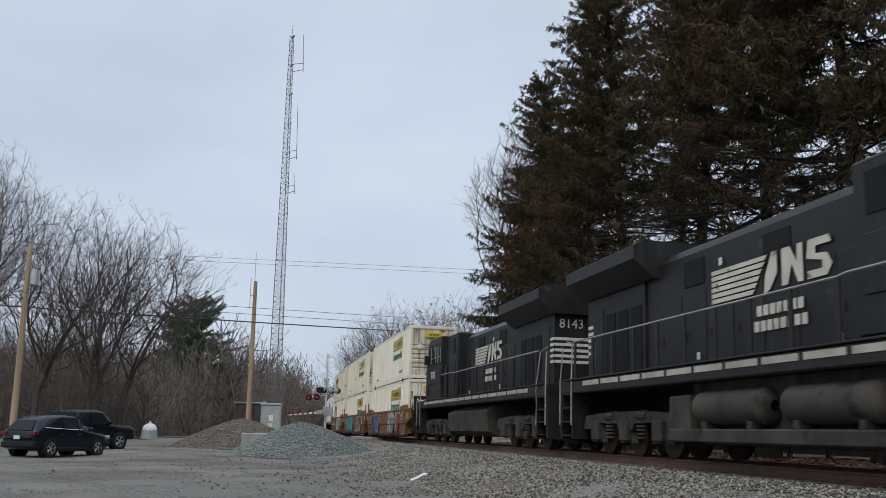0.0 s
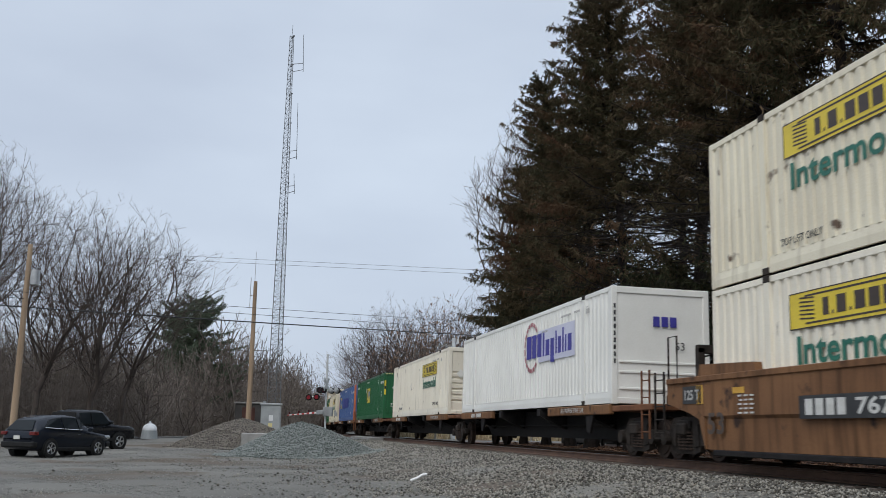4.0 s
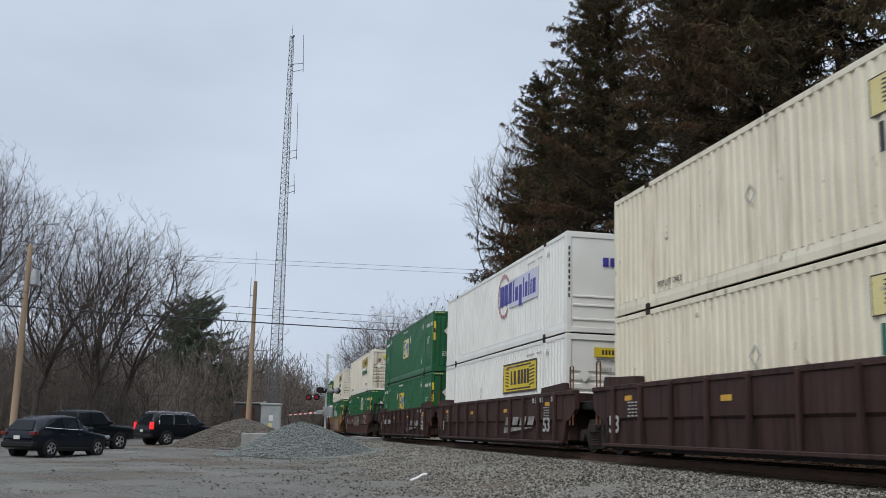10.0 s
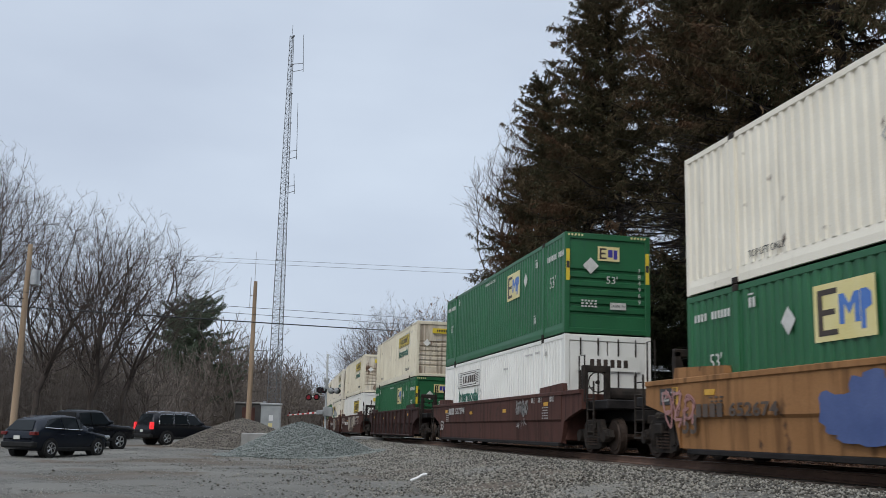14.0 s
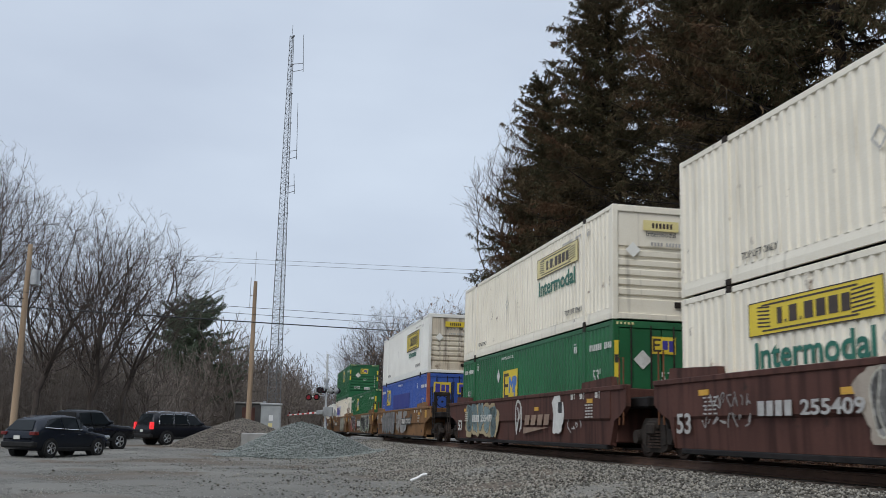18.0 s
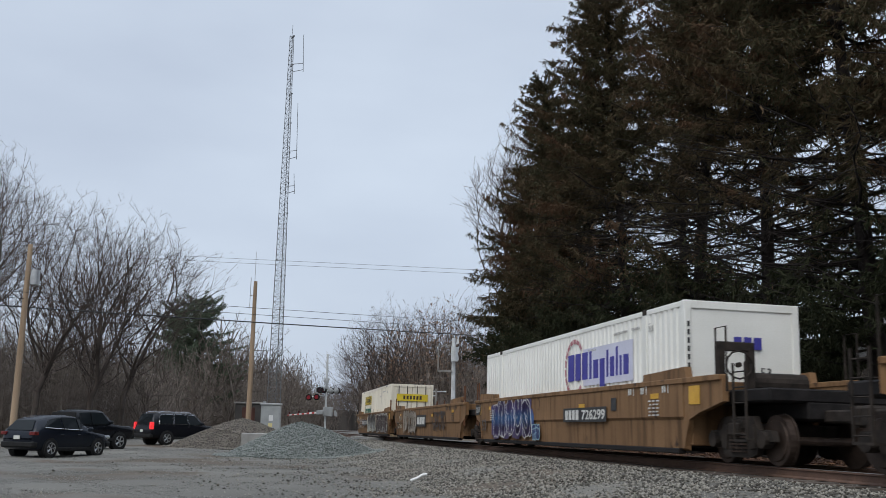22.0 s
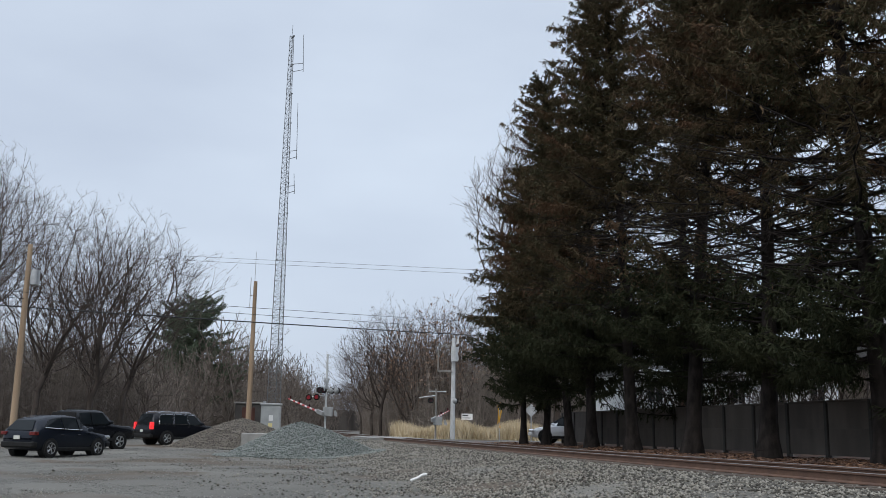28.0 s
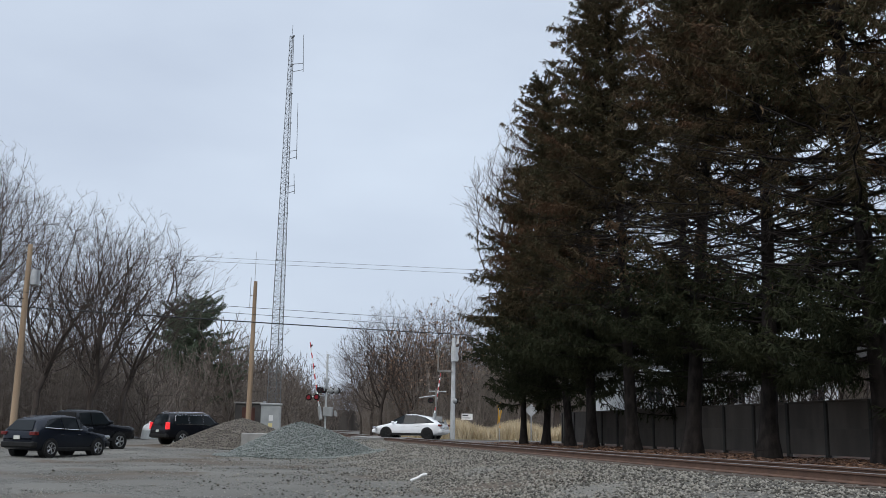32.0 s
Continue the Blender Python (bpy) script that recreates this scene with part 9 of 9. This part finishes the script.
def vehicle(name, label, category, st, W, wheels, r, paint, rim, panes, lamps_rear, extras=(), group=""):
    """A car from sections along its length. st: x, floor, belt height, half width, roof height, half width of the roof. Nose towards +x."""
    t = thing(name, label, category, group=group)
    st = [tuple(float(q) for q in s) for s in st]

    def ring(s):
        x, zf, zb, w, zr, wr = s
        zr, cab = max(zr, zb + 0.001), zr > zb + 0.05
        return [(x, w * 0.86, zf), (x, w * 0.97, zf + 0.12), (x, w, zf + 0.34), (x, w, zb - 0.12), (x, w * 0.965, zb), (x, wr + (w * 0.965 - wr) * 0.5, zb + (zr - zb) * 0.52), (x, wr, zr - (0.07 if cab else 0.0)), (x, wr * 0.80, zr), (x, 0.0, zr + 0.012)]
    v, n = [], 9
    for s in st:
        h = ring(s)
        v += h + [(a, -b, c) for a, b, c in h[-2::-1]]
    k = 2 * n - 1
    f = []
    for i in range(len(st) - 1):
        f += [(i * k + j, i * k + j + 1, (i + 1) * k + j + 1, (i + 1) * k + j) for j in range(k - 1)] + [(i * k + k - 1, i * k, (i + 1) * k, (i + 1) * k + k - 1)]
    f += [tuple(range(k)), tuple(range((len(st) - 1) * k, len(st) * k))[::-1]]
    me = Shape().put(v, f).mesh("body", paint, True)
    body = part("body", me, paint, t)
    xs = [s[0] for s in st]

    def side_y(x, z):
        q = [float(np.interp(x, xs, [s[j] for s in st])) for j in range(1, 6)]
        zf, zb, w, zr, wr = q
        if z <= zb:
            return float(np.interp(z, [zf, zf + 0.12, zf + 0.34, zb - 0.12, zb], [w * 0.86, w * 0.97, w, w, w * 0.965]))
        return float(np.interp(z, [zb, zb + (zr - zb) * 0.52, zr - 0.07], [w * 0.965, wr + (w * 0.965 - wr) * 0.5, wr]))
    for poly in panes:
        for sy in (1, -1):
            out = [(x, sy * (side_y(x, z) + 0.045), z) for x, z in poly]
            inn = [(x, sy * (side_y(x, z) - 0.03), z) for x, z in poly]
            m = len(poly)
            part("side_window", Shape().put(out + inn, [tuple(range(m)), tuple(range(m, 2 * m))[::-1]] + [(i, (i + 1) % m, m + (i + 1) % m, m + i) for i in range(m)]), M["carglass"], t, "dark tinted side window")
            edge = [(x, sy * (side_y(x, z) + 0.045), z) for x, z in poly]
            part("window_trim", Shape().path(edge + edge[:1], 0.009, 5), M["chrome"] if "bright" in extras else M["trimblack"], t)
            if "belt" in extras:
                part("belt_trim", Shape().path([edge[0], edge[-1]], 0.014, 5), M["chrome"], t, "thin chrome strip under the windows")
    # front and rear glass follow the sloping sections
    for i, j, what in extras_glass(st):
        a, b = st[i], st[j]
        lo, hi = (a, b) if a[4] < b[4] else (b, a)
        dz = 0.014
        q = [(lo[0] + (hi[0] - lo[0]) * 0.06, lo[3] * 0.78, max(lo[4], lo[2]) + dz + (hi[4] - lo[4]) * 0.06), (lo[0] + (hi[0] - lo[0]) * 0.06, -lo[3] * 0.78, max(lo[4], lo[2]) + dz + (hi[4] - lo[4]) * 0.06),
             (lo[0] + (hi[0] - lo[0]) * 0.92, -hi[5] * 0.78, lo[4] + (hi[4] - lo[4]) * 0.92 + dz), (lo[0] + (hi[0] - lo[0]) * 0.92, hi[5] * 0.78, lo[4] + (hi[4] - lo[4]) * 0.92 + dz)]
        sgn = 1 if what == "windscreen" else -1
        q2 = [(x + sgn * 0.02, y, z + 0.02) for x, y, z in q]
        part(what, Shape().put(q2 + q, [(0, 1, 2, 3), (7, 6, 5, 4), (0, 1, 5, 4), (1, 2, 6, 5), (2, 3, 7, 6), (3, 0, 4, 7)]), M["carglass"], t, "dark tinted glass")
    for x in wheels:
        for sy in (1, -1):
            y = sy * (W / 2 - 0.10)
            part("wheel_arch", Shape().tube((x, sy * (W / 2 - 0.30), r + 0.01), (x, sy * (W / 2 + 0.006), r + 0.01), r * 1.16, n=28), M["trimblack"], t, "black wheel arch")
            wheel_parts(t, x, sy * (W / 2 - 0.07), r, sy, rim)
    part("sill_trim", Shape().box(wheels[0] + r, wheels[1] - r, -W / 2 - 0.004, W / 2 + 0.004, st[2][1] - 0.03, st[2][1] + 0.13, 0.02), M["trimblack"], t, "black sill trim")
    x0, x1 = st[0][0], st[-1][0]
    bm_mat = paint if "painted" in extras else M["trimblack"]
    part("bumper", Shape().box(x0 - 0.03, x0 + 0.25, -W / 2 + 0.05, W / 2 - 0.05, st[0][1] - 0.02, st[0][1] + 0.22, 0.05), bm_mat, t, "rear bumper")
    part("bumper", Shape().box(x1 - 0.25, x1 + 0.03, -W / 2 + 0.08, W / 2 - 0.08, st[-1][1] - 0.02, st[-1][1] + 0.2, 0.05), bm_mat, t, "front bumper")
    zt = lamps_rear
    for sy in (1, -1):
        wl = 0.17 if "braking" in extras else 0.30
        part("tail_lamp", Shape().box(x0 - 0.02, x0 + 0.22, min(sy * (W / 2 - wl), sy * (W / 2 - 0.02)), max(sy * (W / 2 - wl), sy * (W / 2 - 0.02)), zt[0], zt[1], 0.02), M["brakelight"] if "braking" in extras else M["taillight"], t, "lit red tail lamp" if "braking" in extras else "red tail lamp")
        part("headlamp", Shape().box(x1 - 0.30, x1 + 0.005, min(sy * (W / 2 - 0.42), sy * (W / 2 - 0.10)), max(sy * (W / 2 - 0.42), sy * (W / 2 - 0.10)), zt[2], zt[2] + 0.13, 0.03), M["chrome"], t, "clear headlamp")
        part("mirror", Shape().box(zt[3] - 0.1, zt[3] + 0.08, min(sy * W / 2, sy * (W / 2 + 0.2)), max(sy * W / 2, sy * (W / 2 + 0.2)), zt[4], zt[4] + 0.17, 0.04), paint, t, "door mirror")
        for xx in zt[5]:
            part("door_handle", Shape().box(xx - 0.1, xx + 0.1, min(sy * (W / 2 - 0.01), sy * (W / 2 + 0.025)), max(sy * (W / 2 - 0.01), sy * (W / 2 + 0.025)), zt[4] - 0.16, zt[4] - 0.12, 0.01), paint, t)
    part("number_plate", Shape().box(x0 - 0.045, x0 - 0.028, -0.16, 0.16, zt[0] - 0.16, zt[0] - 0.02), M["plate"], t, "blank pale number plate")
    return t


def extras_glass(st):
    """Pairs of sections between which the roof falls to the belt: the rear glass and the windscreen."""
    out = []
    up = [i for i, s in enumerate(st) if s[4] > s[2] + 0.05]
    if up:
        a, b = up[0], up[-1]
        if a > 0:
            out.append((a - 1, a, "rear_window"))
        if b < len(st) - 1:
            out.append((b, b + 1, "windscreen"))
    return out


def placed(t, x, y, hx, hy, z=None, size=1.0):
    m = Matrix.Translation((x, y, gz(x, y) if z is None else z)) @ Matrix.Rotation(math.atan2(hy, hx), 4, "Z") @ Matrix.Scale(size, 4)
    t.matrix_basis = m
    return t


def vehicles():
    black, navy, white = car_paint("black_car_paint", (0.008, 0.009, 0.012)), car_paint("dark_blue_black_car_paint", (0.010, 0.013, 0.020)), car_paint("white_car_paint", (0.80, 0.81, 0.82))
    for m in (black, navy):
        b = m.node_tree.nodes["Principled BSDF"]
        b.inputs["Coat Weight"].default_value, b.inputs["Specular IOR Level"].default_value = 0.0, 0.27
    # compact crossover
    st = [(-2.20, 0.40, 0.80, 0.70, 0.80, 0.62), (-2.12, 0.34, 1.00, 0.82, 1.00, 0.70), (-1.80, 0.26, 1.10, 0.885, 1.46, 0.62), (-1.25, 0.22, 1.08, 0.90, 1.62, 0.63), (-0.3, 0.22, 1.05, 0.90, 1.67, 0.64), (0.30, 0.22, 1.03, 0.90, 1.62, 0.63),
          (1.12, 0.22, 0.97, 0.89, 0.985, 0.66), (1.75, 0.26, 0.90, 0.86, 0.905, 0.64), (2.12, 0.32, 0.74, 0.76, 0.745, 0.58), (2.20, 0.40, 0.62, 0.66, 0.625, 0.5)]
    c = vehicle("crossover_car", "small dark blue-black crossover parked on the gravel lot", "car", st, 1.80, (-1.33, 1.33), 0.345, navy, M["alloy"],
                [[(-1.66, 1.16), (-1.36, 1.46), (-0.78, 1.56), (-0.70, 1.11)], [(-0.62, 1.11), (-0.66, 1.57), (0.10, 1.57), (0.18, 1.08)], [(0.24, 1.08), (0.20, 1.56), (0.42, 1.50), (0.98, 1.06)]],
                (0.86, 1.0, 0.72, 0.75, 1.02, (-0.75, 0.2)), ("belt",))
    placed(c, -14.88, 38.4, 0.377, 0.925, size=0.94)
    # pickup
    st = [(-2.95, 0.55, 1.05, 0.92, 1.05, 0.9), (-2.85, 0.50, 1.12, 0.98, 1.12, 0.95), (-0.75, 0.45, 1.14, 1.0, 1.14, 0.95), (-0.68, 0.45, 1.16, 1.0, 1.84, 0.74), (-0.3, 0.45, 1.17, 1.0, 1.92, 0.76), (0.7, 0.45, 1.17, 1.0, 1.92, 0.76), (1.0, 0.45, 1.17, 1.0, 1.86, 0.74),
          (1.62, 0.45, 1.18, 1.0, 1.20, 0.82), (2.7, 0.50, 1.12, 0.98, 1.15, 0.82), (2.92, 0.55, 1.02, 0.92, 1.03, 0.8)]
    c = vehicle("pickup_truck", "black crew-cab pickup truck parked beside the crossover", "pickup truck", st, 2.03, (-1.85, 1.88), 0.41, black, M["alloy"],
                [[(-0.55, 1.22), (-0.50, 1.76), (0.08, 1.80), (0.10, 1.22)], [(0.18, 1.22), (0.16, 1.80), (0.86, 1.79), (1.30, 1.24)]],
                (0.85, 1.1, 0.90, 1.2, 1.25, (-0.1, 0.9)))
    part("tonneau_cover", Shape().box(-2.8, -0.8, -0.92, 0.92, 1.13, 1.19, 0.02), M["trimblack"], c)
    part("tailgate_guard", Shape().box(-0.80, -0.72, -0.85, 0.85, 1.16, 1.80, 0.02), M["trimblack"], c)
    part("grille", Shape().box(2.90, 2.95, -0.6, 0.6, 0.65, 1.0, 0.02), M["chrome"], c, "chrome grille")
    placed(c, -17.2, 46.4, 0.50, 0.866, size=0.96)
    # large sport utility that arrives, waits and drives off
    st = [(-2.62, 0.45, 0.95, 0.88, 0.95, 0.8), (-2.55, 0.40, 1.16, 0.98, 1.16, 0.9), (-2.30, 0.36, 1.18, 1.01, 1.84, 0.76), (-1.9, 0.34, 1.18, 1.02, 1.90, 0.78), (0.2, 0.34, 1.16, 1.02, 1.91, 0.78), (0.55, 0.34, 1.16, 1.02, 1.86, 0.76), (1.25, 0.36, 1.14, 1.01, 1.16, 0.82),
          (2.2, 0.40, 1.08, 0.98, 1.10, 0.82), (2.55, 0.46, 0.95, 0.90, 0.96, 0.8), (2.62, 0.5, 0.85, 0.86, 0.86, 0.76)]
    c = vehicle("sport_utility_vehicle", "large black sport utility vehicle with chrome window trim", "car", st, 2.05, (-1.50, 1.46), 0.40, black, M["alloy"],
                [[(-2.08, 1.24), (-1.95, 1.78), (-1.10, 1.81), (-1.10, 1.24)], [(-1.02, 1.24), (-1.02, 1.81), (-0.12, 1.81), (-0.10, 1.22)], [(-0.02, 1.22), (-0.04, 1.81), (0.42, 1.78), (0.98, 1.20)]],
                (0.92, 1.35, 0.82, 0.85, 1.2, (-1.0, -0.05)), ("bright", "braking"))
    for sy in (1, -1):
        part("roof_rail", Shape().path([(-2.0, sy * 0.74, 1.90), (-1.85, sy * 0.74, 1.97), (0.05, sy * 0.74, 1.97), (0.2, sy * 0.74, 1.90)], 0.02), M["chrome"], c, "chrome roof rail")
    hx, hy = 0.59, 0.807
    ex, ey = -15.2, 57.5
    rows = []
    for t_, back in ((0, 40.0), (2, 29.2), (4, 18.6), (5, 13.4), (5.5, 10.8), (6.2, 7.2), (6.6, 5.2), (7.0, 3.3), (7.4, 1.93), (7.8, 1.0), (8.2, 0.3), (8.6, 0.06), (9.0, 0), (20, 0), (30.2, 0), (30.8, -0.04), (31.2, -0.15), (31.6, -0.6), (31.8, -0.85), (32, -1.1)):
        k = float(smooth(np.array(1 - back / 7.0)))
        x, y = ex - hx * back, ey - hy * back
        rows.append((t_, Matrix.Translation((x, y, gz(x, y) + 0.01)) @ Matrix.Rotation(math.atan2(hy, hx) - 0.13 * k, 4, "Z") @ Matrix.Scale(0.94, 4)))
    c.matrix_basis = rows[0][1]
    MOVES.append((c, rows))
    # white electric car that waits for the train and drives over the crossing
    st = [(-2.50, 0.45, 0.85, 0.80, 0.85, 0.7), (-2.40, 0.36, 1.02, 0.93, 1.05, 0.72), (-2.05, 0.28, 1.06, 0.98, 1.22, 0.66), (-1.3, 0.24, 1.05, 0.995, 1.53, 0.66), (-0.4, 0.23, 1.02, 1.0, 1.67, 0.66), (0.2, 0.23, 1.0, 1.0, 1.65, 0.66),
          (1.45, 0.25, 0.97, 0.985, 1.00, 0.74), (2.05, 0.30, 0.86, 0.95, 0.88, 0.72), (2.42, 0.36, 0.68, 0.84, 0.69, 0.66), (2.52, 0.42, 0.56, 0.72, 0.57, 0.6)]
    c = vehicle("electric_car", "white electric hatchback car with black glass roofline", "car", st, 1.99, (-1.50, 1.46), 0.375, white, M["trimblack"],
                [[(-2.0, 1.11), (-1.35, 1.44), (-0.70, 1.61), (-0.66, 1.06)], [(-0.64, 1.06), (-0.68, 1.61), (0.18, 1.60), (0.24, 1.03)], [(0.26, 1.03), (0.2, 1.60), (0.45, 1.52), (1.38, 1.01)]],
                (0.88, 1.02, 0.66, 0.95, 1.02, (-0.8, 0.2)), ("painted",))
    rows = []
    hx, hy = -0.95, 0.312
    for t_, q in ((0, 985), (18, 985), (22, 972), (25, 956), (26.5, 945), (27.6, 938), (28, 934), (28.4, 916), (28.8, 892), (29.2, 871), (29.6, 853), (30, 832), (30.4, 809), (30.8, 783), (31.2, 749), (31.6, 709), (31.8, 685), (32, 660)):
        y = 61.0 + (939 - q) * 0.027
        x = ((q - 777.0) / 1738.0 + 0.0033) * y
        x, y = x - 2.52 * hx, y - 2.52 * hy
        rows.append((t_, Matrix.Translation((x, y, max(gz(x, y), 0.58) + 0.04)) @ Matrix.Rotation(math.atan2(hy, hx), 4, "Z")))
    c.matrix_basis = rows[0][1]
    MOVES.append((c, rows))


lattice_tower()
poles()
cabinets()
crossing()
dry_grass()
fence()
shrubs()
house(17.0, 62.0, radians(10), 13.0, 8.0, 4.4, "white sided house behind the fence", M["siding"])
house(25.4, 49.0, radians(10), 8.0, 6.0, 4.6, "tan rendered building behind the fence", M["tanwall"], False)
vehicles()


def motions():
    for ob, rows in MOVES:
        walk(ob, rows)


motions()
